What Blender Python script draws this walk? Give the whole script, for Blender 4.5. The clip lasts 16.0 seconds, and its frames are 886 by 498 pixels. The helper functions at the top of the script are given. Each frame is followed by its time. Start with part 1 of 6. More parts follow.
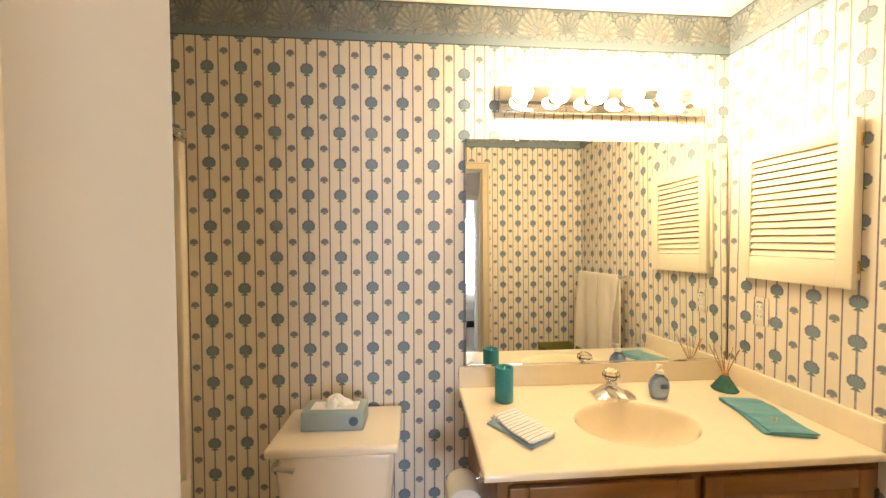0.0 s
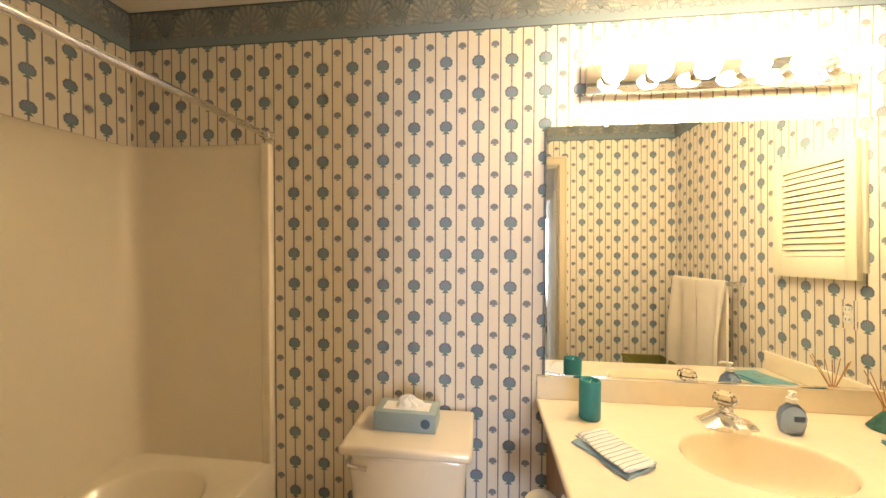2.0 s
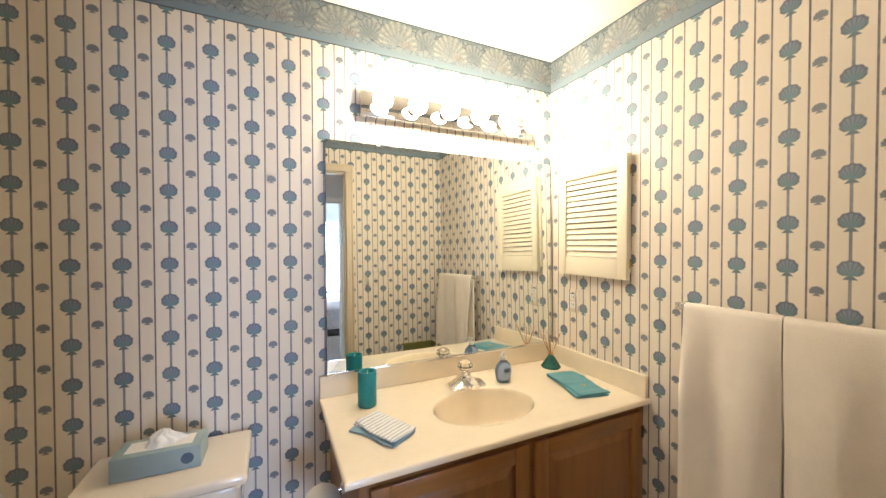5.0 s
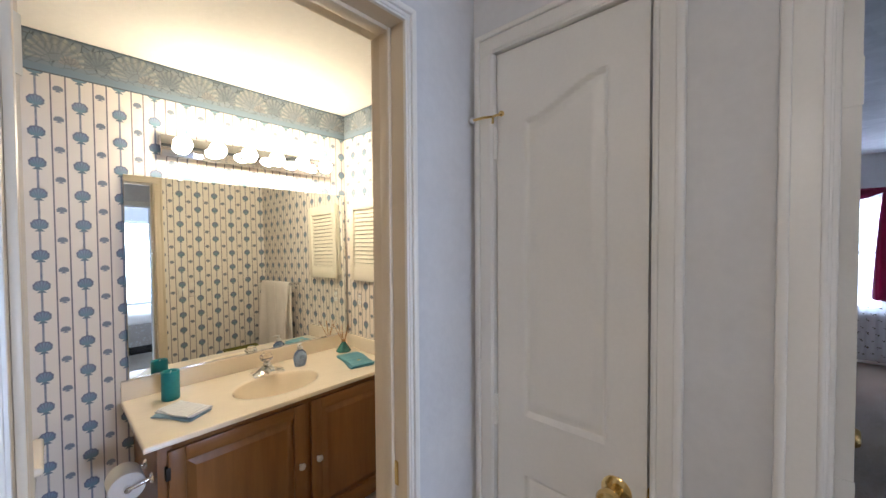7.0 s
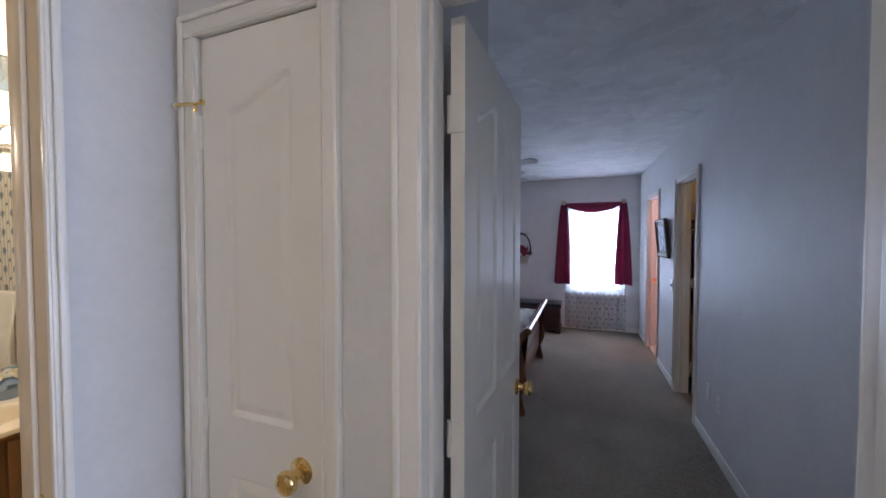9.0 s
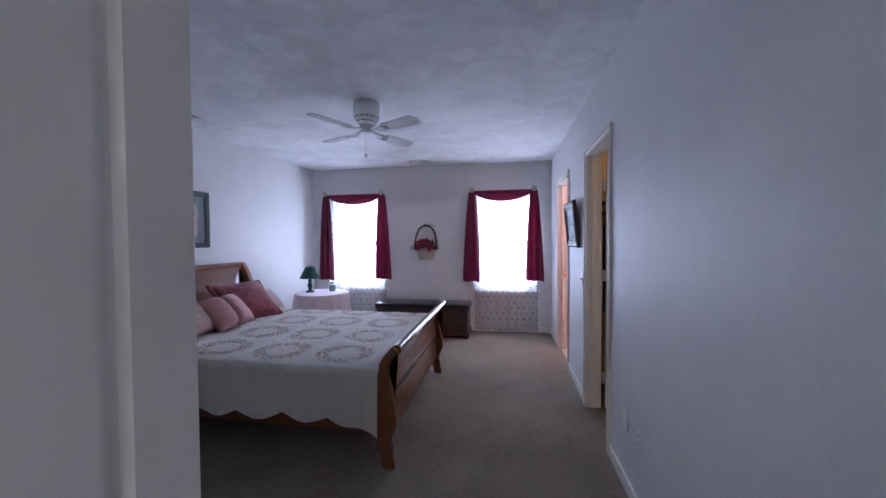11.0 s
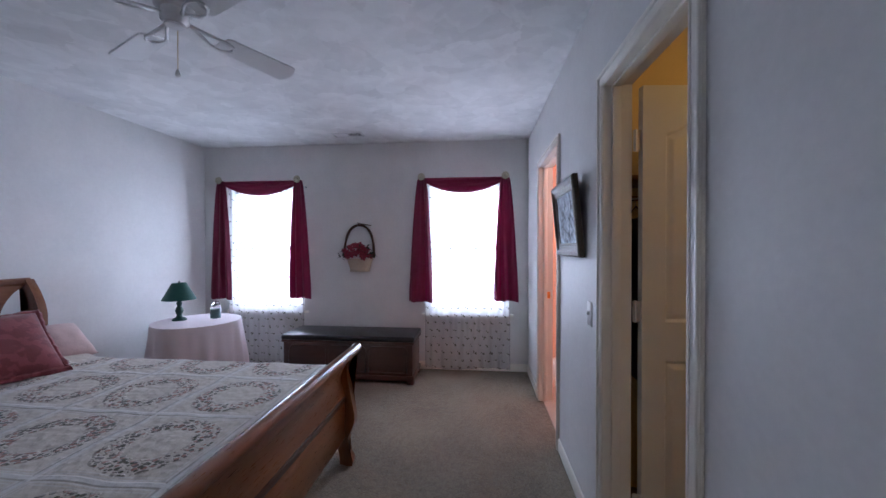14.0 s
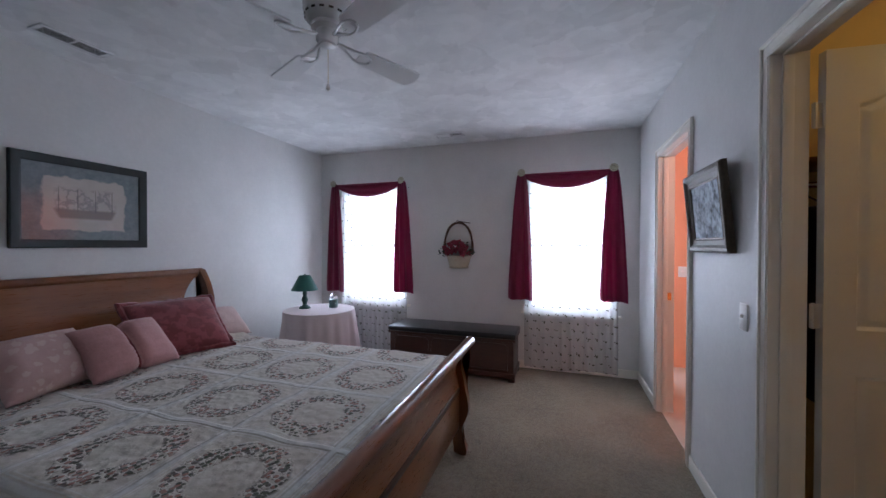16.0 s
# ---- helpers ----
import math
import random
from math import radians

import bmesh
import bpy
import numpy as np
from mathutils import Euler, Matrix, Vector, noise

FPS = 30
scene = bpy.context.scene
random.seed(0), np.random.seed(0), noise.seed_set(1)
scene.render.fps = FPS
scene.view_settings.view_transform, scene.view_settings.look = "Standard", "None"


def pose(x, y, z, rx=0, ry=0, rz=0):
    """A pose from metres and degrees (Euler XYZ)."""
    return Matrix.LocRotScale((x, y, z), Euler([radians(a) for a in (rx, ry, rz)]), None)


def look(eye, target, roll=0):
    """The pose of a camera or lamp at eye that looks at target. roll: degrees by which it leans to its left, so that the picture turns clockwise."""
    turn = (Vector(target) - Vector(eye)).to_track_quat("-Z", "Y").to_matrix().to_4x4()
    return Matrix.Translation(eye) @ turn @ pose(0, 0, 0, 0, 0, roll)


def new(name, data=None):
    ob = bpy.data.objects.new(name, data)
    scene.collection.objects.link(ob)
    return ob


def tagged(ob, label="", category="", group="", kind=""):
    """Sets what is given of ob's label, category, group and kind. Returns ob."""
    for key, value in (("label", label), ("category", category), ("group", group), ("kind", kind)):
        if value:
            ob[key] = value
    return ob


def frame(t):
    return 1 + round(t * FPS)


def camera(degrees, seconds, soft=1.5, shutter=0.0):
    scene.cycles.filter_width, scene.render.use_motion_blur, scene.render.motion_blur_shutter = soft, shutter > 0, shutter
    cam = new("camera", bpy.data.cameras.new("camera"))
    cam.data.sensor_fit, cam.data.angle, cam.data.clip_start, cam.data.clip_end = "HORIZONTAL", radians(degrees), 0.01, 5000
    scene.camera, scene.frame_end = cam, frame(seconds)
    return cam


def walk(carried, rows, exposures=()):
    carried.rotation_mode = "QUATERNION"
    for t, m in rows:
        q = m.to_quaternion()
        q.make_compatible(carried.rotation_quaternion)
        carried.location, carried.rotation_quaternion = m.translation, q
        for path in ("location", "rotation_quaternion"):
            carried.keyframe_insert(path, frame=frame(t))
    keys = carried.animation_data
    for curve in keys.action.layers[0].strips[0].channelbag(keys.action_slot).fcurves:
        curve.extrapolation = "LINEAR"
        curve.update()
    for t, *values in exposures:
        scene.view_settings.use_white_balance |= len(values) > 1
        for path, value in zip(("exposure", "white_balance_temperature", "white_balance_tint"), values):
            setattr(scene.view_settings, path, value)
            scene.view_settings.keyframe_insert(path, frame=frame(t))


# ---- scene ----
cam = camera(101.8, 16.0)
PATH = [
    (0, (1.203, -0.659, 1.413), (1.353, 1.335, 1.354), -0.1),
    (0.5, (1.188, -0.62, 1.405), (1.244, 1.379, 1.356), -0.0),
    (1, (1.187, -0.594, 1.388), (1.11, 1.404, 1.348), 0.1),
    (1.5, (1.174, -0.581, 1.387), (0.99, 1.41, 1.347), 0.1),
    (2, (1.175, -0.581, 1.393), (0.949, 1.406, 1.346), 0.2),
    (2.5, (1.179, -0.585, 1.385), (0.988, 1.405, 1.342), 0.2),
    (3, (1.203, -0.601, 1.389), (1.205, 1.398, 1.344), 0.1),
    (3.5, (1.22, -0.61, 1.392), (1.451, 1.376, 1.341), -0.1),
    (4, (1.226, -0.622, 1.391), (1.664, 1.329, 1.348), -0.1),
    (4.5, (1.234, -0.621, 1.393), (1.864, 1.277, 1.349), -0.1),
    (5, (1.22, -0.676, 1.408), (2.071, 1.133, 1.375), -0.1),
    (5.2, (1.203, -0.708, 1.408), (2.151, 1.053, 1.385), 0.0),
    (7.3, (1.161, -1.457, 1.536), (2.683, -0.16, 1.485), -0.3),
    (7.5, (1.155, -1.497, 1.542), (2.704, -0.232, 1.495), -0.2),
    (8, (1.169, -1.568, 1.535), (2.823, -0.445, 1.485), -0.0),
    (8.5, (1.219, -1.64, 1.521), (3.001, -0.733, 1.463), -0.0),
    (9, (1.352, -1.746, 1.506), (3.22, -1.034, 1.449), 0.0),
    (9.2, (1.427, -1.805, 1.5), (3.313, -1.142, 1.442), 0.0),
    (11.3, (2.590, -2.012, 1.374), (4.561, -1.683, 1.322), -0.3),
    (11.5, (2.750, -2.034, 1.374), (4.723, -1.712, 1.323), -0.2),
    (12, (3.109, -2.045, 1.348), (5.092, -1.788, 1.306), 0.0),
    (12.5, (3.398, -2.045, 1.355), (5.387, -1.838, 1.317), 0.0),
    (13, (3.645, -2.075, 1.348), (5.637, -1.893, 1.318), -0.1),
    (13.5, (3.807, -2.128, 1.356), (5.798, -1.941, 1.332), -0.1),
    (14, (3.837, -2.091, 1.355), (5.828, -1.898, 1.34), 0.0),
    (14.5, (3.841, -2.059, 1.346), (5.83, -1.849, 1.333), 0.0),
    (15, (3.825, -1.999, 1.346), (5.801, -1.689, 1.329), 0.0),
    (15.5, (3.798, -1.94, 1.339), (5.743, -1.472, 1.32), 0.1),
    (16, (3.779, -1.887, 1.332), (5.679, -1.265, 1.312), 0.1),
]
LOOKS = [
    (0.0, -0.15, 6450, 10), (2.5, 0.05, 6500, 10), (3.5, -0.05, 5700, 10), (5.0, -0.30, 5150, 10), (7.5, -0.70, 5000, 12), (9.0, -0.63, 5100, 14),
    (11.5, -0.26, 5200, 21), (13.5, -0.50, 5350, 17), (16.0, -0.74, 5650, 12),
]
walk(cam, [(t, look(eye, target, roll)) for t, eye, target, roll in PATH], LOOKS)

# ---------- world, lights, exposure ----------
def make_world():
    w = bpy.data.worlds.new("sky_world")
    w.use_nodes = True
    nt = w.node_tree
    bg = nt.nodes["Background"]
    sky = nt.nodes.new("ShaderNodeTexSky")
    sky.sky_type = "NISHITA"
    sky.sun_disc = False
    sky.sun_elevation = radians(38)
    sky.sun_rotation = radians(200)
    nt.links.new(sky.outputs[0], bg.inputs[0])
    bg.inputs[1].default_value = 0.15
    scene.world = w


make_world()


def area_lamp(name, m, sx, sy, power, colour):
    d = bpy.data.lights.new(name, "AREA")
    d.shape, d.size, d.size_y, d.energy, d.color = "RECTANGLE", sx, sy, power, colour
    ob = new(name, d)
    ob.matrix_world = m
    return ob


def point_lamp(name, loc, power, colour, radius=0.06):
    d = bpy.data.lights.new(name, "POINT")
    d.energy, d.color, d.shadow_soft_size = power, colour, radius
    ob = new(name, d)
    ob.location = loc
    return ob


DAY = (0.85, 0.895, 1.0)
# daylight that enters by the bedroom's two windows, the guest room's window and the rooms behind the doors
area_lamp("window_daylight", look((8.02, 0.305, 1.30), (2, 0.2, 2.5)), 0.96, 1.4, 50, DAY)
area_lamp("window_daylight", look((8.02, -1.975, 1.30), (2, -1.7, 2.5)), 0.96, 1.4, 50, DAY)
area_lamp("window_daylight", look((2.3, -5.75, 1.4), (1.8, -1, 1.2)), 1.6, 1.4, 185, DAY)
point_lamp("closet_lamp", (5.0, -3.7, 2.2), 7, (1.0, 0.68, 0.28))
point_lamp("ensuite_lamp", (6.45, -3.45, 2.1), 26, (1.0, 0.80, 0.68))

# ---------- materials ----------
MATS = {}


class Nodes:
    """A small helper to write node graphs as expressions."""

    def __init__(self, m):
        self.m, self.nt = m, m.node_tree
        self.bsdf = self.nt.nodes["Principled BSDF"]

    def add(self, kind, **kw):
        n = self.nt.nodes.new(kind)
        for k, v in kw.items():
            n.inputs[k].default_value = v
        return n

    def put(self, sock, v):
        if isinstance(v, (int, float)):
            sock.default_value = v
        elif isinstance(v, tuple):
            sock.default_value = (*v, 1.0) if len(v) == 3 and sock.type == "RGBA" else v
        else:
            self.nt.links.new(v, sock)

    def math(self, op, a, b=0.0, c=0.0):
        n = self.nt.nodes.new("ShaderNodeMath")
        n.operation = op
        self.put(n.inputs[0], a), self.put(n.inputs[1], b), self.put(n.inputs[2], c)
        return n.outputs[0]

    def less(self, a, b, soft):
        """1 where a < b, with an edge that is soft wide."""
        n = self.nt.nodes.new("ShaderNodeMapRange")
        self.put(n.inputs[0], a)
        hi = self.math("ADD", b, soft) if not isinstance(b, (int, float)) else b + soft
        lo = self.math("SUBTRACT", b, soft) if not isinstance(b, (int, float)) else b - soft
        self.put(n.inputs[1], lo), self.put(n.inputs[2], hi)
        n.inputs[3].default_value, n.inputs[4].default_value = 1.0, 0.0
        return n.outputs[0]

    def mix(self, f, a, b):
        n = self.nt.nodes.new("ShaderNodeMix")
        n.data_type = "RGBA"
        self.put(n.inputs["Factor"], f), self.put(n.inputs[6], a), self.put(n.inputs[7], b)
        return n.outputs[2]

    def coords(self, kind="Object"):
        return self.nt.nodes.new("ShaderNodeTexCoord").outputs[kind]

    def world(self):
        return self.nt.nodes.new("ShaderNodeNewGeometry").outputs["Position"]

    def split(self, v):
        n = self.nt.nodes.new("ShaderNodeSeparateXYZ")
        self.put(n.inputs[0], v)
        return n.outputs[0], n.outputs[1], n.outputs[2]

    def join(self, x, y, z):
        n = self.nt.nodes.new("ShaderNodeCombineXYZ")
        for s, v in zip(n.inputs, (x, y, z)):
            self.put(s, v)
        return n.outputs[0]

    def noise(self, vec, scale, detail=4.0, rough=0.55, stretch=None):
        if stretch:
            mp = self.nt.nodes.new("ShaderNodeMapping")
            self.put(mp.inputs[0], vec)
            mp.inputs["Scale"].default_value = stretch
            vec = mp.outputs[0]
        n = self.add("ShaderNodeTexNoise", Scale=scale, Detail=detail, Roughness=rough)
        self.put(n.inputs["Vector"], vec)
        return n.outputs["Fac"]

    def voronoi(self, vec, scale, feature="F1"):
        n = self.nt.nodes.new("ShaderNodeTexVoronoi")
        n.feature = feature
        n.inputs["Scale"].default_value = scale
        self.put(n.inputs["Vector"], vec)
        return n

    def bump(self, height, strength, dist=0.01):
        n = self.add("ShaderNodeBump", Strength=strength, Distance=dist)
        self.put(n.inputs["Height"], height)
        self.put(self.bsdf.inputs["Normal"], n.outputs[0])

    def set(self, **kw):
        for k, v in kw.items():
            self.put(self.bsdf.inputs[k.replace("_", " ")], v)


def fresh(name):
    m = bpy.data.materials.new(name)
    m.use_nodes = True
    MATS[name] = m
    return m, Nodes(m)


def scaled(c, k):
    return tuple(min(1.0, v * k) for v in c)


def surface(name, colour, rough=0.6, metal=0.0, big=3.0, small=60.0, vary=0.08, relief=0.1, dist=0.002, stretch=None, **more):
    """A plain surface with variation at two scales and fine relief."""
    m, n = fresh(name)
    p = n.coords()
    a, b = n.noise(p, big, 3, stretch=stretch), n.noise(p, small, 5, stretch=stretch)
    f = n.math("ADD", n.math("MULTIPLY", a, 0.55), n.math("MULTIPLY", b, 0.45))
    col = n.mix(n.math("MULTIPLY_ADD", f, 2.4, -0.7), scaled(colour, 1 - vary), scaled(colour, 1 + vary))
    n.set(Base_Color=col, Metallic=metal, Roughness=n.math("MULTIPLY_ADD", a, 0.16, rough - 0.08))
    n.bump(b, relief, dist)
    for k, v in more.items():
        n.put(n.bsdf.inputs[k.replace("_", " ")], v)
    return m


def wood(name, dark, light, rough=0.28, along=0, scale=1.0, coat=0.3):
    m, n = fresh(name)
    p = n.coords()
    st = [9.0, 9.0, 9.0]
    st[along] = 0.7
    g = n.noise(p, 2.2 * scale, 6, 0.6, tuple(st))
    fine = n.noise(p, 22 * scale, 3, 0.6, tuple(st))
    w = n.math("MULTIPLY_ADD", g, 2.2, -0.6)
    w = n.math("ADD", n.math("MULTIPLY", w, 0.7), n.math("MULTIPLY", fine, 0.3))
    n.set(Base_Color=n.mix(w, dark, light), Roughness=n.math("MULTIPLY_ADD", fine, 0.15, rough), Coat_Weight=coat, Coat_Roughness=0.15)
    n.bump(fine, 0.06, 0.002)
    return m


def carpet():
    m, n = fresh("carpet")
    p = n.world()
    tuft, fine, big = n.noise(p, 95, 4, 0.75), n.noise(p, 420, 2), n.noise(p, 2.2, 4)
    mid = n.noise(p, 26, 4, 0.7)
    f = n.math("ADD", n.math("MULTIPLY", tuft, 0.5), n.math("ADD", n.math("MULTIPLY", big, 0.25), n.math("MULTIPLY", mid, 0.25)))
    n.set(Base_Color=n.mix(n.math("MULTIPLY_ADD", f, 4.2, -1.6), (0.085, 0.065, 0.038), (0.32, 0.255, 0.165)), Roughness=0.95, Sheen_Weight=0.25)
    n.bump(n.math("ADD", tuft, n.math("MULTIPLY", mid, 1.2)), 0.8, 0.012)
    return m


def swirl_ceiling():
    """Trowelled plaster: overlapping curved strokes."""
    m, n = fresh("ceiling_plaster")
    p = n.world()
    def swirl(scale, detail, distortion, stretch):
        mp = n.nt.nodes.new("ShaderNodeMapping")
        n.put(mp.inputs[0], p)
        mp.inputs["Scale"].default_value = stretch
        t = n.nt.nodes.new("ShaderNodeTexNoise")
        t.inputs["Scale"].default_value, t.inputs["Detail"].default_value, t.inputs["Distortion"].default_value = scale, detail, distortion
        n.put(t.inputs["Vector"], mp.outputs[0])
        return t.outputs["Fac"]
    a, b, c = swirl(3.2, 3.0, 0.9, (1.15, 0.9, 1.0)), swirl(9.0, 3.0, 0.7, (1.2, 0.85, 1.0)), swirl(1.1, 2.0, 0.6, (1, 1, 1))
    # trowel passes: patches with soft torn edges, each pressed a little differently
    px, py, pz = n.split(p)
    warp = n.join(n.math("ADD", px, n.math("MULTIPLY", b, 0.16)), n.math("ADD", py, n.math("MULTIPLY", a, 0.22)), 0.0)
    cell = n.voronoi(warp, 5.5)
    cell2 = n.voronoi(warp, 11.0)
    pr = n.math("ADD", n.math("MULTIPLY", n.split(cell.outputs["Color"])[0], 0.6), n.math("MULTIPLY", n.split(cell2.outputs["Color"])[1], 0.4))
    f = n.math("ADD", n.math("MULTIPLY", a, 0.3), n.math("ADD", n.math("MULTIPLY", pr, 0.25), n.math("ADD", n.math("MULTIPLY", c, 0.3), n.math("MULTIPLY", b, 0.15))))
    # light and shade on the relief are also put into the base colour
    n.set(Base_Color=n.mix(n.math("MULTIPLY_ADD", f, 2.8, -0.9), (0.60, 0.595, 0.59), (0.83, 0.825, 0.82)), Roughness=n.math("MULTIPLY_ADD", pr, 0.15, 0.70))
    n.bump(n.math("ADD", n.math("MULTIPLY", pr, 0.5), n.math("ADD", a, n.math("MULTIPLY", b, 0.4))), 0.22, 0.02)
    return m


PAPER_P, PAPER_Q, PAPER_X0, PAPER_Z0, PAPER_Y0 = 0.129, 0.1275, 1.279, 1.209, -0.017


def wallpaper():
    """Cream paper with rules, columns of blue-grey shells, and a wide shell border under the ceiling."""
    m, n = fresh("shell_wallpaper")
    P = PAPER_P
    px, py, pz = n.split(n.world())
    nrm = n.nt.nodes.new("ShaderNodeNewGeometry").outputs["Normal"]
    nx, ny, nz = n.split(nrm)
    side = n.math("GREATER_THAN", n.math("ABSOLUTE", nx), 0.5)
    u = n.math("ADD", n.math("MULTIPLY", px, n.math("SUBTRACT", 1.0, side)), n.math("MULTIPLY", n.math("SUBTRACT", py, PAPER_Y0 - PAPER_X0), side))
    u = n.math("DIVIDE", n.math("SUBTRACT", u, PAPER_X0), P)
    v = n.math("DIVIDE", n.math("SUBTRACT", pz, PAPER_Z0), PAPER_Q)

    def cell(a, off):
        return n.math("SUBTRACT", n.math("FRACT", n.math("ADD", a, off)), 0.5)

    def shell(du, dv, r, flat):
        """A scallop of radius r about the cell's middle, wider than high, with a small flared foot; flat: how far down the fan goes."""
        rad = n.math("SQRT", n.math("ADD", n.math("MULTIPLY", du, du), n.math("MULTIPLY", n.math("MULTIPLY", dv, dv), 1.12)))
        ang = n.math("ARCTAN2", du, n.math("ADD", dv, r * 0.9))
        edge = n.math("MULTIPLY_ADD", n.math("COSINE", n.math("MULTIPLY", ang, 18.0)), r * 0.035, r)
        fan = n.math("MULTIPLY", n.less(rad, edge, 0.012), n.less(n.math("MULTIPLY", dv, -1.0), r * flat, 0.012))
        low = n.math("ADD", dv, r * (flat + 0.14))
        foot = n.math("MULTIPLY", n.less(n.math("ABSOLUTE", du), n.math("MULTIPLY_ADD", low, -0.9, r * 0.34), 0.012), n.less(n.math("ABSOLUTE", low), r * 0.26, 0.010))
        rib = n.math("MULTIPLY_ADD", n.math("COSINE", n.math("MULTIPLY", ang, 24.0)), 0.5, 0.5)
        rim = n.less(n.math("SUBTRACT", edge, rad), r * 0.2, 0.02)
        return n.math("MAXIMUM", fan, foot), rib, rim

    du, dv = cell(u, 0.5), cell(v, 0.5)
    su, sv = cell(u, 0.0), cell(v, 0.02)
    big, rib, rim = shell(du, dv, 0.198, 0.72)
    small, rib2, rim2 = shell(su, sv, 0.122, 0.42)
    line_a = n.less(n.math("ABSOLUTE", du), 0.026, 0.006)
    line_b = n.less(n.math("ABSOLUTE", n.math("SUBTRACT", n.math("ABSOLUTE", su), 0.168)), 0.019, 0.006)
    p = n.world()
    weave, stain = n.noise(p, 260, 2), n.noise(p, 1.6, 4)
    base = n.mix(stain, (0.80, 0.73, 0.635), (0.86, 0.80, 0.71))
    band = n.less(n.math("ABSOLUTE", su), 0.165, 0.01)
    base = n.mix(n.math("MULTIPLY", band, 0.35), base, (0.80, 0.70, 0.60))
    base = n.mix(n.math("MULTIPLY", weave, 0.12), base, (0.6, 0.52, 0.45))
    blue, pale = (0.12, 0.165, 0.235), (0.24, 0.33, 0.39)
    wear = n.noise(p, 70, 3)
    col = n.mix(n.math("MULTIPLY", line_b, n.math("MULTIPLY_ADD", wear, 0.4, 0.7)), base, (0.11, 0.11, 0.13))
    col = n.mix(n.math("MULTIPLY", line_a, n.math("MULTIPLY_ADD", wear, 0.5, 0.6)), col, (0.15, 0.18, 0.24))
    ink = n.mix(n.math("MULTIPLY", rib, n.math("SUBTRACT", 1.0, rim)), blue, pale)
    ink = n.mix(n.math("MULTIPLY", n.less(dv, -0.03, 0.10), 0.65), n.mix(0.35, ink, (0.24, 0.24, 0.36)), (0.14, 0.27, 0.29))
    ink = n.mix(n.math("MULTIPLY", rim, 0.35), ink, (0.15, 0.11, 0.14))
    col = n.mix(big, col, ink)
    col = n.mix(small, col, n.mix(rib2, (0.16, 0.185, 0.23), (0.25, 0.27, 0.31)))

    # the border: fans of shells over a bed of pebbles and a plain strip
    B0, BH = BORDER_Z, BC - BORDER_Z
    h = n.math("DIVIDE", n.math("SUBTRACT", pz, B0), BH)
    ub = n.math("MULTIPLY", u, 0.5)
    pebble = n.voronoi(n.join(n.math("MULTIPLY", u, PAPER_P), 0.0, pz), 34.0)
    peb = n.voronoi(n.join(n.math("MULTIPLY", u, PAPER_P), 0.0, pz), 34.0, "DISTANCE_TO_EDGE")
    stone = n.mix(pebble.outputs["Color"], (0.13, 0.17, 0.22), (0.30, 0.31, 0.30))
    stone = n.mix(n.noise(p, 60, 3), stone, (0.20, 0.24, 0.28))
    stone = n.mix(n.less(peb.outputs["Distance"], 0.05, 0.03), stone, (0.07, 0.09, 0.11))

    def fan(off, cz, r, lightc, darkc, col):
        fu = n.math("MULTIPLY", cell(ub, off), 2 * PAPER_P / BH)
        fv = n.math("SUBTRACT", h, cz)
        rad = n.math("SQRT", n.math("ADD", n.math("MULTIPLY", fu, fu), n.math("MULTIPLY", fv, fv)))
        ang = n.math("ARCTAN2", fu, n.math("ADD", fv, 0.10))
        edge = n.math("MULTIPLY_ADD", n.math("COSINE", n.math("MULTIPLY", ang, 20.0)), 0.018, r)
        inside = n.math("MULTIPLY", n.less(rad, edge, 0.012), n.less(n.math("ABSOLUTE", ang), 2.0, 0.05))
        ray = n.math("MULTIPLY_ADD", n.math("COSINE", n.math("MULTIPLY", ang, 20.0)), 0.5, 0.5)
        ray = n.math("MULTIPLY", ray, n.math("DIVIDE", rad, r))
        return n.mix(inside, col, n.mix(ray, darkc, lightc))

    bcol = n.mix(n.less(h, 0.92, 0.02), (0.14, 0.18, 0.23), stone)
    bcol = fan(0.263, 0.50, 0.34, (0.27, 0.29, 0.29), (0.15, 0.18, 0.21), bcol)
    bcol = fan(0.0, 0.30, 0.20, (0.31, 0.31, 0.29), (0.18, 0.21, 0.24), bcol)
    bcol = fan(0.763, 0.46, 0.50, (0.36, 0.37, 0.34), (0.20, 0.23, 0.26), bcol)
    bcol = fan(0.60, 0.34, 0.19, (0.32, 0.31, 0.29), (0.20, 0.21, 0.22), bcol)
    bcol = n.mix(n.math("MULTIPLY", n.less(peb.outputs["Distance"], 0.04, 0.03), 0.45), bcol, (0.10, 0.12, 0.14))
    lowb = n.less(h, n.math("MULTIPLY_ADD", n.noise(n.join(n.math("MULTIPLY", u, 6.0), 0.0, 0.0), 1.5, 2), 0.10, 0.26), 0.01)
    bcol = n.mix(lowb, bcol, n.mix(0.5, stone, (0.22, 0.27, 0.32)))
    bcol = n.mix(n.less(h, 0.20, 0.01), bcol, (0.19, 0.25, 0.31))
    bcol = n.mix(n.less(h, 0.03, 0.01), bcol, (0.08, 0.09, 0.11))
    bcol = n.mix(n.math("SUBTRACT", 1.0, n.less(h, 0.965, 0.008)), bcol, (0.06, 0.08, 0.10))
    col = n.mix(n.math("GREATER_THAN", h, 0.0), col, bcol)
    n.set(Base_Color=col, Roughness=n.math("MULTIPLY_ADD", weave, 0.2, 0.42))
    n.bump(weave, 0.08, 0.001)
    return m


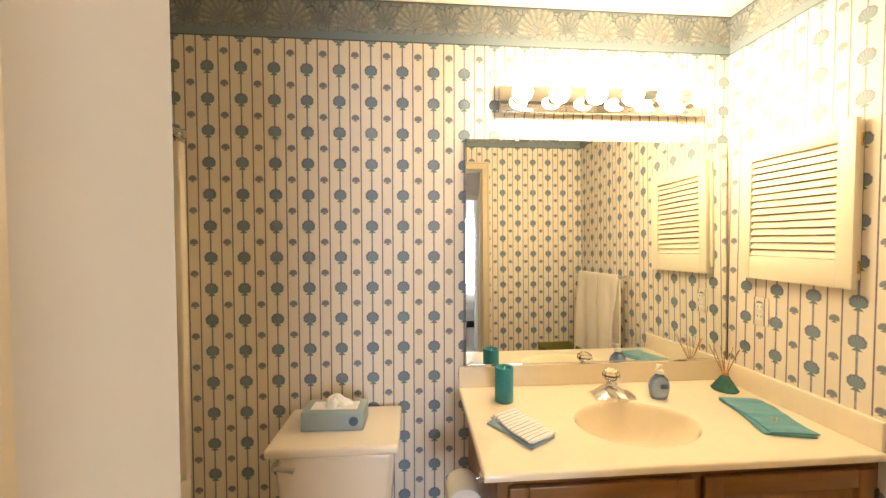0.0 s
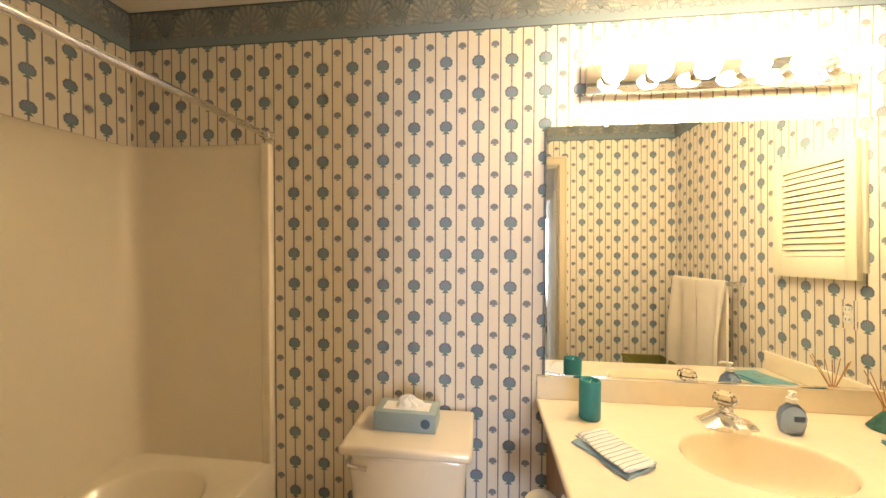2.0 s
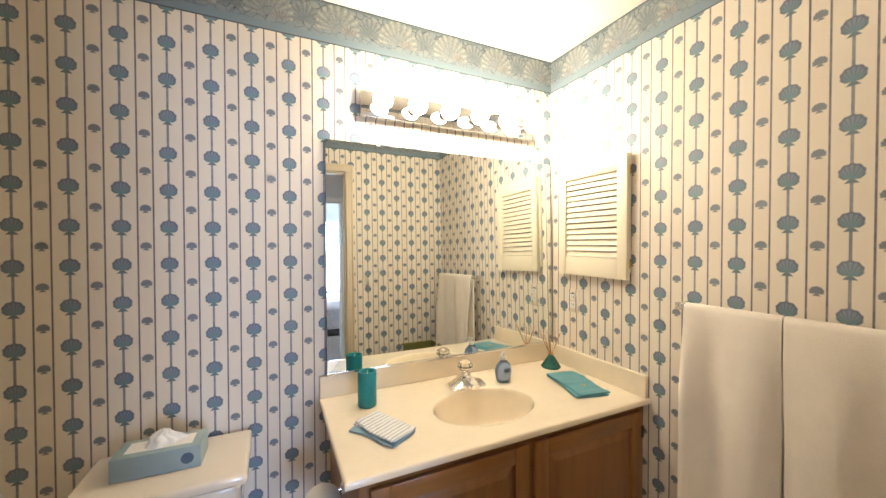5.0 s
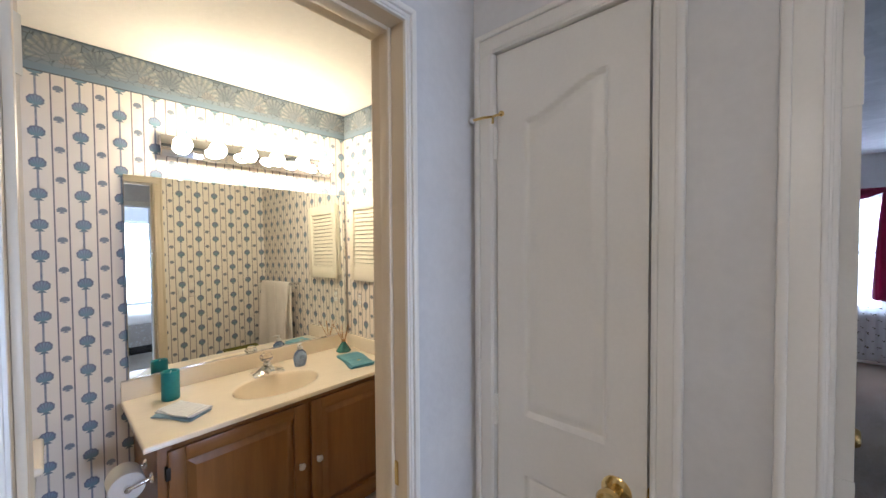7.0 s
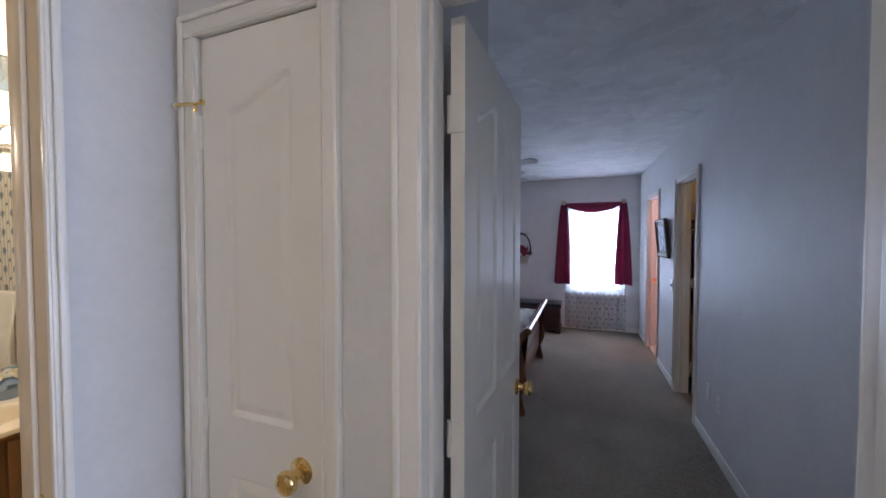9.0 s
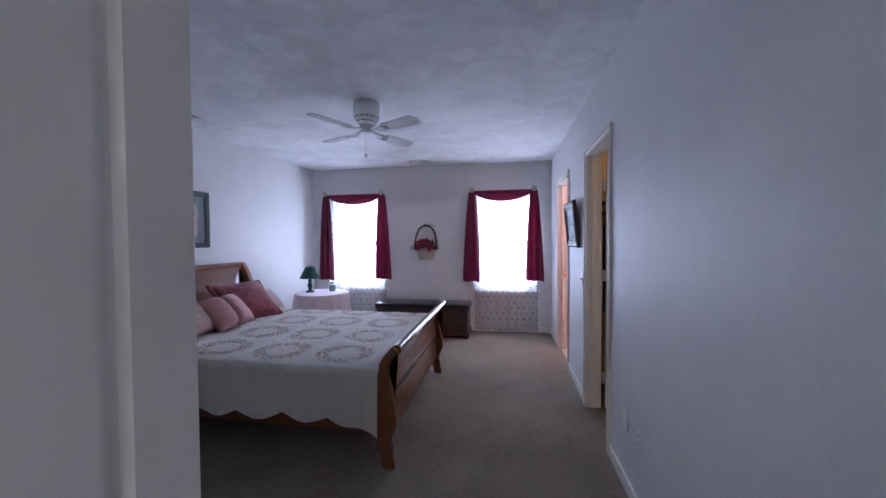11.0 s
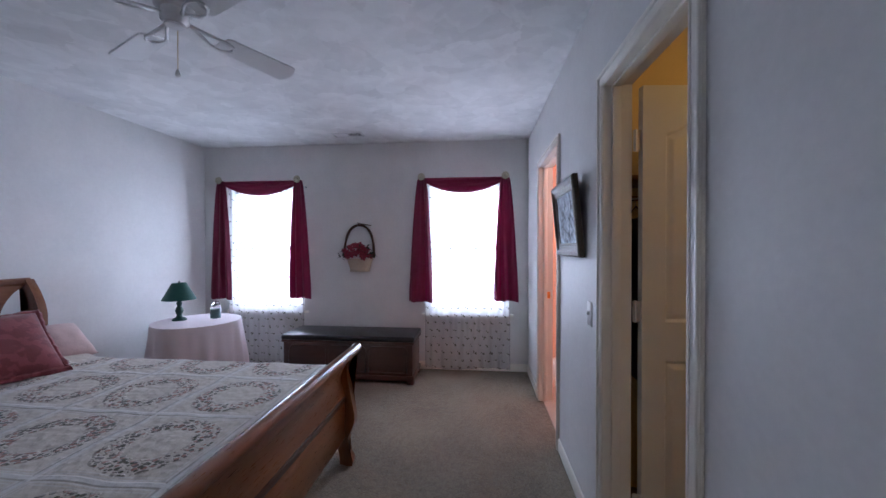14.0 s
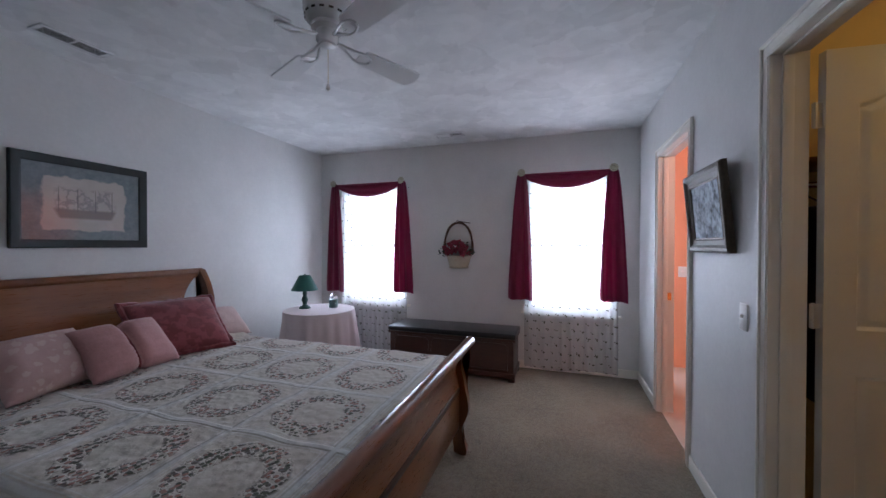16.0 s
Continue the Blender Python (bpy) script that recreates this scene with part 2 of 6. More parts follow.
# rooms, in metres
BW, BE, BS, BN, BC = -0.385, 2.595, -0.60, 0.862, 2.39     # bathroom: west, east, south, north, ceiling
BORDER_Z = 2.221
HS = -0.716                                                # the hall's face of the bathroom wall
CX, DX = 2.03, 2.14                                        # the hall's and the bedroom's face of the door wall
RW, RE, RS, RN, RC = 2.14, 7.78, -2.63, 1.10, 2.505         # bedroom
T = 0.11

wallpaper()
carpet()
swirl_ceiling()
surface("wall_paint", (0.70, 0.69, 0.675), 0.56, big=5.0, small=45, vary=0.06, relief=0.3, dist=0.003)
surface("wall_orange", (0.80, 0.36, 0.20), 0.6, big=1.4, small=90, vary=0.04)
surface("wall_yellow", (0.80, 0.62, 0.30), 0.6, big=1.4, small=90, vary=0.04)
surface("trim_paint", (0.83, 0.80, 0.73), 0.35, big=5, small=120, vary=0.03, relief=0.05)
surface("cream_paint", (0.70, 0.60, 0.44), 0.38, big=5, small=120, vary=0.03, relief=0.05)
surface("bath_ceiling", (0.80, 0.77, 0.70), 0.8, big=1.5, small=40, vary=0.04, relief=0.3, dist=0.004)
surface("bath_floor", (0.55, 0.47, 0.38), 0.4, vary=0.08)
surface("tub_acrylic", (0.82, 0.75, 0.62), 0.14, big=2, small=10, vary=0.02, relief=0.0)
surface("cultured_marble", (0.90, 0.80, 0.63), 0.12, big=7, small=26, vary=0.035, relief=0.0, stretch=(1.0, 2.0, 1.0), Coat_Weight=0.4)
surface("toilet_china", (0.80, 0.72, 0.60), 0.1, big=3, small=10, vary=0.015, relief=0.0, Coat_Weight=0.5)
wood("oak", (0.175, 0.075, 0.015), (0.31, 0.142, 0.036), 0.32, along=0)
wood("oak_upright", (0.175, 0.075, 0.015), (0.31, 0.142, 0.036), 0.32, along=2)
wood("cherry", (0.145, 0.044, 0.011), (0.265, 0.093, 0.025), 0.22, along=0, coat=0.6)
wood("cherry_upright", (0.145, 0.044, 0.011), (0.265, 0.093, 0.025), 0.22, along=2, coat=0.6)
wood("mahogany", (0.030, 0.009, 0.006), (0.070, 0.022, 0.012), 0.25, along=1, coat=0.5)
wood("black_wood", (0.010, 0.009, 0.010), (0.022, 0.018, 0.018), 0.2, along=0, coat=0.5)
surface("brass", (0.80, 0.58, 0.22), 0.16, 1.0, vary=0.05, relief=0.02)
surface("chrome", (0.82, 0.82, 0.82), 0.06, 1.0, vary=0.02, relief=0.0)
surface("steel_hinge", (0.72, 0.70, 0.66), 0.35, 0.6, vary=0.05)

# ---------- mesh helpers ----------


def box(bm, x0, y0, z0, x1, y1, z1, bev=0.0, seg=2):
    m = Matrix.LocRotScale(((x0 + x1) / 2, (y0 + y1) / 2, (z0 + z1) / 2), None, (abs(x1 - x0), abs(y1 - y0), abs(z1 - z0)))
    r = bmesh.ops.create_cube(bm, size=1, matrix=m)
    if bev > 0:
        edges = list({e for v in r["verts"] for e in v.link_edges})
        bmesh.ops.bevel(bm, geom=edges, offset=bev, segments=seg, profile=0.5, affect="EDGES")


def boxes(rows, bev=0.0, seg=2):
    bm = bmesh.new()
    for r in rows:
        box(bm, *r, bev=bev, seg=seg)
    return bm


def lathe(bm, profile, cx, cy, z0=0.0, n=32, m=None):
    """profile: (radius, height) pairs, turned about the upright axis; m: a further pose."""
    rings = []
    for r, z in profile:
        ring = []
        for i in range(n):
            a = 2 * math.pi * i / n
            p = Vector((r * math.cos(a), r * math.sin(a), z))
            p = (m @ p) if m else p
            ring.append(bm.verts.new(p + Vector((cx, cy, z0))))
        rings.append(ring)
    for a, b in zip(rings, rings[1:]):
        for i in range(n):
            bm.faces.new((a[i], a[(i + 1) % n], b[(i + 1) % n], b[i]))
    for ring, rev in ((rings[0], True), (rings[-1], False)):
        bm.faces.new(list(reversed(ring)) if rev else ring)
    return bm


def tube(bm, pts, r, n=10, closed=False):
    """A round bar along points; r: one radius or a list."""
    pts = [Vector(p) for p in pts]
    rings = []
    k = len(pts)
    for i, p in enumerate(pts):
        a, b = pts[max(i - 1, 0)], pts[min(i + 1, k - 1)]
        if closed:
            a, b = pts[i - 1], pts[(i + 1) % k]
        d = (b - a).normalized()
        q = d.to_track_quat("Z", "Y")
        rr = r[i] if isinstance(r, (list, tuple)) else r
        rings.append([bm.verts.new(p + q @ Vector((rr * math.cos(2 * math.pi * j / n), rr * math.sin(2 * math.pi * j / n), 0))) for j in range(n)])
    pairs = list(zip(rings, rings[1:])) + ([(rings[-1], rings[0])] if closed else [])
    for a, b in pairs:
        for j in range(n):
            bm.faces.new((a[j], a[(j + 1) % n], b[(j + 1) % n], b[j]))
    if not closed:
        bm.faces.new(list(reversed(rings[0])))
        bm.faces.new(rings[-1])
    return bm


def sweep(bm, profile, x0, x1, axis="x"):
    """An outline of (a, b) pairs, drawn out along an axis: x gives (x, a, b), y gives (a, y, b), z gives (a, b, z)."""
    def at(t, a, b):
        return {"x": (t, a, b), "y": (a, t, b), "z": (a, b, t)}[axis]
    ra = [bm.verts.new(at(x0, a, b)) for a, b in profile]
    rb = [bm.verts.new(at(x1, a, b)) for a, b in profile]
    n = len(profile)
    for i in range(n):
        bm.faces.new((ra[i], ra[(i + 1) % n], rb[(i + 1) % n], rb[i]))
    fa, fb = bm.faces.new(list(reversed(ra))), bm.faces.new(rb)
    bmesh.ops.triangulate(bm, faces=[fa, fb])
    return bm


def sheet(bm, fn, nu, nv, wrap=False):
    """A surface from fn(u, v), u and v from 0 to 1."""
    rows = [[bm.verts.new(fn(i / nu, j / nv)) for i in range(nu if wrap else nu + 1)] for j in range(nv + 1)]
    for a, b in zip(rows, rows[1:]):
        for i in range(nu):
            k = (i + 1) % nu if wrap else i + 1
            bm.faces.new((a[i], a[k], b[k], b[i]))
    return rows


def solid(bm, t):
    """Gives a sheet its thickness."""
    bm.normal_update()
    bmesh.ops.solidify(bm, geom=list(bm.faces), thickness=t)


def mesh_ob(name, bm, mats, smooth=40):
    bmesh.ops.recalc_face_normals(bm, faces=bm.faces)
    me = bpy.data.meshes.new(name)
    bm.to_mesh(me)
    bm.free()
    for k in (mats if isinstance(mats, (list, tuple)) else [mats]):
        me.materials.append(MATS[k])
    ob = new(name, me)
    if smooth:
        me.shade_smooth()
        me.set_sharp_from_angle(angle=radians(smooth))
    return ob


def thing(name, loc, label, category, group=""):
    ob = new(name)
    ob.empty_display_size = 0.05
    ob.matrix_basis = Matrix.Translation(loc)
    return tagged(ob, label, category, group)


def part(name, bm, material, parent, label="", smooth=40):
    """Links a mesh, built in world places, as a part of a thing or of a part."""
    ob = mesh_ob(name, bm, material, smooth)
    ob.parent = parent
    up = parent
    m = Matrix.Identity(4)
    while up:
        m = up.matrix_basis @ m if not up.parent else up.parent.matrix_basis @ up.matrix_parent_inverse @ up.matrix_basis @ m
        up = up.parent.parent if up.parent else None
    ob.matrix_parent_inverse = m.inverted()
    if label:
        tagged(ob, label)
    return ob


def single(name, bm, material, label, category, group="", smooth=40):
    return tagged(mesh_ob(name, bm, material, smooth), label, category, group)


def structure(name, bm, mats, label, category, smooth=30):
    return tagged(mesh_ob(name, bm, mats, smooth), label, category, kind="structure")


def choose(ob, fn):
    """Gives each face the material slot fn(centre, normal)."""
    for f in ob.data.polygons:
        f.material_index = fn(f.center, f.normal)
    return ob


# ---------- the large structure ----------
def in_bath(c, n):
    return 1 if BW - 0.02 < c.x < BE + 0.02 and BS - 0.005 < c.y < BN + 0.02 and c.z < BC + 0.02 and not (abs(n.z) > 0.5) else 0


JW, JE, HEAD = 1.136, 1.752, 2.04         # the bathroom door's opening
D1A, D1B = 4.808, 5.435                  # walk-in closet door
D2A, D2B = 6.33, 7.05                    # ensuite door
BDN, BDS = -1.444, -2.180                # bedroom door, between hall and bedroom
CLN, CLS = -0.789, -1.186                # linen closet door
GDA, GDB = 1.28, 2.00                    # guest room door in the hall's south wall
WL, WR = (-0.12, 0.76), (-2.42, -1.53)   # the windows' y
WZ0, WZ1 = 0.62, 2.05
TOP = 2.62
TH = 0.016                               # thickness of the door linings

choose(structure("wall_north", boxes([(BW - T, BN, 0, BE + T, BN + T, TOP)]), ["wall_paint", "shell_wallpaper"], "bathroom wall in cream wallpaper with blue shells", "wall"), in_bath)
choose(structure("wall_east", boxes([(BE, HS, 0, BE + T, BN, TOP)]), ["wall_paint", "shell_wallpaper"], "bathroom wall in cream wallpaper with blue shells", "wall"), in_bath)
choose(structure("wall_west", boxes([(BW - T, HS, 0, BW, BN, TOP)]), ["wall_paint", "shell_wallpaper"], "bathroom wall behind the tub in shell wallpaper", "wall"), in_bath)
choose(structure("wall_south", boxes([(BW, HS, 0, JW - TH, BS, TOP), (JE + TH, HS, 0, BE, BS, TOP), (JW - TH, HS, HEAD + TH, JE + TH, BS, TOP)]), ["wall_paint", "shell_wallpaper"], "papered bathroom wall with the door opening", "wall"), in_bath)
HW = -1.6
structure("wall_hall", boxes([(CX, CLN + TH, 0, DX, HS, TOP), (CX, BDN + TH, 0, DX, CLS - TH, TOP), (CX, CLS - TH, HEAD + TH, DX, CLN + TH, TOP), (CX, BDS - TH, HEAD + TH, DX, BDN + TH, TOP), (CX, -2.30, 0, DX, BDS - TH, TOP)]), "wall_paint", "white hall wall with the linen closet and bedroom doors", "wall")
structure("wall_hall_south", boxes([(HW, -2.41, 0, GDA - TH, -2.30, TOP), (GDB + TH, -2.41, 0, DX, -2.30, TOP), (GDA - TH, -2.41, HEAD + TH, GDB + TH, -2.30, TOP)]), "wall_paint", "white hall wall with an open doorway", "wall")
structure("wall_hall_west", boxes([(HW - T, -2.41, 0, HW, HS, TOP), (HW, HS, 0, BW - T, HS + T, TOP)]), "wall_paint", "white wall at the end of the hall", "wall")
structure("wall_closet", boxes([(DX, BDN + 0.03, 0, BE + T, BDN + 0.09, TOP), (BE, BDN + 0.09, 0, BE + T, HS, TOP)]), "wall_paint", "white wall of the linen closet beside the door", "wall")
structure("wall_bedroom_west", boxes([(BE, BN + T, 0, BE + T, RN, TOP)]), "wall_paint", "white bedroom wall", "wall")
structure("wall_bedroom_southwest", boxes([(DX - T, RS - T, 0, DX, -2.41, TOP)]), "wall_paint", "white bedroom wall beside the door", "wall")
structure("wall_bedroom_north", boxes([(BE, RN, 0, RE + T, RN + T, TOP)]), "wall_paint", "white bedroom wall behind the bed", "wall")
structure("wall_bedroom_south", boxes([(DX, RS - T, 0, D1A - TH, RS, TOP), (D1B + TH, RS - T, 0, D2A - TH, RS, TOP), (D2B + TH, RS - T, 0, RE + T, RS, TOP), (D1A - TH, RS - T, HEAD + TH, D1B + TH, RS, TOP), (D2A - TH, RS - T, HEAD + TH, D2B + TH, RS, TOP)]), "wall_paint", "white bedroom wall with two doorways", "wall")
structure("wall_bedroom_east", boxes([(RE, RS, 0, RE + T, WR[0], TOP), (RE, WR[1], 0, RE + T, WL[0], TOP), (RE, WL[1], 0, RE + T, RN, TOP)] + [r for a, b in (WL, WR) for r in ((RE, a, 0, RE + T, b, WZ0), (RE, a, WZ1, RE + T, b, TOP))]), "wall_paint", "white bedroom wall with two windows", "wall")
structure("floor", boxes([(HW - T, -6.0, -0.12, RE + T, RN + T, 0)]), "carpet", "beige cut-pile carpet through hall and bedroom", "floor")
structure("floor_bath", boxes([(BW, BS, 0, BE, BN, 0.006), (JW, HS + 0.05, 0, JE, BS, 0.006)]), "bath_floor", "beige vinyl bathroom floor", "floor")
structure("ceiling_bath", boxes([(BW, BS, BC, BE, BN, BC + 0.1)]), "bath_ceiling", "cream textured bathroom ceiling", "ceiling")
structure("ceiling_hall", boxes([(HW, -2.30, 2.46, CX, HS, 2.56)]), "ceiling_plaster", "white trowelled hall ceiling", "ceiling")
structure("ceiling_bedroom", boxes([(BE + T, BDN + 0.09, RC, RE, RN, RC + 0.1), (DX, RS, RC, BE + T, BDN + 0.03, RC + 0.1), (BE + T, RS, RC, RE, BDN + 0.09, RC + 0.1)]), "ceiling_plaster", "white ceiling with swirled trowel texture", "ceiling")
# rooms seen through the doorways
structure("wall_walk_in", boxes([(3.9, -4.6, 0, 4.0, RS - T, TOP), (5.95, -4.6, 0, 6.05, RS - T, TOP), (3.9, -4.7, 0, 6.05, -4.6, TOP), (3.9, -4.7, TOP, 6.05, RS, TOP + 0.1)]), "wall_yellow", "warm-lit walls of the walk-in closet", "wall")
structure("wall_ensuite", boxes([(6.05, -4.7, 0, 8.4, -4.6, TOP), (8.3, -4.6, 0, 8.4, RS - T, TOP), (6.05, -4.7, TOP, 8.4, RS, TOP + 0.1), (6.052, -4.6, 0, 6.10, RS - T, TOP)]), "wall_orange", "peach-orange walls of the ensuite bathroom", "wall")
structure("wall_guest", boxes([(-0.6, -6.0, 0, -0.5, -2.41, TOP), (3.5, -6.0, 0, 3.6, RS - T, TOP), (-0.6, -6.0, 0, 1.45, -5.9, TOP), (3.2, -6.0, 0, 3.5, -5.9, TOP), (1.45, -6.0, 0, 3.2, -5.9, 0.6), (1.45, -6.0, 2.1, 3.2, -5.9, TOP), (DX, RS - T - 0.01, 0, 3.5, RS - T, TOP), (-0.6, -6.0, TOP, 3.6, -2.41, TOP + 0.1)]), "wall_paint", "white walls of the guest room", "wall")


def glow(name, colour, strength):
    m, n = fresh(name)
    n.set(Base_Color=(0.9, 0.9, 0.9), Emission_Color=colour, Emission_Strength=strength, Roughness=0.2)


def glass(name, colour, rough=0.03, ior=1.45):
    m, n = fresh(name)
    n.set(Base_Color=colour, Roughness=rough, Transmission_Weight=1.0, IOR=ior)


def fabric(name, colour, vary=0.12, weave=500.0, fold=14.0, sheen=0.3, relief=0.35, dist=0.004):
    m, n = fresh(name)
    p = n.coords()
    a, b, c = n.noise(p, fold, 4), n.noise(p, weave, 2), n.noise(p, 55, 4, 0.65)
    f = n.math("ADD", n.math("MULTIPLY", a, 0.4), n.math("ADD", n.math("MULTIPLY", b, 0.25), n.math("MULTIPLY", c, 0.35)))
    n.set(Base_Color=n.mix(n.math("MULTIPLY_ADD", f, 2.6, -0.8), scaled(colour, 1 - vary), scaled(colour, 1 + vary)), Roughness=0.85, Sheen_Weight=sheen)
    n.bump(n.math("ADD", c, n.math("MULTIPLY", b, 0.12)), relief, dist)
    return m, n


glow("bulb", (1.0, 0.74, 0.42), 135)
# glow of the added hall lamp, which stands out of view
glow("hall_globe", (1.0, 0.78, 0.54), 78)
glow("sky_glow", (0.86, 0.93, 1.0), 5.0)
mm, nn = fresh("mirror")
nn.set(Base_Color=(0.90, 0.93, 0.91), Metallic=1.0, Roughness=0.012)
glass("clear_glass", (0.97, 0.98, 0.98))
mm, nn = fresh("blue_soap")
nn.set(Base_Color=(0.34, 0.47, 0.76), Roughness=0.06, Transmission_Weight=0.75, IOR=1.4)
glass("crystal", (0.99, 0.97, 0.93), 0.02, 1.5)
surface("terry", (0.82, 0.76, 0.69), 0.9, big=14, small=220, vary=0.05, relief=0.35, dist=0.002)
fabric("teal_cloth", (0.085, 0.27, 0.34), 0.15, 700, 20)
fabric("blue_cloth", (0.22, 0.34, 0.42), 0.15, 700, 20)
surface("teal_wax", (0.016, 0.205, 0.235), 0.45, big=10, small=60, vary=0.15, Subsurface_Weight=0.1)
surface("paper_white", (0.82, 0.81, 0.78), 0.9, vary=0.04)
surface("card_blue", (0.30, 0.385, 0.415), 0.5, vary=0.06, small=30)
surface("card_dark", (0.08, 0.13, 0.20), 0.5)
surface("reed", (0.45, 0.24, 0.09), 0.7)
surface("teal_glass_paint", (0.035, 0.13, 0.11), 0.25, vary=0.3, big=30)
surface("white_plastic", (0.82, 0.81, 0.78), 0.35, vary=0.02)
surface("dark_metal", (0.06, 0.055, 0.05), 0.4, 0.8)
surface("olive_canvas", (0.20, 0.19, 0.045), 0.8, vary=0.15, small=200)
surface("gold_thread", (0.55, 0.45, 0.18), 0.5)
surface("knob_white", (0.80, 0.78, 0.74), 0.15, vary=0.02)
surface("louvre_paint", (0.82, 0.76, 0.62), 0.4, vary=0.03, relief=0.08)


def striped():
    m, n = fabric("striped_cloth", (0.80, 0.80, 0.79), 0.05, 800, 20)
    x, y, z = n.split(n.coords())
    d = n.math("ADD", n.math("MULTIPLY", x, 0.47), n.math("MULTIPLY", y, -0.88))
    s = n.math("ABSOLUTE", n.math("SUBTRACT", n.math("FRACT", n.math("MULTIPLY", d, 62.0)), 0.5))
    base = n.bsdf.inputs["Base Color"].links[0].from_socket
    n.set(Base_Color=n.mix(n.less(s, 0.085, 0.04), base, (0.24, 0.29, 0.40)))


striped()

# ---------- trim ----------


def casing(name, axis, face, a, b, head, out, label="white painted door casing", w=0.058, mat="trim_paint"):
    """A door casing on a wall face: axis is the wall's run; out is the direction (+1, -1) in which it stands proud."""
    bm = bmesh.new()

    def strip(u0, u1, z0, z1, d0, d1, bev):
        lo, hi = sorted((face + out * d0, face + out * d1))
        if axis == "x":
            box(bm, u0, lo, z0, u1, hi, z1, bev)
        else:
            box(bm, lo, u0, z0, hi, u1, z1, bev)
    for s0, s1, o in ((a - w, a, -1), (b, b + w, 1)):
        strip(s0, s1, 0, head, -0.002, 0.010, 0.002)
        e0 = (s0, s0 + 0.016) if o < 0 else (s1 - 0.016, s1)
        strip(e0[0], e0[1], 0, head + w, 0.008, 0.019, 0.005)
        e0 = (s1 - 0.013, s1 - 0.004) if o < 0 else (s0 + 0.004, s0 + 0.013)
        strip(e0[0], e0[1], 0, head, 0.008, 0.014, 0.003)
    strip(a - w, b + w, head, head + w, -0.002, 0.010, 0.002)
    strip(a - w + 0.001, b + w - 0.001, head + w - 0.016, head + w, 0.008, 0.0188, 0.005)
    strip(a, b, head + 0.004, head + 0.013, 0.008, 0.014, 0.003)
    return structure(name, bm, mat, label, "door casing")


def jamb(name, axis, f0, f1, a, b, head, stop=None, thick=0.016, mat="trim_paint"):
    """The lining of an opening, with a stop strip."""
    bm = bmesh.new()
    rows = [(a, a + thick, 0, head), (b - thick, b, 0, head), (a + thick, b - thick, head - thick, head)]
    for u0, u1, z0, z1 in rows:
        if axis == "x":
            box(bm, u0, f0, z0, u1, f1, z1)
        else:
            box(bm, f0, u0, z0, f1, u1, z1)
    if stop is not None:
        for u0, u1, z0, z1 in ((a + thick, a + thick + 0.011, 0, head - thick), (b - thick - 0.011, b - thick, 0, head - thick), (a + thick + 0.011, b - thick - 0.011, head - thick - 0.011, head - thick)):
            if axis == "x":
                box(bm, u0, stop - 0.018, z0, u1, stop + 0.018, z1, 0.003)
            else:
                box(bm, stop - 0.018, u0, z0, stop + 0.018, u1, z1, 0.003)
    return structure(name, bm, mat, "painted door lining with a stop", "door frame")


casing("trim_bath_inside", "x", BS, JW + 0.0, JE, HEAD, 1, "cream painted casing round the bathroom door", mat="cream_paint")
casing("trim_bath_outside", "x", HS, JW, JE, HEAD, -1, "white painted casing round the bathroom door", 0.030)
jamb("door_frame_bath", "x", HS, BS, JW - TH, JE + TH, HEAD + TH, -0.655, mat="cream_paint")
casing("trim_linen", "y", CX, CLS, CLN, HEAD, -1, "white painted casing round the linen closet door")
jamb("door_frame_linen", "y", CX, DX, CLS - TH, CLN + TH, HEAD + TH)
casing("trim_bedroom_hall", "y", CX, BDS, BDN, HEAD, -1, "white painted casing round the bedroom door", 0.066)
casing("trim_bedroom_inside", "y", DX, BDS, BDN, HEAD, 1, "white painted casing round the bedroom door", 0.02)
jamb("door_frame_bedroom", "y", CX, DX, BDS - TH, BDN + TH, HEAD + TH, 2.075)
casing("trim_walk_in", "x", RS, D1A, D1B, HEAD, 1, "white painted casing round the walk-in closet door")
jamb("door_frame_walk_in", "x", RS - T, RS, D1A - TH, D1B + TH, HEAD + TH, RS - 0.045)
casing("trim_ensuite", "x", RS, D2A, D2B, HEAD, 1, "white painted casing round the ensuite door")
jamb("door_frame_ensuite", "x", RS - T, RS, D2A - TH, D2B + TH, HEAD + TH, RS - 0.045)
casing("trim_guest", "x", -2.30, GDA, GDB, HEAD, 1, "grey-white casing round the guest room doorway")
jamb("door_frame_guest", "x", -2.41, -2.30, GDA - TH, GDB + TH, HEAD + TH, -2.36)


def baseboards():
    h, t = 0.085, 0.012
    rows = [("baseboard_south", [(DX + 0.03, RS, 0, D1A - 0.06, RS + t, h), (D1B + 0.06, RS, 0, D2A - 0.06, RS + t, h), (D2B + 0.06, RS, 0, RE, RS + t, h)]),
            ("baseboard_east", [(RE - t, RS + t, 0, RE, RN - t, h)]),
            ("baseboard_north", [(BE + T, RN - t, 0, RE, RN, h)]),
            ("baseboard_hall", [(JE + 0.06, HS - t, 0, CX - 0.012, HS, h), (HW, HS - t, 0, JW - 0.06, HS, h), (HW, -2.30, 0, GDA - 0.06, -2.30 + t, h)])]
    for name, b in rows:
        bm = boxes(b, 0.004)
        structure(name, bm, "trim_paint", "white painted baseboard", "baseboard")


baseboards()

# ---------- bathroom ----------


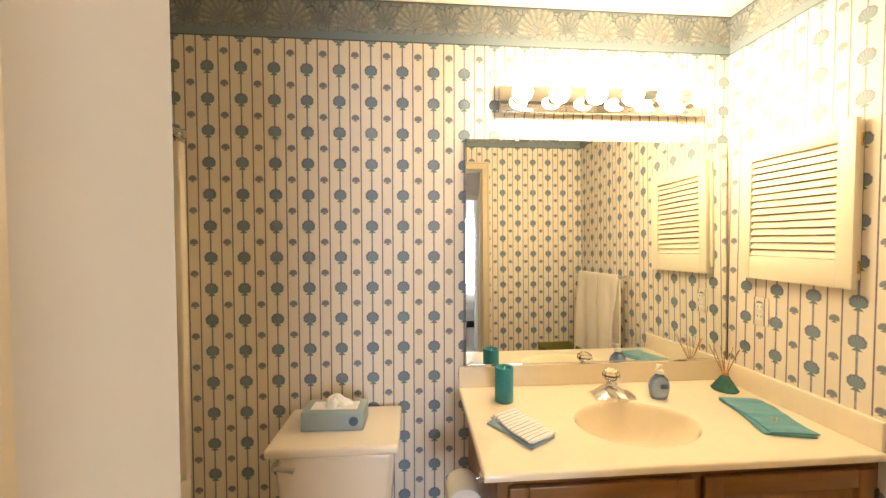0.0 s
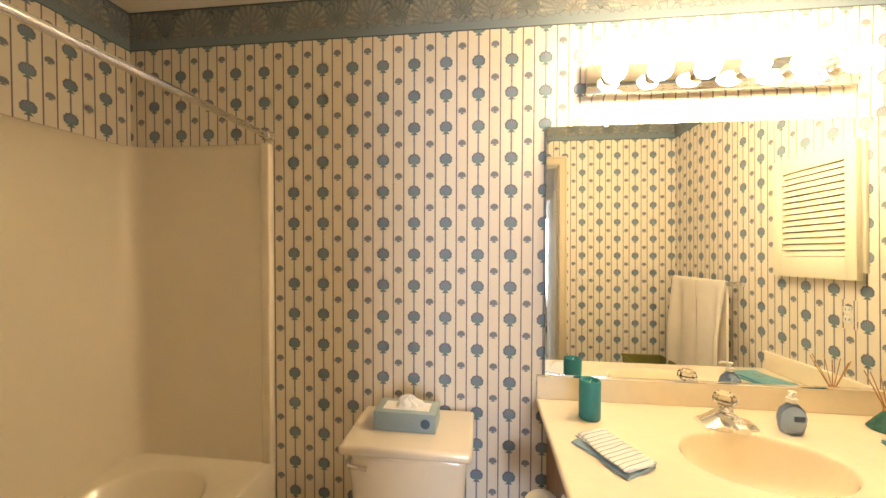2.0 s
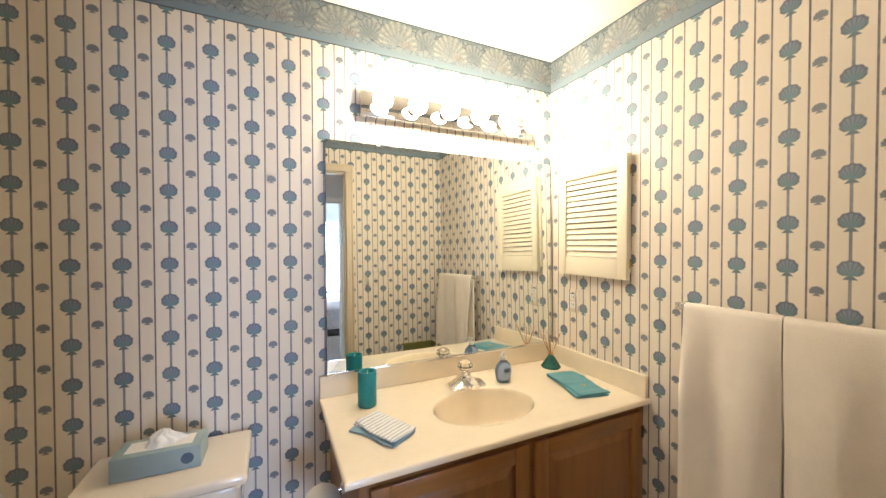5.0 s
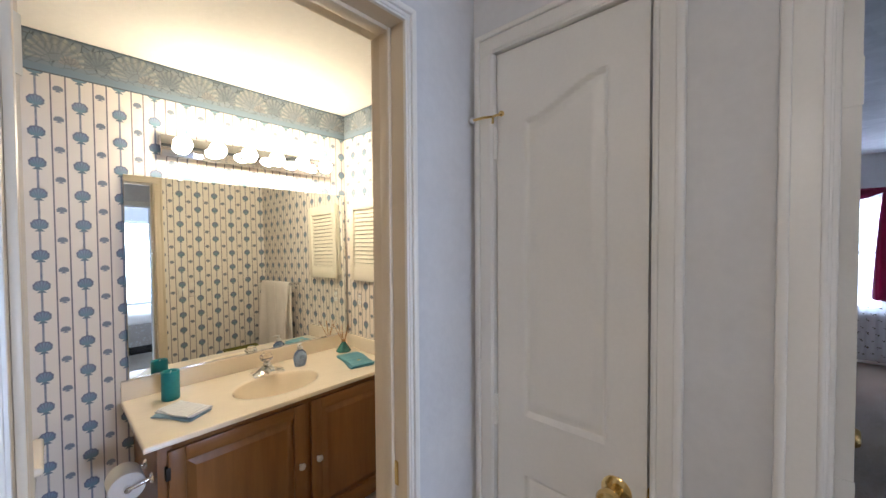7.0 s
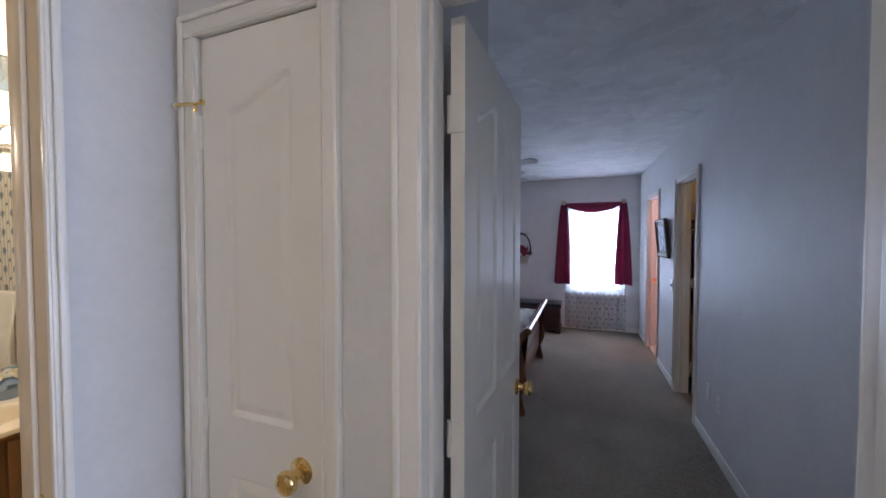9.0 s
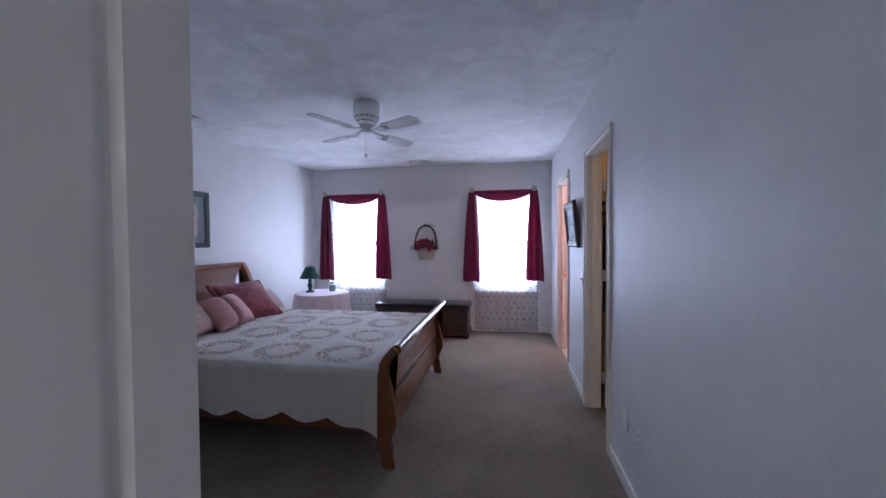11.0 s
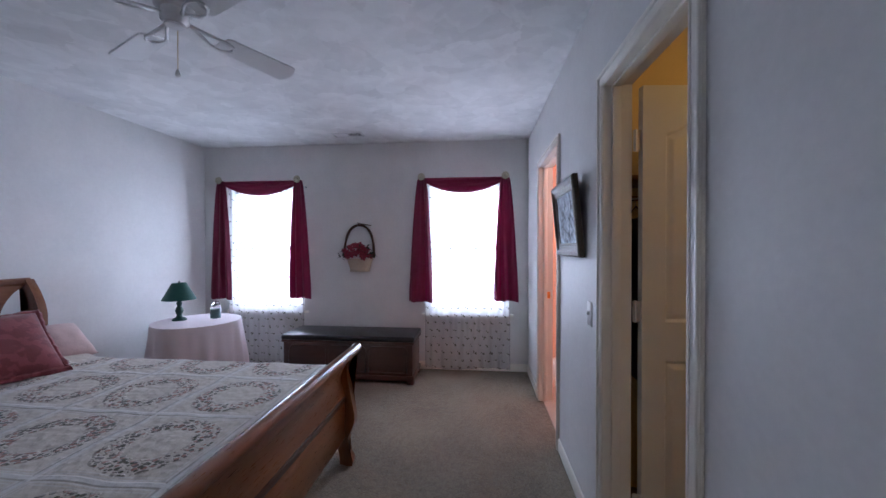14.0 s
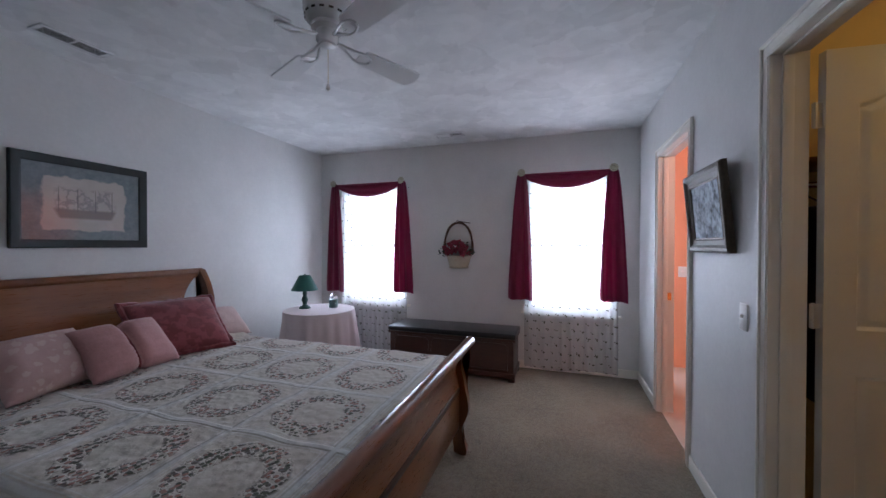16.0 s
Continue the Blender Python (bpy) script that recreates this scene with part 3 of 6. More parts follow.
def rounded(pts, r, n=6):
    """Rounds the inner corners of a polyline in the plane."""
    out = [Vector(pts[0])]
    for a, b, c in zip(pts, pts[1:], pts[2:]):
        a, b, c = Vector(a), Vector(b), Vector(c)
        p, q = b + (a - b).normalized() * r, b + (c - b).normalized() * r
        for i in range(n + 1):
            t = i / n
            out.append((1 - t) ** 2 * p + 2 * t * (1 - t) * b + t * t * q)
    out.append(Vector(pts[-1]))
    return out


def tub():
    x0, x1, y0, y1, rim = BW + 0.004, 0.285, BS + 0.004, BN - 0.004, 0.45
    t = thing("bathtub", ((x0 + x1) / 2, (y0 + y1) / 2, 0), "cream acrylic alcove bathtub with a three-wall surround", "bathtub")
    bm = bmesh.new()
    cx, cy = (x0 + x1) / 2 - 0.02, (y0 + y1) / 2

    def f(u, v):
        a = 2 * math.pi * u
        c, s = math.cos(a), math.sin(a)
        k = (abs(c) ** 4 + abs(s) ** 4) ** -0.25
        def ring(hx, hy, z, m):
            g = (abs(c) ** m + abs(s) ** m) ** (-1 / m)
            return Vector((cx + hx * c * g, cy + hy * s * g, z))
        hx, hy = (x1 - x0) / 2, (y1 - y0) / 2
        rings = [Vector(((x0 + x1) / 2 + max(-hx, min(hx, hx * c * 1.5)), cy + max(-hy, min(hy, hy * s * 1.5)), 0.008)),
                 Vector(((x0 + x1) / 2 + max(-hx, min(hx, hx * c * 1.5)), cy + max(-hy, min(hy, hy * s * 1.5)), rim - 0.015)),
                 Vector(((x0 + x1) / 2 + max(-hx + .01, min(hx - .01, hx * c * 1.5)), cy + max(-hy + .01, min(hy - .01, hy * s * 1.5)), rim)),
                 ring(hx - 0.065, hy - 0.10, rim, 3.2), ring(hx - 0.08, hy - 0.115, rim - 0.012, 3.2), ring(hx - 0.10, hy - 0.15, rim - 0.15, 3.0),
                 ring(hx - 0.14, hy - 0.24, 0.12, 2.6), ring(hx - 0.20, hy - 0.34, 0.09, 2.4), ring(0.01, 0.01, 0.085, 2)]
        i = v * (len(rings) - 1)
        return rings[int(round(i))]
    sheet(bm, f, 96, 8, wrap=True)
    bmesh.ops.remove_doubles(bm, verts=bm.verts, dist=1e-5)
    part("basin", bm, "tub_acrylic", t, smooth=50)
    # surround: one moulded skin round three walls, with a thick front flange at both ends
    bm = bmesh.new()
    off = 0.028
    path = rounded([(x1 - 0.03, y1 - off), (x0 + off, y1 - off), (x0 + off, y0 + off), (x1 - 0.03, y0 + off)], 0.07)
    top = 1.795
    n = len(path) - 1

    def wall(u, v):
        p = path[int(round(u * n))]
        c = Vector(((x0 + x1) / 2, cy))
        zs = [(rim - 0.002, 0.0), (rim + 0.05, 0.0), (top - 0.03, 0.0), (top - 0.008, -0.004), (top, -0.012), (top, -0.028)]
        z, o = zs[int(round(v * 5))]
        d = (p - c)
        q = p.copy()
        q.x = max(x0, p.x + (o if d.x < -0.2 and abs(d.y) < abs(y1 - cy) - 0.06 else 0))
        if abs(p.y - (y1 - off)) < 0.06:
            q.y = p.y - o
        elif abs(p.y - (y0 + off)) < 0.06:
            q.y = p.y + o
        return Vector((q.x, min(max(q.y, y0), y1), z))
    sheet(bm, wall, n, 5)
    part("surround", bm, "tub_acrylic", t, smooth=50)
    for yy in (y1 - 0.036, y0):
        bm = boxes([(x1 - 0.035, yy, rim - 0.002, x1 + 0.004, yy + 0.036, top)], 0.006, 3)
        part("flange", bm, "tub_acrylic", t)
    # rod
    r = thing("shower_rod", (0.272, cy, 1.83), "chrome shower curtain rod between two walls over the tub", "shower rod")
    part("bar", tube(bmesh.new(), [(0.272, BS + 0.01, 1.83), (0.272, BN - 0.01, 1.83)], 0.0125, 16), "chrome", r)
    for yy, s in ((BN, -1), (BS, 1)):
        bm = lathe(bmesh.new(), [(0.024, 0), (0.024, 0.006), (0.017, 0.022), (0.0145, 0.03)], 0.272, yy, 1.83, 24, pose(0, 0, 0, -90 * s, 0, 0))
        part("end_flange", bm, "chrome", r)


tub()


def toilet():
    t = thing("toilet", (0.92, 0.65, 0), "cream china toilet with a close-coupled tank", "toilet")
    x0, x1, y0, y1 = 0.715, 1.125, 0.565, 0.840
    bm = boxes([(x0, y0, 0.36, x1, y1, 0.682)], 0.03, 4)
    for v in bm.verts:
        k = (v.co.z - 0.36) / 0.33
        v.co.x = 0.92 + (v.co.x - 0.92) * (0.90 + 0.10 * k)
        v.co.y = y1 + (v.co.y - y1) * (0.88 + 0.12 * k)
    part("tank", bm, "toilet_china", t)
    bm = boxes([(x0 - 0.018, y0 - 0.022, 0.680, x1 + 0.018, y1 + 0.004, 0.716)], 0.014, 4)
    part("tank_lid", bm, "toilet_china", t)
    bm = tube(bmesh.new(), [(0.735, y0 + 0.01, 0.655), (0.735, y0 - 0.02, 0.655)], 0.012, 12)
    tube(bm, [(0.735, y0 - 0.022, 0.655), (0.775, y0 - 0.028, 0.652), (0.80, y0 - 0.028, 0.648)], [0.008, 0.007, 0.009], 10)
    part("flush_lever", bm, "chrome", t, "chrome flush lever")

    def ov(cx, cy, a, b, z, n=40):
        return [Vector((cx + a * math.cos(2 * math.pi * i / n), cy + b * math.sin(2 * math.pi * i / n) * (1.12 if math.sin(2 * math.pi * i / n) < 0 else 1), z)) for i in range(n)]

    def stack(rings):
        b = bmesh.new()
        vs = [[b.verts.new(p) for p in r] for r in rings]
        n = len(vs[0])
        for p, q in zip(vs, vs[1:]):
            for i in range(n):
                b.faces.new((p[i], p[(i + 1) % n], q[(i + 1) % n], q[i]))
        b.faces.new(list(reversed(vs[0])))
        b.faces.new(vs[-1])
        return b
    part("bowl", stack([ov(0.92, 0.42, 0.11, 0.22, 0.006), ov(0.92, 0.42, 0.10, 0.20, 0.12), ov(0.92, 0.36, 0.15, 0.22, 0.27), ov(0.92, 0.34, 0.18, 0.24, 0.36), ov(0.92, 0.34, 0.18, 0.24, 0.385)]), "toilet_china", t)
    part("seat", stack([ov(0.92, 0.33, 0.185, 0.24, 0.386), ov(0.92, 0.33, 0.19, 0.245, 0.394), ov(0.92, 0.33, 0.187, 0.242, 0.403)]), "toilet_china", t)
    part("seat_lid", stack([ov(0.92, 0.33, 0.185, 0.24, 0.404), ov(0.92, 0.33, 0.188, 0.243, 0.414), ov(0.92, 0.33, 0.17, 0.222, 0.426)]), "toilet_china", t)
    part("pedestal", boxes([(0.80, 0.56, 0.006, 1.04, 0.80, 0.362)], 0.03, 3), "toilet_china", t)


toilet()


def tissue_box():
    t = thing("tissue_box", (0.90, 0.70, 0.717), "pale blue cardboard tissue box on the toilet tank", "tissue box")
    m = Matrix.Translation((0.90, 0.705, 0.7165)) @ pose(0, 0, 0, 0, 0, -2)
    bm = boxes([(-0.112, -0.055, 0, 0.112, 0.055, 0.068)], 0.002)
    bm.transform(m)
    part("carton", bm, "card_blue", t)
    bm = boxes([(-0.085, -0.032, 0.0685, 0.085, 0.032, 0.0695)], 0.0)
    bm.transform(m)
    part("slot", bm, "paper_white", t)
    bm = lathe(bmesh.new(), [(0.017, 0), (0.017, 0.001)], 0, 0, 0, 24, pose(0.077, -0.0552, 0.034, 90, 0, 0))
    bm.transform(m)
    part("emblem", bm, "card_dark", t)
    bm = bmesh.new()

    def f(u, v):
        a = 2 * math.pi * u
        r = (1 - v) ** 0.8
        k = 1 + 0.30 * math.sin(3 * a + 1) + 0.16 * math.sin(7 * a)
        return m @ Vector((0.046 * r * k * math.cos(a) + 0.006 * math.sin(9 * v), 0.026 * r * k * math.sin(a), 0.069 + 0.046 * v ** 0.8 + 0.012 * math.sin(4 * a) * v * (1 - v)))
    sheet(bm, f, 40, 10, wrap=True)
    part("tissue", bm, "paper_white", t, "white tissue pulled up", 80)


tissue_box()

CT = 0.777


def vanity():
    x0, x1, y0, y1, z1 = 1.425, BE - 0.004, 0.305, BN - 0.004, 0.757
    t = thing("vanity_cabinet", ((x0 + x1) / 2, 0.58, 0), "oak vanity cabinet with two raised-panel doors", "cabinet")
    part("side_panel", boxes([(x0, y0 + 0.018, 0.006, x0 + 0.016, y1, z1)]), "oak_upright", t)
    part("side_panel", boxes([(x1 - 0.016, y0 + 0.018, 0.006, x1, y1, z1)]), "oak_upright", t)
    part("kick_board", boxes([(x0 + 0.02, y0 + 0.07, 0.006, x1 - 0.02, y0 + 0.085, 0.10)]), "oak", t)
    part("bottom_shelf", boxes([(x0 + 0.016, y0 + 0.018, 0.10, x1 - 0.016, y1, 0.116)]), "oak", t)
    part("back_panel", boxes([(x0 + 0.016, y1 - 0.008, 0.116, x1 - 0.016, y1, z1)]), "oak", t)
    # face frame
    for a, b, c, d in ((x0, 0.09, x0 + 0.045, z1), (x1 - 0.045, 0.09, x1, z1), (1.985, 0.125, 2.03, z1 - 0.04)):
        part("stile", boxes([(a, y0, b, c, y0 + 0.018, d)], 0.0015), "oak_upright", t)
    for b, d in ((z1 - 0.04, z1), (0.09, 0.125)):
        part("rail", boxes([(x0 + 0.045, y0, b, x1 - 0.045, y0 + 0.018, d)], 0.0015), "oak", t)
    for a, b, kx in ((x0 + 0.03, 1.992, 1.962), (2.023, x1 - 0.03, 2.052)):
        za, zb = 0.112, z1 - 0.028
        bm = bmesh.new()
        pa, pb, pz0, pz1 = a + 0.055, b - 0.055, za + 0.055, zb - 0.055
        rings = [(0, 0.006), (0.008, 0.006), (0.034, 0.0165), (0.036, 0.0165)]
        vs = [[bm.verts.new((X, y0 - d_, Z)) for X, Z in ((pa + i, pz0 + i), (pb - i, pz0 + i), (pb - i, pz1 - i), (pa + i, pz1 - i))] for i, d_ in rings]
        for p, q in zip(vs, vs[1:]):
            for i in range(4):
                bm.faces.new((p[i], p[(i + 1) % 4], q[(i + 1) % 4], q[i]))
        bm.faces.new(vs[-1])
        d = part("door", bm, "oak_upright", t, smooth=20)
        for q0, q1 in ((a, a + 0.055), (b - 0.055, b)):
            part("door_stile", boxes([(q0, y0 - 0.019, za, q1, y0 - 0.001, zb)], 0.004), "oak_upright", d)
        for q0, q1 in ((zb - 0.055, zb), (za, za + 0.055)):
            part("door_rail", boxes([(a + 0.055, y0 - 0.0185, q0, b - 0.055, y0 - 0.001, q1)], 0.004), "oak", d)
        bm = lathe(bmesh.new(), [(0.006, 0), (0.006, 0.012), (0.013, 0.017), (0.0165, 0.024), (0.013, 0.031), (0.004, 0.034)], kx, y0 - 0.019, 0.442, 20, pose(0, 0, 0, 90, 0, 0))
        part("knob", bm, "knob_white", d, "white porcelain knob")
        hx = a if kx > (a + b) / 2 else b
        for z in (0.20, 0.62):
            part("hinge", boxes([(hx - 0.008, y0 - 0.0205, z, hx + 0.008, y0 + 0.001, z + 0.05)], 0.002), "dark_metal", d)


vanity()


def countertop():
    x0, x1, y0, y1 = 1.383, BE - 0.001, 0.276, BN - 0.001
    t = thing("sink_counter", ((x0 + x1) / 2, 0.57, 0.745), "glossy cream cultured-marble vanity top with integral oval basin", "countertop")
    cx, cy, a, b, dep = 1.962, 0.520, 0.210, 0.148, 0.145
    bm = bmesh.new()
    nx, ny = 260, 130

    def f(u, v):
        x, y = x0 + (x1 - x0) * u, y0 + (y1 - y0) * v
        r = math.hypot((x - cx) / a, (y - cy) / b)
        z = CT
        if r < 1.0:
            z -= dep * (1 - (1 - min(1.0, (1 - r) / 0.92)) ** 4.5)
        elif r < 1.12:
            z -= 0.0015 * (1.12 - r) / 0.12
        e = min(x - x0, y - y0)
        if e < 0.005:
            z -= 0.005 - math.sqrt(max(0, 0.005 ** 2 - (0.005 - e) ** 2))
        return Vector((x, y, z))
    rows = sheet(bm, f, nx, ny)
    # the slab's edge and underside
    low = 0.757
    front = [bm.verts.new((v.co.x, v.co.y, low)) for v in rows[0]]
    for p, q, r, s in zip(rows[0], rows[0][1:], front[1:], front):
        bm.faces.new((s, r, q, p))
    left = [front[0]] + [bm.verts.new((row[0].co.x, row[0].co.y, low)) for row in rows[1:]]
    for i in range(ny):
        bm.faces.new((rows[i][0], rows[i + 1][0], left[i + 1], left[i]))
    part("slab", bm, "cultured_marble", t, smooth=60)
    part("backsplash", boxes([(x0, y1 - 0.020, CT - 0.001, x1, y1, 0.868)], 0.005, 3), "cultured_marble", t)
    part("side_splash", boxes([(x1 - 0.020, y0 + 0.008, CT - 0.001, x1, y1 - 0.02, 0.868)], 0.005, 3), "cultured_marble", t)
    bm = lathe(bmesh.new(), [(0.021, 0), (0.021, 0.003), (0.016, 0.005), (0.012, 0.003), (0.004, 0.004)], cx - 0.03, cy + 0.022, CT - dep + 0.0005, 24)
    part("drain", bm, "dark_metal", t, "tarnished drain stopper")


countertop()


def faucet():
    X, Y = 1.985, 0.720
    t = thing("faucet", (X, Y, CT), "chrome centre-set faucet with a clear acrylic knob", "faucet")
    bm = bmesh.new()
    # a wide base that slopes down to both wings
    rings = []
    for i in range(17):
        s = -1 + i / 8
        k = abs(s)
        hx, hh, wd = 0.082 * s, 0.013 + 0.045 * (1 - k) ** 1.5, 0.042 * (1 - 0.22 * k ** 2)
        rings.append([bm.verts.new((X + hx, Y + a, CT + z)) for a, z in ((-wd * 1.25, 0), (-wd * 1.22, hh * 0.40), (-wd * 0.80, hh * 0.80), (-wd * 0.3, hh), (wd * 0.3, hh), (wd * 0.72, hh * 0.85), (wd, hh * 0.45), (wd, 0))])
    for a, b in zip(rings, rings[1:]):
        for i in range(8):
            bm.faces.new((a[i], a[(i + 1) % 8], b[(i + 1) % 8], b[i]))
    bm.faces.new(rings[0]), bm.faces.new(list(reversed(rings[-1])))
    part("base", bm, "chrome", t, smooth=35)
    bm = lathe(bmesh.new(), [(0.024, 0), (0.021, 0.008), (0.015, 0.014), (0.013, 0.020)], X, Y, CT + 0.050, 24)
    part("body", bm, "chrome", t)
    bm = bmesh.new()
    secs = [(Y - 0.01, 0.036, 0.026, 0.044), (Y - 0.05, 0.030, 0.024, 0.044), (Y - 0.075, 0.024, 0.020, 0.038), (Y - 0.092, 0.019, 0.016, 0.030)]
    vs = [[bm.verts.new((X + a * wd, y, CT + zt - th * b)) for a, b in ((-1, 1), (-1, 0.4), (-0.6, 0), (0.6, 0), (1, 0.4), (1, 1))] for y, wd, th, zt in secs]
    for a, b in zip(vs, vs[1:]):
        for i in range(6):
            bm.faces.new((a[i], a[(i + 1) % 6], b[(i + 1) % 6], b[i]))
    bm.faces.new(vs[0]), bm.faces.new(list(reversed(vs[-1])))
    part("spout", bm, "chrome", t, smooth=35)
    bm = lathe(bmesh.new(), [(0.014, 0), (0.030, 0.006), (0.035, 0.018), (0.031, 0.034), (0.018, 0.043), (0.004, 0.045)], X, Y + 0.002, CT + 0.066, 9)
    part("knob", bm, "crystal", t, "clear faceted acrylic knob", 10)


faucet()


def pillar_candle():
    X, Y, r, h = 1.545, 0.712, 0.036, 0.134
    t = thing("candle", (X, Y, CT), "teal pillar candle standing on the vanity top", "candle")
    part("wax", lathe(bmesh.new(), [(r - 0.002, 0), (r, 0.003), (r, h - 0.004), (r - 0.002, h), (r - 0.008, h - 0.002), (r - 0.013, h - 0.012), (0.002, h - 0.014)], X, Y, CT, 40), "teal_wax", t)
    part("wick", tube(bmesh.new(), [(X, Y, CT + h - 0.015), (X + 0.001, Y, CT + h - 0.006), (X + 0.004, Y, CT + h + 0.001)], 0.0014, 6), "paper_white", t)


pillar_candle()


def soap():
    X, Y = 2.165, 0.688
    t = thing("soap_dispenser", (X, Y, CT), "clear blue liquid-soap bottle with a white pump", "soap bottle")
    bm = bmesh.new()

    def f(u, v):
        a = 2 * math.pi * u
        prof = [(0.0, 0.0), (0.030, 0.0), (0.034, 0.006), (0.040, 0.035), (0.041, 0.052), (0.034, 0.076), (0.018, 0.092), (0.013, 0.098), (0.013, 0.102), (0.0, 0.102)]
        r, z = prof[int(round(v * 9))]
        return Vector((X + r * math.cos(a), Y + 0.72 * r * math.sin(a), CT + z))
    sheet(bm, f, 32, 9, wrap=True)
    part("bottle", bm, "blue_soap", t, smooth=60)
    part("label", boxes([(X - 0.015, Y - 0.0315, CT + 0.048, X + 0.015, Y - 0.0285, CT + 0.066)], 0.001), "card_dark", t)
    bm = lathe(bmesh.new(), [(0.015, 0.099), (0.015, 0.112), (0.006, 0.114), (0.006, 0.126), (0.011, 0.128), (0.011, 0.134), (0.002, 0.136)], X, Y, CT, 20)
    tube(bm, [(X, Y, CT + 0.131), (X - 0.02, Y - 0.018, CT + 0.131), (X - 0.027, Y - 0.024, CT + 0.124)], 0.004, 8)
    part("pump", bm, "white_plastic", t, "white pump head")


soap()


def diffuser():
    X, Y = 2.492, 0.740
    t = thing("reed_diffuser", (X, Y, CT), "dark teal cone-shaped reed diffuser with thin reeds", "reed diffuser")
    part("vessel", lathe(bmesh.new(), [(0.046, 0), (0.049, 0.004), (0.030, 0.034), (0.014, 0.058), (0.011, 0.066)], X, Y, CT, 28), "teal_glass_paint", t)
    part("collar", lathe(bmesh.new(), [(0.011, 0.064), (0.013, 0.066), (0.013, 0.074), (0.010, 0.076)], X, Y, CT, 18), "reed", t)
    rnd = random.Random(4)
    for i in range(7):
        a = 2 * math.pi * i / 7 + 0.4
        s = 0.045 + 0.03 * rnd.random()
        part("reed", tube(bmesh.new(), [(X, Y, CT + 0.05), (X + s * math.cos(a), Y + s * math.sin(a) * 0.8, CT + 0.17 + 0.03 * rnd.random())], 0.0016, 6), "reed", t)


diffuser()


def folded(name, cx, cy, z, sx, sy, ang, layers, mats, label, skew=3, first=(0, 0, 0)):
    """A folded cloth: a few soft layers lying on one another."""
    t = thing(name, (cx, cy, z), label, "cloth")
    rnd = random.Random(len(label))
    zz = z
    for i in range(layers):
        th = 0.0075
        o = first if i == 0 else (0, 0, 0)
        m = Matrix.Translation((o[0] + cx + rnd.uniform(-0.002, 0.002) * skew, o[1] + cy + rnd.uniform(-0.002, 0.002) * skew, zz)) @ pose(0, 0, 0, 0, 0, ang + o[2] + rnd.uniform(-1, 1) * skew)
        bm = bmesh.new()

        def f(u, v):
            a = 2 * math.pi * v
            ex = 6
            c, s = math.cos(a), math.sin(a)
            yy = abs(c) ** (2 / ex) * (1 if c > 0 else -1)
            zz_ = abs(s) ** (2 / 3.0) * (1 if s > 0 else -1)
            w = 0.004 * noise.noise((u * 4 + i, c * 1.6, len(label))) + 0.0012 * math.sin(29 * u)
            return m @ Vector(((u - 0.5) * sx, yy * sy / 2 + 0.004 * math.sin(7 * u + i + c), th / 2 + zz_ * th / 2 + max(0, w) * (1 if s > 0 else 0)))
        rows = sheet(bm, f, 30, 28)
        bmesh.ops.remove_doubles(bm, verts=bm.verts, dist=1e-6)
        bmesh.ops.holes_fill(bm, edges=[e for e in bm.edges if e.is_boundary], sides=64)
        part("fold", bm, mats[i % len(mats)], t, smooth=60)
        zz += th * 0.97
    return t, zz


folded("washcloth", 1.552, 0.498, CT + 0.001, 0.19, 0.108, -66, 3, ["blue_cloth", "striped_cloth", "striped_cloth"], "folded white washcloth with blue stripes over a blue one", skew=5, first=(-0.020, -0.012, 9))
tt, zt = folded("hand_towel", 2.430, 0.505, CT + 0.001, 0.255, 0.142, 78, 2, ["teal_cloth"], "folded teal hand towel with gold embroidery")
bm = bmesh.new()
for i in range(4):
    a = 0.5 + i * 1.1
    tube(bm, [(2.425 + 0.012 * k * math.cos(a), 0.46 + 0.016 * k * math.sin(a), zt + 0.0015) for k in (0.2, 0.7, 1.2)], 0.0016, 6)
part("embroidery", bm, "gold_thread", tt)


def wall_mirror():
    x0, x1, z0, z1 = 1.412, BE - 0.012, 0.874, 1.833
    t = thing("wall_mirror", ((x0 + x1) / 2, BN, z0), "large frameless mirror over the vanity", "mirror")
    # it stands on the backsplash, so that its foot is farther from the wall than its head
    bm = boxes([(x0, -0.006, 0, x1, 0, z1 - z0)], 0.0015, 1)
    bm.transform(pose(0, BN - 0.0205, z0, -1.05, 0, 0))
    part("silvered_glass", bm, "mirror", t, smooth=0)
    part("bottom_channel", boxes([(x0, BN - 0.0285, z0 - 0.006, x1, BN - 0.0005, z0 + 0.004)], 0.001), "chrome", t)
    for x in (1.632, 2.3):
        part("clip", boxes([(x - 0.008, BN - 0.012, z1 - 0.008, x + 0.008, BN - 0.0005, z1 + 0.008)], 0.002), "white_plastic", t)


wall_mirror()


def vanity_light():
    x0, x1, z0, z1 = 1.549, 2.456, 1.936, 2.042
    t = thing("vanity_light", ((x0 + x1) / 2, BN, 1.99), "chrome six-globe light bar lit above the mirror", "wall lamp")
    bm = boxes([(x0, BN - 0.045, z0, x1, BN - 0.001, z1)], 0.006, 2)
    part("back_plate", bm, "chrome", t)
    for i in range(6):
        x = x0 + 0.0755 + i * (x1 - x0 - 0.151) / 5
        s = part("socket", lathe(bmesh.new(), [(0.026, 0), (0.024, 0.012), (0.019, 0.018), (0.019, 0.034)], x, BN - 0.044, 1.989, 24, pose(0, 0, 0, 90, 0, 0)), "chrome", t)
        bm = bmesh.new()
        bmesh.ops.create_uvsphere(bm, u_segments=24, v_segments=16, radius=0.040, matrix=Matrix.Translation((x, BN - 0.114, 1.989)))
        part("bulb", bm, "bulb", t, "lit white globe bulb")


vanity_light()


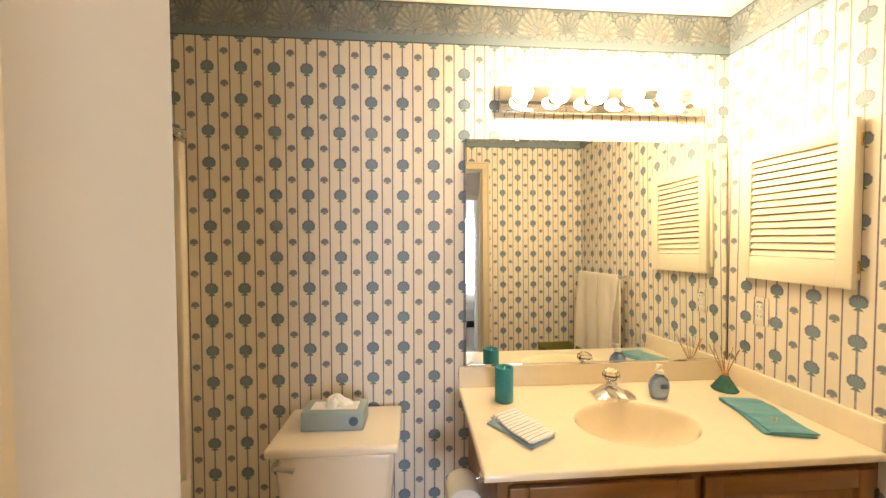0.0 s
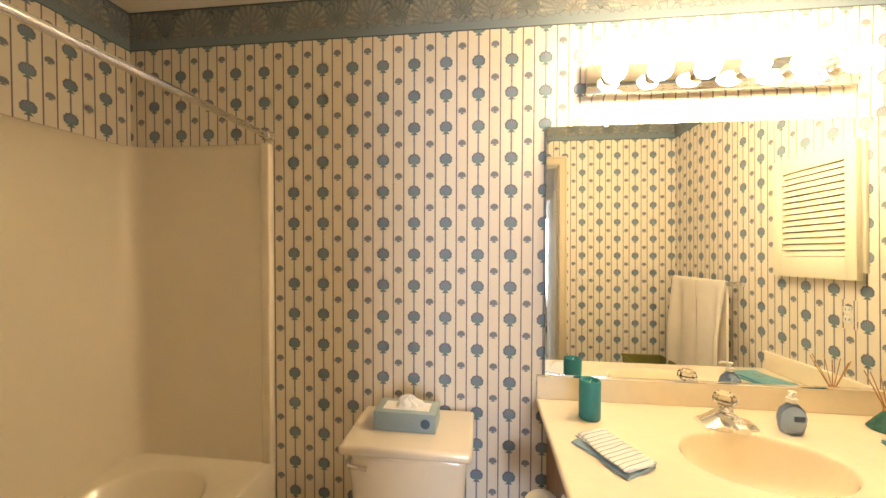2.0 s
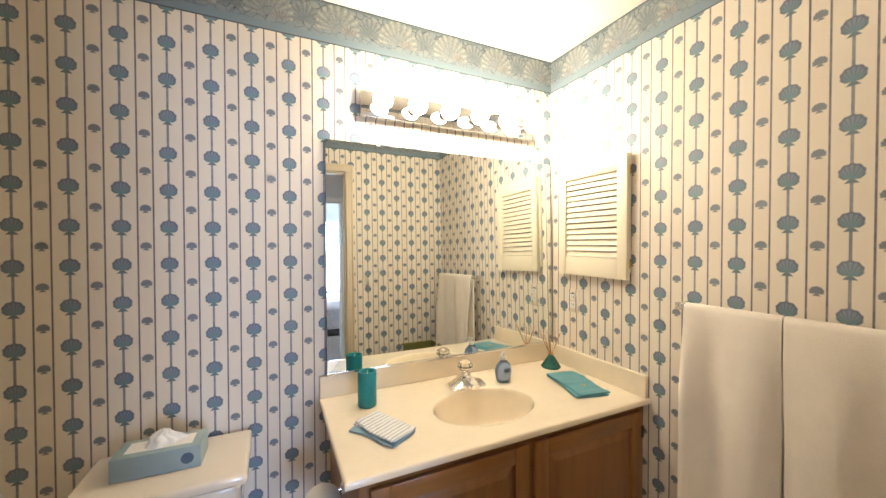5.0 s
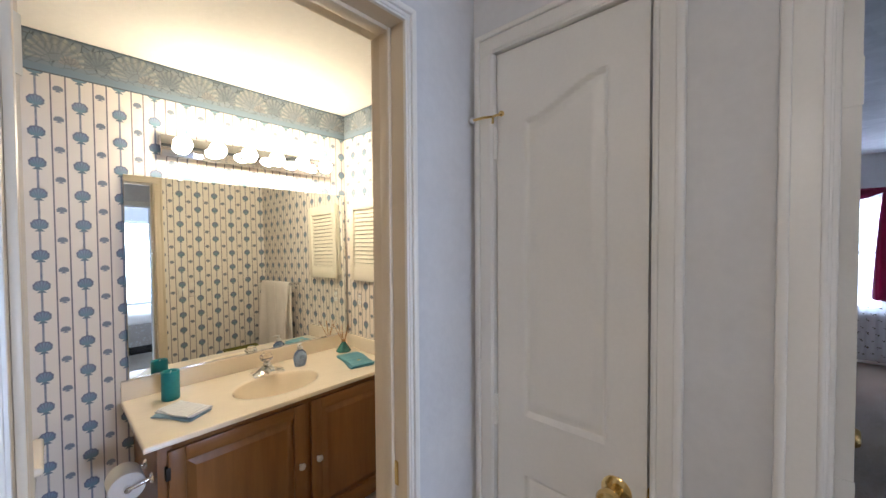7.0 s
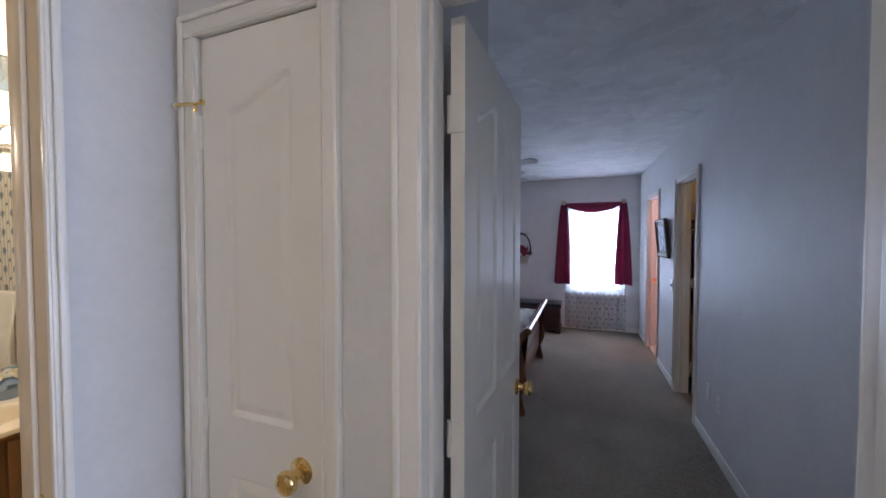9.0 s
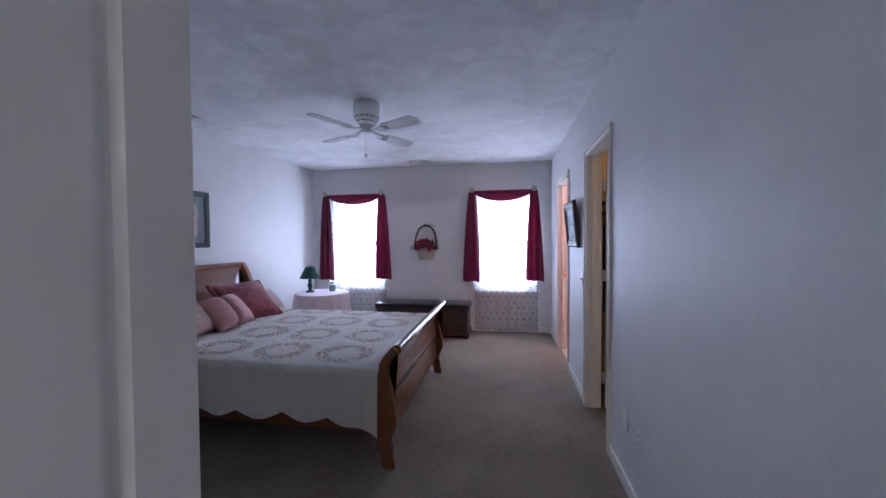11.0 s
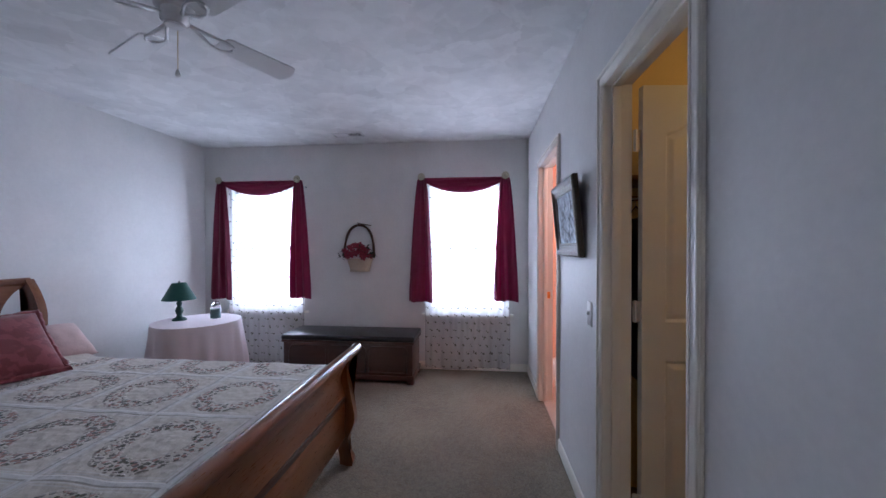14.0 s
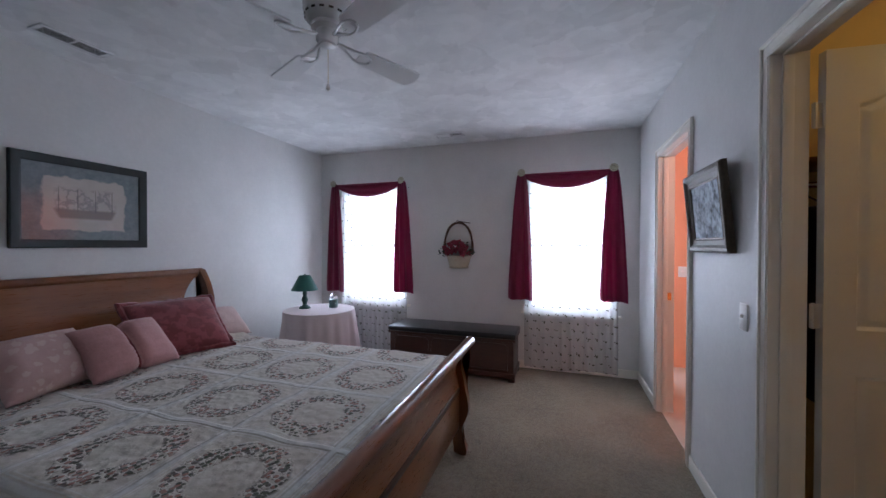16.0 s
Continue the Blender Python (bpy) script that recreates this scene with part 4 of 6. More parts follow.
def medicine_cabinet():
    z0, z1, ya, yb = 1.250, 1.788, 0.364, 0.757
    t = thing("medicine_cabinet", (BE, 0.56, z0), "cream recessed wall cabinet with a shut louvred door", "cabinet")
    fa, fb, za, zb, d = ya + 0.003, yb + 0.010, z0 + 0.03, z1 - 0.012, 0.013
    for rows in ((fa, za, fa + 0.03, zb), (fb - 0.03, za, fb, zb), (fa + 0.03, za, fb - 0.03, za + 0.03), (fa + 0.03, zb - 0.03, fb - 0.03, zb)):
        part("face_frame", boxes([(BE - d, rows[0], rows[1], BE - 0.0005, rows[2], rows[3])], 0.0015), "louvre_paint", t)
    # no recess is cut: a dark sheet stands in for shade between the slats
    part("back_panel", boxes([(BE - 0.003, fa + 0.03, za + 0.03, BE - 0.0005, fb - 0.03, zb - 0.03)]), "dark_metal", t)
    x0, x1 = BE - d - 0.022, BE - d - 0.001
    door = part("door", boxes([(x0, ya, z0, x1, ya + 0.048, z1)], 0.002), "louvre_paint", t, "louvred door with painted slats")
    part("stile", boxes([(x0, yb - 0.044, z0, x1, yb, z1)], 0.002), "louvre_paint", door)
    pz0, pz1 = z0 + 0.090, z1 - 0.068
    for a, b in ((z0, pz0), (pz1, z1)):
        part("rail", boxes([(x0 + 0.0005, ya + 0.048, a, x1, yb - 0.044, b)], 0.001), "louvre_paint", door)
    n = 14
    pitch = (pz1 - pz0) / n
    for i in range(n):
        bm = boxes([(-0.003, ya + 0.046, -pitch * 0.475, 0.003, yb - 0.042, pitch * 0.475)], 0.0015)
        bm.transform(pose((x0 + x1) / 2 + 0.001, 0, pz0 + (i + 0.5) * pitch, 0, 24, 0))
        part("slat", bm, "louvre_paint", door)
    for z in (z0 + 0.07, z1 - 0.07):
        part("hinge", boxes([(x1 - 0.003, ya - 0.004, z - 0.02, x1 + 0.003, ya + 0.001, z + 0.02)], 0.001), "brass", door)


medicine_cabinet()


def outlet(name, m, label, paper="white_plastic"):
    """A duplex outlet: plate, two receptacles with slots, one screw. Local: x across, z up, -y out of the wall."""
    t = thing(name, m.translation, label, "outlet")

    def p(nm, rows, mat, par, bev=0.0):
        bm = boxes(rows, bev)
        bm.transform(m)
        return part(nm, bm, mat, par)
    p("plate", [(-0.035, -0.005, -0.0575, 0.035, 0, 0.0575)], paper, t, 0.003)
    for z in (-0.0195, 0.0195):
        r = p("receptacle", [(-0.0165, -0.0068, z - 0.0135, 0.0165, -0.0045, z + 0.0135)], "white_plastic", t, 0.004)
        p("slot", [(-0.008, -0.0072, z - 0.004, -0.006, -0.0066, z + 0.005), (0.006, -0.0072, z - 0.004, 0.008, -0.0066, z + 0.005)], "dark_metal", r)
    return t


outlet("wall_outlet", pose(BE, 0.69, 1.115, 0, 0, -90), "duplex outlet with a papered plate above the side splash", "shell_wallpaper")


def switch(name, m, label, gangs=1, paper="white_plastic"):
    t = thing(name, m.translation, label, "light switch")

    def p(nm, rows, mat, par, bev=0.0, tilt=None):
        bm = boxes(rows, bev)
        bm.transform(m @ tilt if tilt else m)
        return part(nm, bm, mat, par)
    w = 0.035 + 0.023 * (gangs - 1)
    p("plate", [(-w, -0.005, -0.0575, w, 0, 0.0575)], paper, t, 0.003)
    for g in range(gangs):
        x = (g - (gangs - 1) / 2) * 0.046
        p("toggle", [(x - 0.005, -0.018, -0.008, x + 0.005, -0.004, 0.008)], "white_plastic", t, 0.002, pose(0, 0, 0, -18, 0, 0))
    return t


switch("wall_switch", pose(1.95, BS, 1.16, 0, 0, 180), "double light switch with a papered plate", 2, "shell_wallpaper")


def towel_rack():
    xb, z = 2.520, 1.186
    t = thing("towel_bar", (BE, -0.2, z), "chrome towel bar fixed to the papered wall", "towel bar")
    part("bar", tube(bmesh.new(), [(xb, 0.11, z), (xb, -0.50, z)], 0.008, 14), "chrome", t)
    for y in (0.118, -0.505):
        part("post", boxes([(xb - 0.012, y - 0.011, z - 0.012, BE - 0.001, y + 0.011, z + 0.012)], 0.004), "chrome", t)
    for y0, y1, za, zb in ((0.094, -0.170, 0.50, 0.55), (-0.174, -0.455, 0.47, 0.52)):
        tw = thing("towel", (xb, (y0 + y1) / 2, za), "white terry towel folded over the chrome bar", "towel", "towels on the bar")
        bm = bmesh.new()

        def f(u, v):
            s = v * 2 - 1
            L = 1.0
            fold = 0.022 * math.sin(3.2 * math.pi * u + y0 * 9) + 0.009 * math.sin(15 * u + 2 * v + y0) + 0.003 * noise.noise((u * 9, v * 5, y0))
            if abs(s) < 0.06:
                a = s / 0.06 * math.pi / 2
                return Vector((xb + 0.013 * math.sin(a), y0 + (y1 - y0) * u, z + 0.013 * math.cos(a) + 0.002))
            side = 1 if s > 0 else -1
            k = (abs(s) - 0.06) / 0.94
            drop = (z - (za if side < 0 else zb)) * k
            return Vector((xb + side * 0.013 - (fold * min(1.0, 2.2 * k) if side < 0 else 0) - (0.020 * k ** 0.6 if side < 0 else 0), y0 + (y1 - y0) * u * (1 + 0.02 * k) - 0.01 * k * (0.5 - u), z - drop))
        sheet(bm, f, 30, 60)
        solid(bm, 0.0125)
        part("drape", bm, "terry", tw, smooth=80)


towel_rack()


def paper_holder():
    X, Y, Z = 1.352, 0.47, 0.585
    t = thing("toilet_paper_holder", (X, Y, Z), "chrome paper holder with a white roll on the cabinet side", "paper holder")
    bm = lathe(bmesh.new(), [(0.020, -0.052), (0.055, -0.052), (0.056, -0.048), (0.056, 0.048), (0.055, 0.052), (0.020, 0.052)], X, Y, Z, 36, pose(0, 0, 0, 90, 0, 0))
    part("paper_roll", bm, "paper_white", t, "white paper roll")
    for y in (Y - 0.066, Y + 0.066):
        bm = tube(bmesh.new(), [(1.425, y, Z + 0.012), (1.39, y, Z + 0.008), (X, y, Z)], 0.008, 12)
        lathe(bm, [(0.020, 0), (0.018, 0.006), (0.008, 0.010)], 1.425, y, Z + 0.012, 18, pose(0, 0, 0, 0, -90, 0))
        part("arm", bm, "chrome", t)
    part("roller", tube(bmesh.new(), [(X, Y - 0.07, Z), (X, Y + 0.07, Z)], 0.012, 12), "chrome", t)


paper_holder()


def hamper():
    t = thing("waste_bin", (2.34, -0.42, 0.006), "olive green rectangular bin standing on the bathroom floor", "bin")
    bm = boxes([(2.20, -0.56, 0.0065, 2.47, -0.30, 0.60)], 0.015, 3)
    top = [f for f in bm.faces if f.normal.z > 0.9 and f.calc_center_median().z > 0.59]
    r = bmesh.ops.inset_region(bm, faces=top, thickness=0.008)
    bmesh.ops.translate(bm, verts=list({v for f in top for v in f.verts}), vec=(0, 0, -0.5))
    for v in bm.verts:
        k = v.co.z / 0.6
        v.co.x = 2.335 + (v.co.x - 2.335) * (0.85 + 0.15 * k)
        v.co.y = -0.43 + (v.co.y + 0.43) * (0.85 + 0.15 * k)
    part("body", bm, "olive_canvas", t)
    part("rim", tube(bmesh.new(), [(2.20, -0.56, 0.60), (2.47, -0.56, 0.60), (2.47, -0.30, 0.60), (2.20, -0.30, 0.60)], 0.008, 10, True), "olive_canvas", t)


hamper()

# ---------- doors ----------


def panel_sdf(x, z, x0, x1, z0, z1, arch):
    """Signed distance (about) to a panel's outline, negative inside; arch: rise of the curved head."""
    zt = z1
    if arch > 0:
        k = (x - x0) / (x1 - x0)
        zt = z1 - arch + arch * (0.5 - 0.5 * math.cos(math.pi * max(0.0, min(1.0, k)))) if arch < 9 else z1
    return max(x0 - x, x - x1, z0 - z, z - zt)


def panel_door(name, m, w, h, columns, label, hinges, mat="trim_paint", knob=None, hinge_side=1, flip=False, hmat="steel_hinge"):
    """A moulded door. Local: x from the hinge side to the latch, z up, faces at y = +-0.0175. m: its pose."""
    t = thing(name, m.translation, label, "door")
    panels = []
    st, gap = 0.095 if columns == 2 else 0.085, 0.075
    pw = (w - 2 * st - gap * (columns - 1)) / columns
    for c in range(columns):
        a = st + c * (pw + gap)
        mirror = (c == 1) if columns == 2 else flip
        panels.append((a, a + pw, 1.03, h - 0.125, 0.075, mirror))
        panels.append((a, a + pw, 0.22, 0.865, 0.0, False))

    def depth(x, z):
        d = 0.0
        for a, b, z0, z1, arch, mir in panels:
            xx = a + b - x if mir else x
            s = panel_sdf(xx, z, a, b, z0, z1, arch)
            if s < 0.0:
                q = -s
                if q < 0.008:
                    d = 0.010 * q / 0.008
                elif q < 0.014:
                    d = 0.010
                elif q < 0.034:
                    d = 0.010 - 0.008 * (q - 0.014) / 0.020
                else:
                    d = 0.002
        return d
    nx, nz = int(w / 0.005), int(h / 0.0065)
    bm = bmesh.new()
    front = sheet(bm, lambda u, v: Vector((u * w, -0.0175 + depth(u * w, v * h), 0.008 + v * h)), nx, nz)
    back = sheet(bm, lambda u, v: Vector((u * w, 0.0175 - depth(u * w, v * h), 0.008 + v * h)), nx, nz)

    def stitch(a, b):
        for i in range(len(a) - 1):
            bm.faces.new((a[i], a[i + 1], b[i + 1], b[i]))
    stitch(front[0], back[0]), stitch(front[-1], back[-1])
    stitch([r[0] for r in front], [r[0] for r in back])
    stitch([r[-1] for r in front], [r[-1] for r in back])
    bm.transform(m)
    slab = part("slab", bm, mat, t, smooth=25)
    if knob is not None:
        for s in (-1, 1):
            bm = lathe(bmesh.new(), [(0.033, 0), (0.033, 0.003), (0.028, 0.007), (0.013, 0.010), (0.011, 0.028), (0.017, 0.033), (0.027, 0.043), (0.0285, 0.052), (0.024, 0.060), (0.015, 0.0625), (0.014, 0.0605), (0.004, 0.0605)], 0, 0, 0, 28, pose(w - 0.062, s * 0.0172, knob, 90 if s < 0 else -90, 0, 0))
            bm.transform(m)
            part("knob", bm, "brass", t, "polished brass door knob")
        bm = boxes([(w - 0.0005, -0.012, knob - 0.028, w + 0.002, 0.012, knob + 0.028)], 0.001)
        bm.transform(m)
        part("latch_plate", bm, "brass", t)
    for z in hinges:
        bm = tube(bmesh.new(), [(-0.004, -0.020 * hinge_side, z - 0.044), (-0.004, -0.020 * hinge_side, z + 0.044)], 0.0062, 10)
        for k in (-0.026, -0.009, 0.009, 0.026):
            tube(bm, [(-0.004, -0.020 * hinge_side, z + k - 0.0006), (-0.004, -0.020 * hinge_side, z + k + 0.0006)], 0.0068, 10)
        box(bm, -0.003, -0.0188, z - 0.043, 0.0005, 0.0188, z + 0.043)
        bm.transform(m)
        part("hinge", bm, hmat, t, "painted butt hinge")
    return t


DH = 2.018
panel_door("linen_door", pose(CX + 0.006, CLN - 0.004, 0, 0, 0, -90) @ pose(0, 0.0175, 0), CLN - CLS - 0.012, DH + 0.011, 1, "narrow cream two-panel closet door, shut, with arched head", (0.30, 1.03, 1.79), knob=0.94, hinge_side=1, hmat="trim_paint")
bd = panel_door("bedroom_door", pose(DX + 0.020, BDN - 0.011, 0, 0, 0, -2.2) @ pose(0.008, -0.0175, 0), 0.675, DH, 2, "white moulded four-panel bedroom door standing open", (0.25, 1.02, 1.80), knob=0.92, hinge_side=-1, hmat="trim_paint")
wd = panel_door("walk_in_door", pose(D1B - 0.006, RS - T + 0.004, 0, 0, 0, -85) @ pose(0.038, 0, 0), 0.61, DH, 2, "white moulded closet door standing wide open", (), knob=0.92)
for z in (0.26, 1.08, 1.80):
    # the leaves bridge the gap between the lining's back edge and the open door
    bm = boxes([(D1B - 0.010, RS - T - 0.034, z - 0.044, D1B - 0.006, RS - T - 0.002, z + 0.044)], 0.001)
    tube(bm, [(D1B - 0.008, RS - T - 0.012, z - 0.046), (D1B - 0.008, RS - T - 0.012, z + 0.046)], 0.006, 10)
    part("hinge", bm, "steel_hinge", wd, "pale steel butt hinge")
panel_door("bathroom_door", pose(JW + 0.001, BS - 0.012, 0, 0, 0, 148.5) @ pose(0.010, -0.0215, 0), 0.575, DH, 2, "cream moulded bathroom door swung open against the tub side", (0.26, 1.02, 1.80), mat="cream_paint", knob=0.92, hinge_side=-1)
# hinge stop of the linen door
t = thing("door_stop", (CX - 0.03, CLN + 0.01, 1.86), "small brass hinge-pin door stop", "door stop")
part("arm", tube(bmesh.new(), [(CX - 0.012, CLN - 0.002, 1.843), (CX - 0.012, CLN - 0.002, 1.862), (CX - 0.022, CLN + 0.020, 1.862), (CX - 0.024, CLN + 0.056, 1.862)], 0.004, 8), "brass", t)
part("bumper", lathe(bmesh.new(), [(0.007, 0), (0.009, 0.004), (0.007, 0.010)], CX - 0.024, CLN + 0.056, 1.862, 14, pose(0, 0, 0, -90, 0, 0)), "white_plastic", t)
part("bumper", lathe(bmesh.new(), [(0.006, 0), (0.008, 0.004), (0.006, 0.010)], CX - 0.016, CLN - 0.028, 1.862, 14, pose(0, 0, 0, 90, 0, 0)), "brass", t)
part("arm", tube(bmesh.new(), [(CX - 0.012, CLN - 0.002, 1.862), (CX - 0.016, CLN - 0.030, 1.862)], 0.0035, 8), "brass", t)
for nm, rows in (("strike_plate", [(JE - 0.003, -0.685, 0.90, JE - 0.0005, -0.655, 0.96)]), ("strike_plate", [(D2B - 0.002, RS - 0.09, 0.90, D2B - 0.0005, RS - 0.06, 0.96)]), ("strike_plate", [(2.085, BDS + 0.0005, 0.90, 2.115, BDS + 0.003, 0.96)])):
    tagged(structure(nm, boxes(rows), "brass", "small brass strike plate on the door jamb", "strike plate"))

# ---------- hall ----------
# ceiling lamp added out of view to brighten the hall
t = thing("hall_fill_light", (0.2, -1.5, 2.46), "round frosted ceiling light added unseen to brighten the hall", "ceiling lamp")
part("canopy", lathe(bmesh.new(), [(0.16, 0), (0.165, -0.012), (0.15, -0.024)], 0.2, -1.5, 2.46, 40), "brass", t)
part("globe", lathe(bmesh.new(), [(0.145, -0.022), (0.150, -0.05), (0.125, -0.09), (0.07, -0.115), (0.005, -0.122)], 0.2, -1.5, 2.46, 40), "hall_globe", t, "glowing dome of the added ceiling light")

# ---------- bedroom ----------
mm, nn = fabric("wine_silk", (0.20, 0.017, 0.050), 0.2, 700, 10, 0.25, 0.2)
nn.set(Roughness=0.5)
tl, mx = nn.nt.nodes.new("ShaderNodeBsdfTranslucent"), nn.nt.nodes.new("ShaderNodeMixShader")
tl.inputs[0].default_value = (0.30, 0.032, 0.125, 1)
mx.inputs[0].default_value = 0.45
nn.nt.links.new(nn.bsdf.outputs[0], mx.inputs[1])
nn.nt.links.new(tl.outputs[0], mx.inputs[2])
nn.nt.links.new(mx.outputs[0], nn.nt.nodes["Material Output"].inputs[0])
fabric("rose_cloth", (0.50, 0.255, 0.245), 0.14, 500, 22, 0.3, 0.5, 0.006)
fabric("pale_pink", (0.62, 0.46, 0.43), 0.10, 500, 22, 0.3, 0.4, 0.006)
fabric("table_linen", (0.72, 0.62, 0.64), 0.05, 600, 6, 0.2, 0.15)
fabric("plain_sheet", (0.42, 0.39, 0.35), 0.08, 600, 6, 0.2, 0.2)
surface("lamp_green", (0.012, 0.07, 0.05), 0.35, vary=0.15)
fabric("shade_green", (0.010, 0.085, 0.065), 0.15, 700, 10)
surface("black_vinyl", (0.012, 0.012, 0.014), 0.32, vary=0.2, small=150, relief=0.15)
surface("fan_white", (0.80, 0.80, 0.80), 0.13, vary=0.02, relief=0.0)
surface("frame_green", (0.006, 0.014, 0.014), 0.42, vary=0.2)
surface("frame_gilt", (0.065, 0.044, 0.024), 0.5, 0.25, big=12, small=80, vary=0.45, relief=0.6, dist=0.006)
surface("wicker_dark", (0.07, 0.035, 0.02), 0.7, vary=0.3)
surface("wicker_pale", (0.50, 0.46, 0.36), 0.75, vary=0.2, small=60)
surface("petal_red", (0.27, 0.022, 0.05), 0.6, vary=0.3)
surface("leaf_dark", (0.015, 0.03, 0.015), 0.6, vary=0.3)
surface("jar_wax", (0.20, 0.34, 0.32), 0.4)
surface("vinyl_white", (0.82, 0.83, 0.84), 0.35, vary=0.02)


def damask():
    m, n = fabric("damask_red", (0.20, 0.035, 0.04), 0.12, 600, 15, 0.35, 0.4)
    p = n.coords()
    v = n.noise(p, 19, 2, 0.5)
    base = n.bsdf.inputs["Base Color"].links[0].from_socket
    n.set(Base_Color=n.mix(n.math("MULTIPLY", n.less(v, 0.49, 0.025), 0.55), base, (0.34, 0.080, 0.085)))


damask()


def sham_cloth(name, colour, motif):
    m, n = fabric(name, colour, 0.10, 600, 12, 0.25, 0.3)
    p = n.world()
    v = n.voronoi(n.join(*[n.math("ADD", c, n.math("MULTIPLY", n.noise(p, 22, 2), 0.05)) for c in n.split(p)]), 20.0)
    base = n.bsdf.inputs["Base Color"].links[0].from_socket
    n.set(Base_Color=n.mix(n.math("MULTIPLY", n.less(v.outputs["Distance"], 0.33, 0.05), 0.6), base, motif))


sham_cloth("sham_cloth", (0.34, 0.30, 0.26), (0.47, 0.44, 0.40))
sham_cloth("pale_print", (0.52, 0.34, 0.31), (0.64, 0.50, 0.45))

WXC, WYC, WXP, WYP = 4.617, -0.918, 0.445, 0.462


def bedspread_material():
    """Off-white quilt with embroidered wreaths in squares; the squares' bands are set by world place on the bed's top."""
    m, n = fabric("bedspread", (0.61, 0.55, 0.465), 0.05, 700, 7, 0.3, 0.25, 0.004)
    x, y, z = n.split(n.world())
    p = n.world()
    wob = n.noise(p, 14, 2)
    cu = n.math("SUBTRACT", n.math("FRACT", n.math("ADD", n.math("DIVIDE", n.math("SUBTRACT", x, WXC), WXP), 0.5)), 0.5)
    cv = n.math("SUBTRACT", n.math("FRACT", n.math("ADD", n.math("DIVIDE", n.math("SUBTRACT", y, WYC), WYP), 0.5)), 0.5)
    au, av = n.math("ABSOLUTE", cu), n.math("ABSOLUTE", cv)
    edge = n.math("SUBTRACT", 0.5, n.math("MAXIMUM", au, av))
    band = n.less(edge, 0.026, 0.008)
    line = n.math("MAXIMUM", n.less(n.math("ABSOLUTE", n.math("SUBTRACT", edge, 0.045)), 0.006, 0.004), n.less(n.math("ABSOLUTE", n.math("SUBTRACT", edge, 0.075)), 0.004, 0.004))
    rad = n.math("SQRT", n.math("ADD", n.math("MULTIPLY", cu, cu), n.math("MULTIPLY", cv, cv)))
    ring = n.less(n.math("ABSOLUTE", n.math("SUBTRACT", rad, n.math("MULTIPLY_ADD", wob, 0.08, 0.285))), 0.086, 0.014)
    top = n.less(n.math("SUBTRACT", 0.60, z), 0.0, 0.006)
    ring = n.math("MULTIPLY", ring, top)
    vo = n.voronoi(p, 64.0)
    spot = n.less(vo.outputs["Distance"], 0.56, 0.06)
    cr, cg, cb = n.split(vo.outputs["Color"])
    base = n.bsdf.inputs["Base Color"].links[0].from_socket
    quilt = n.mix(n.math("MULTIPLY", n.math("MAXIMUM", band, line), top), base, (0.68, 0.655, 0.61))
    leaf = n.mix(n.math("GREATER_THAN", cr, 0.45), (0.060, 0.062, 0.026), (0.38, 0.18, 0.13))
    leaf = n.mix(n.math("GREATER_THAN", cg, 0.72), leaf, (0.10, 0.075, 0.055))
    keep = n.math("GREATER_THAN", cb, 0.33)
    col = n.mix(n.math("MULTIPLY", n.math("MULTIPLY", ring, spot), n.math("MULTIPLY", keep, 0.95)), quilt, leaf)
    n.set(Base_Color=col)
    fine = n.noise(p, 32, 3)
    stitch = n.voronoi(p, 30.0, "SMOOTH_F1")
    hgt = n.math("ADD", n.math("MULTIPLY", n.math("MULTIPLY", ring, spot), 0.7), n.math("ADD", n.math("MULTIPLY", stitch.outputs["Distance"], -0.9), n.math("ADD", n.math("MULTIPLY", band, 0.6), n.math("MULTIPLY", fine, 0.6))))
    n.bump(hgt, 0.75, 0.012)


bedspread_material()


def sleigh_profile(side, zb, zt, y0, lean, roll, n=22):
    """Centre line of a sleigh board: upright below, curving outwards (side) to a rolled head."""
    pts = []
    for i in range(n + 1):
        k = i / n
        z = zb + (zt - zb) * k
        y = y0 + side * lean * (k ** 2.4) - side * 0.02 * math.sin(math.pi * k)
        pts.append((y, z))
    return pts


def thick(pts, w):
    """An outline of width w about a centre line."""
    a, b = [], []
    for i, p in enumerate(pts):
        p0, p1 = Vector(pts[max(i - 1, 0)]), Vector(pts[min(i + 1, len(pts) - 1)])
        d = (p1 - p0).normalized()
        nrm = Vector((-d.y, d.x))
        ww = w[i] if isinstance(w, list) else w
        a.append(tuple(Vector(p) + nrm * ww / 2))
        b.append(tuple(Vector(p) - nrm * ww / 2))
    return a + b[::-1]


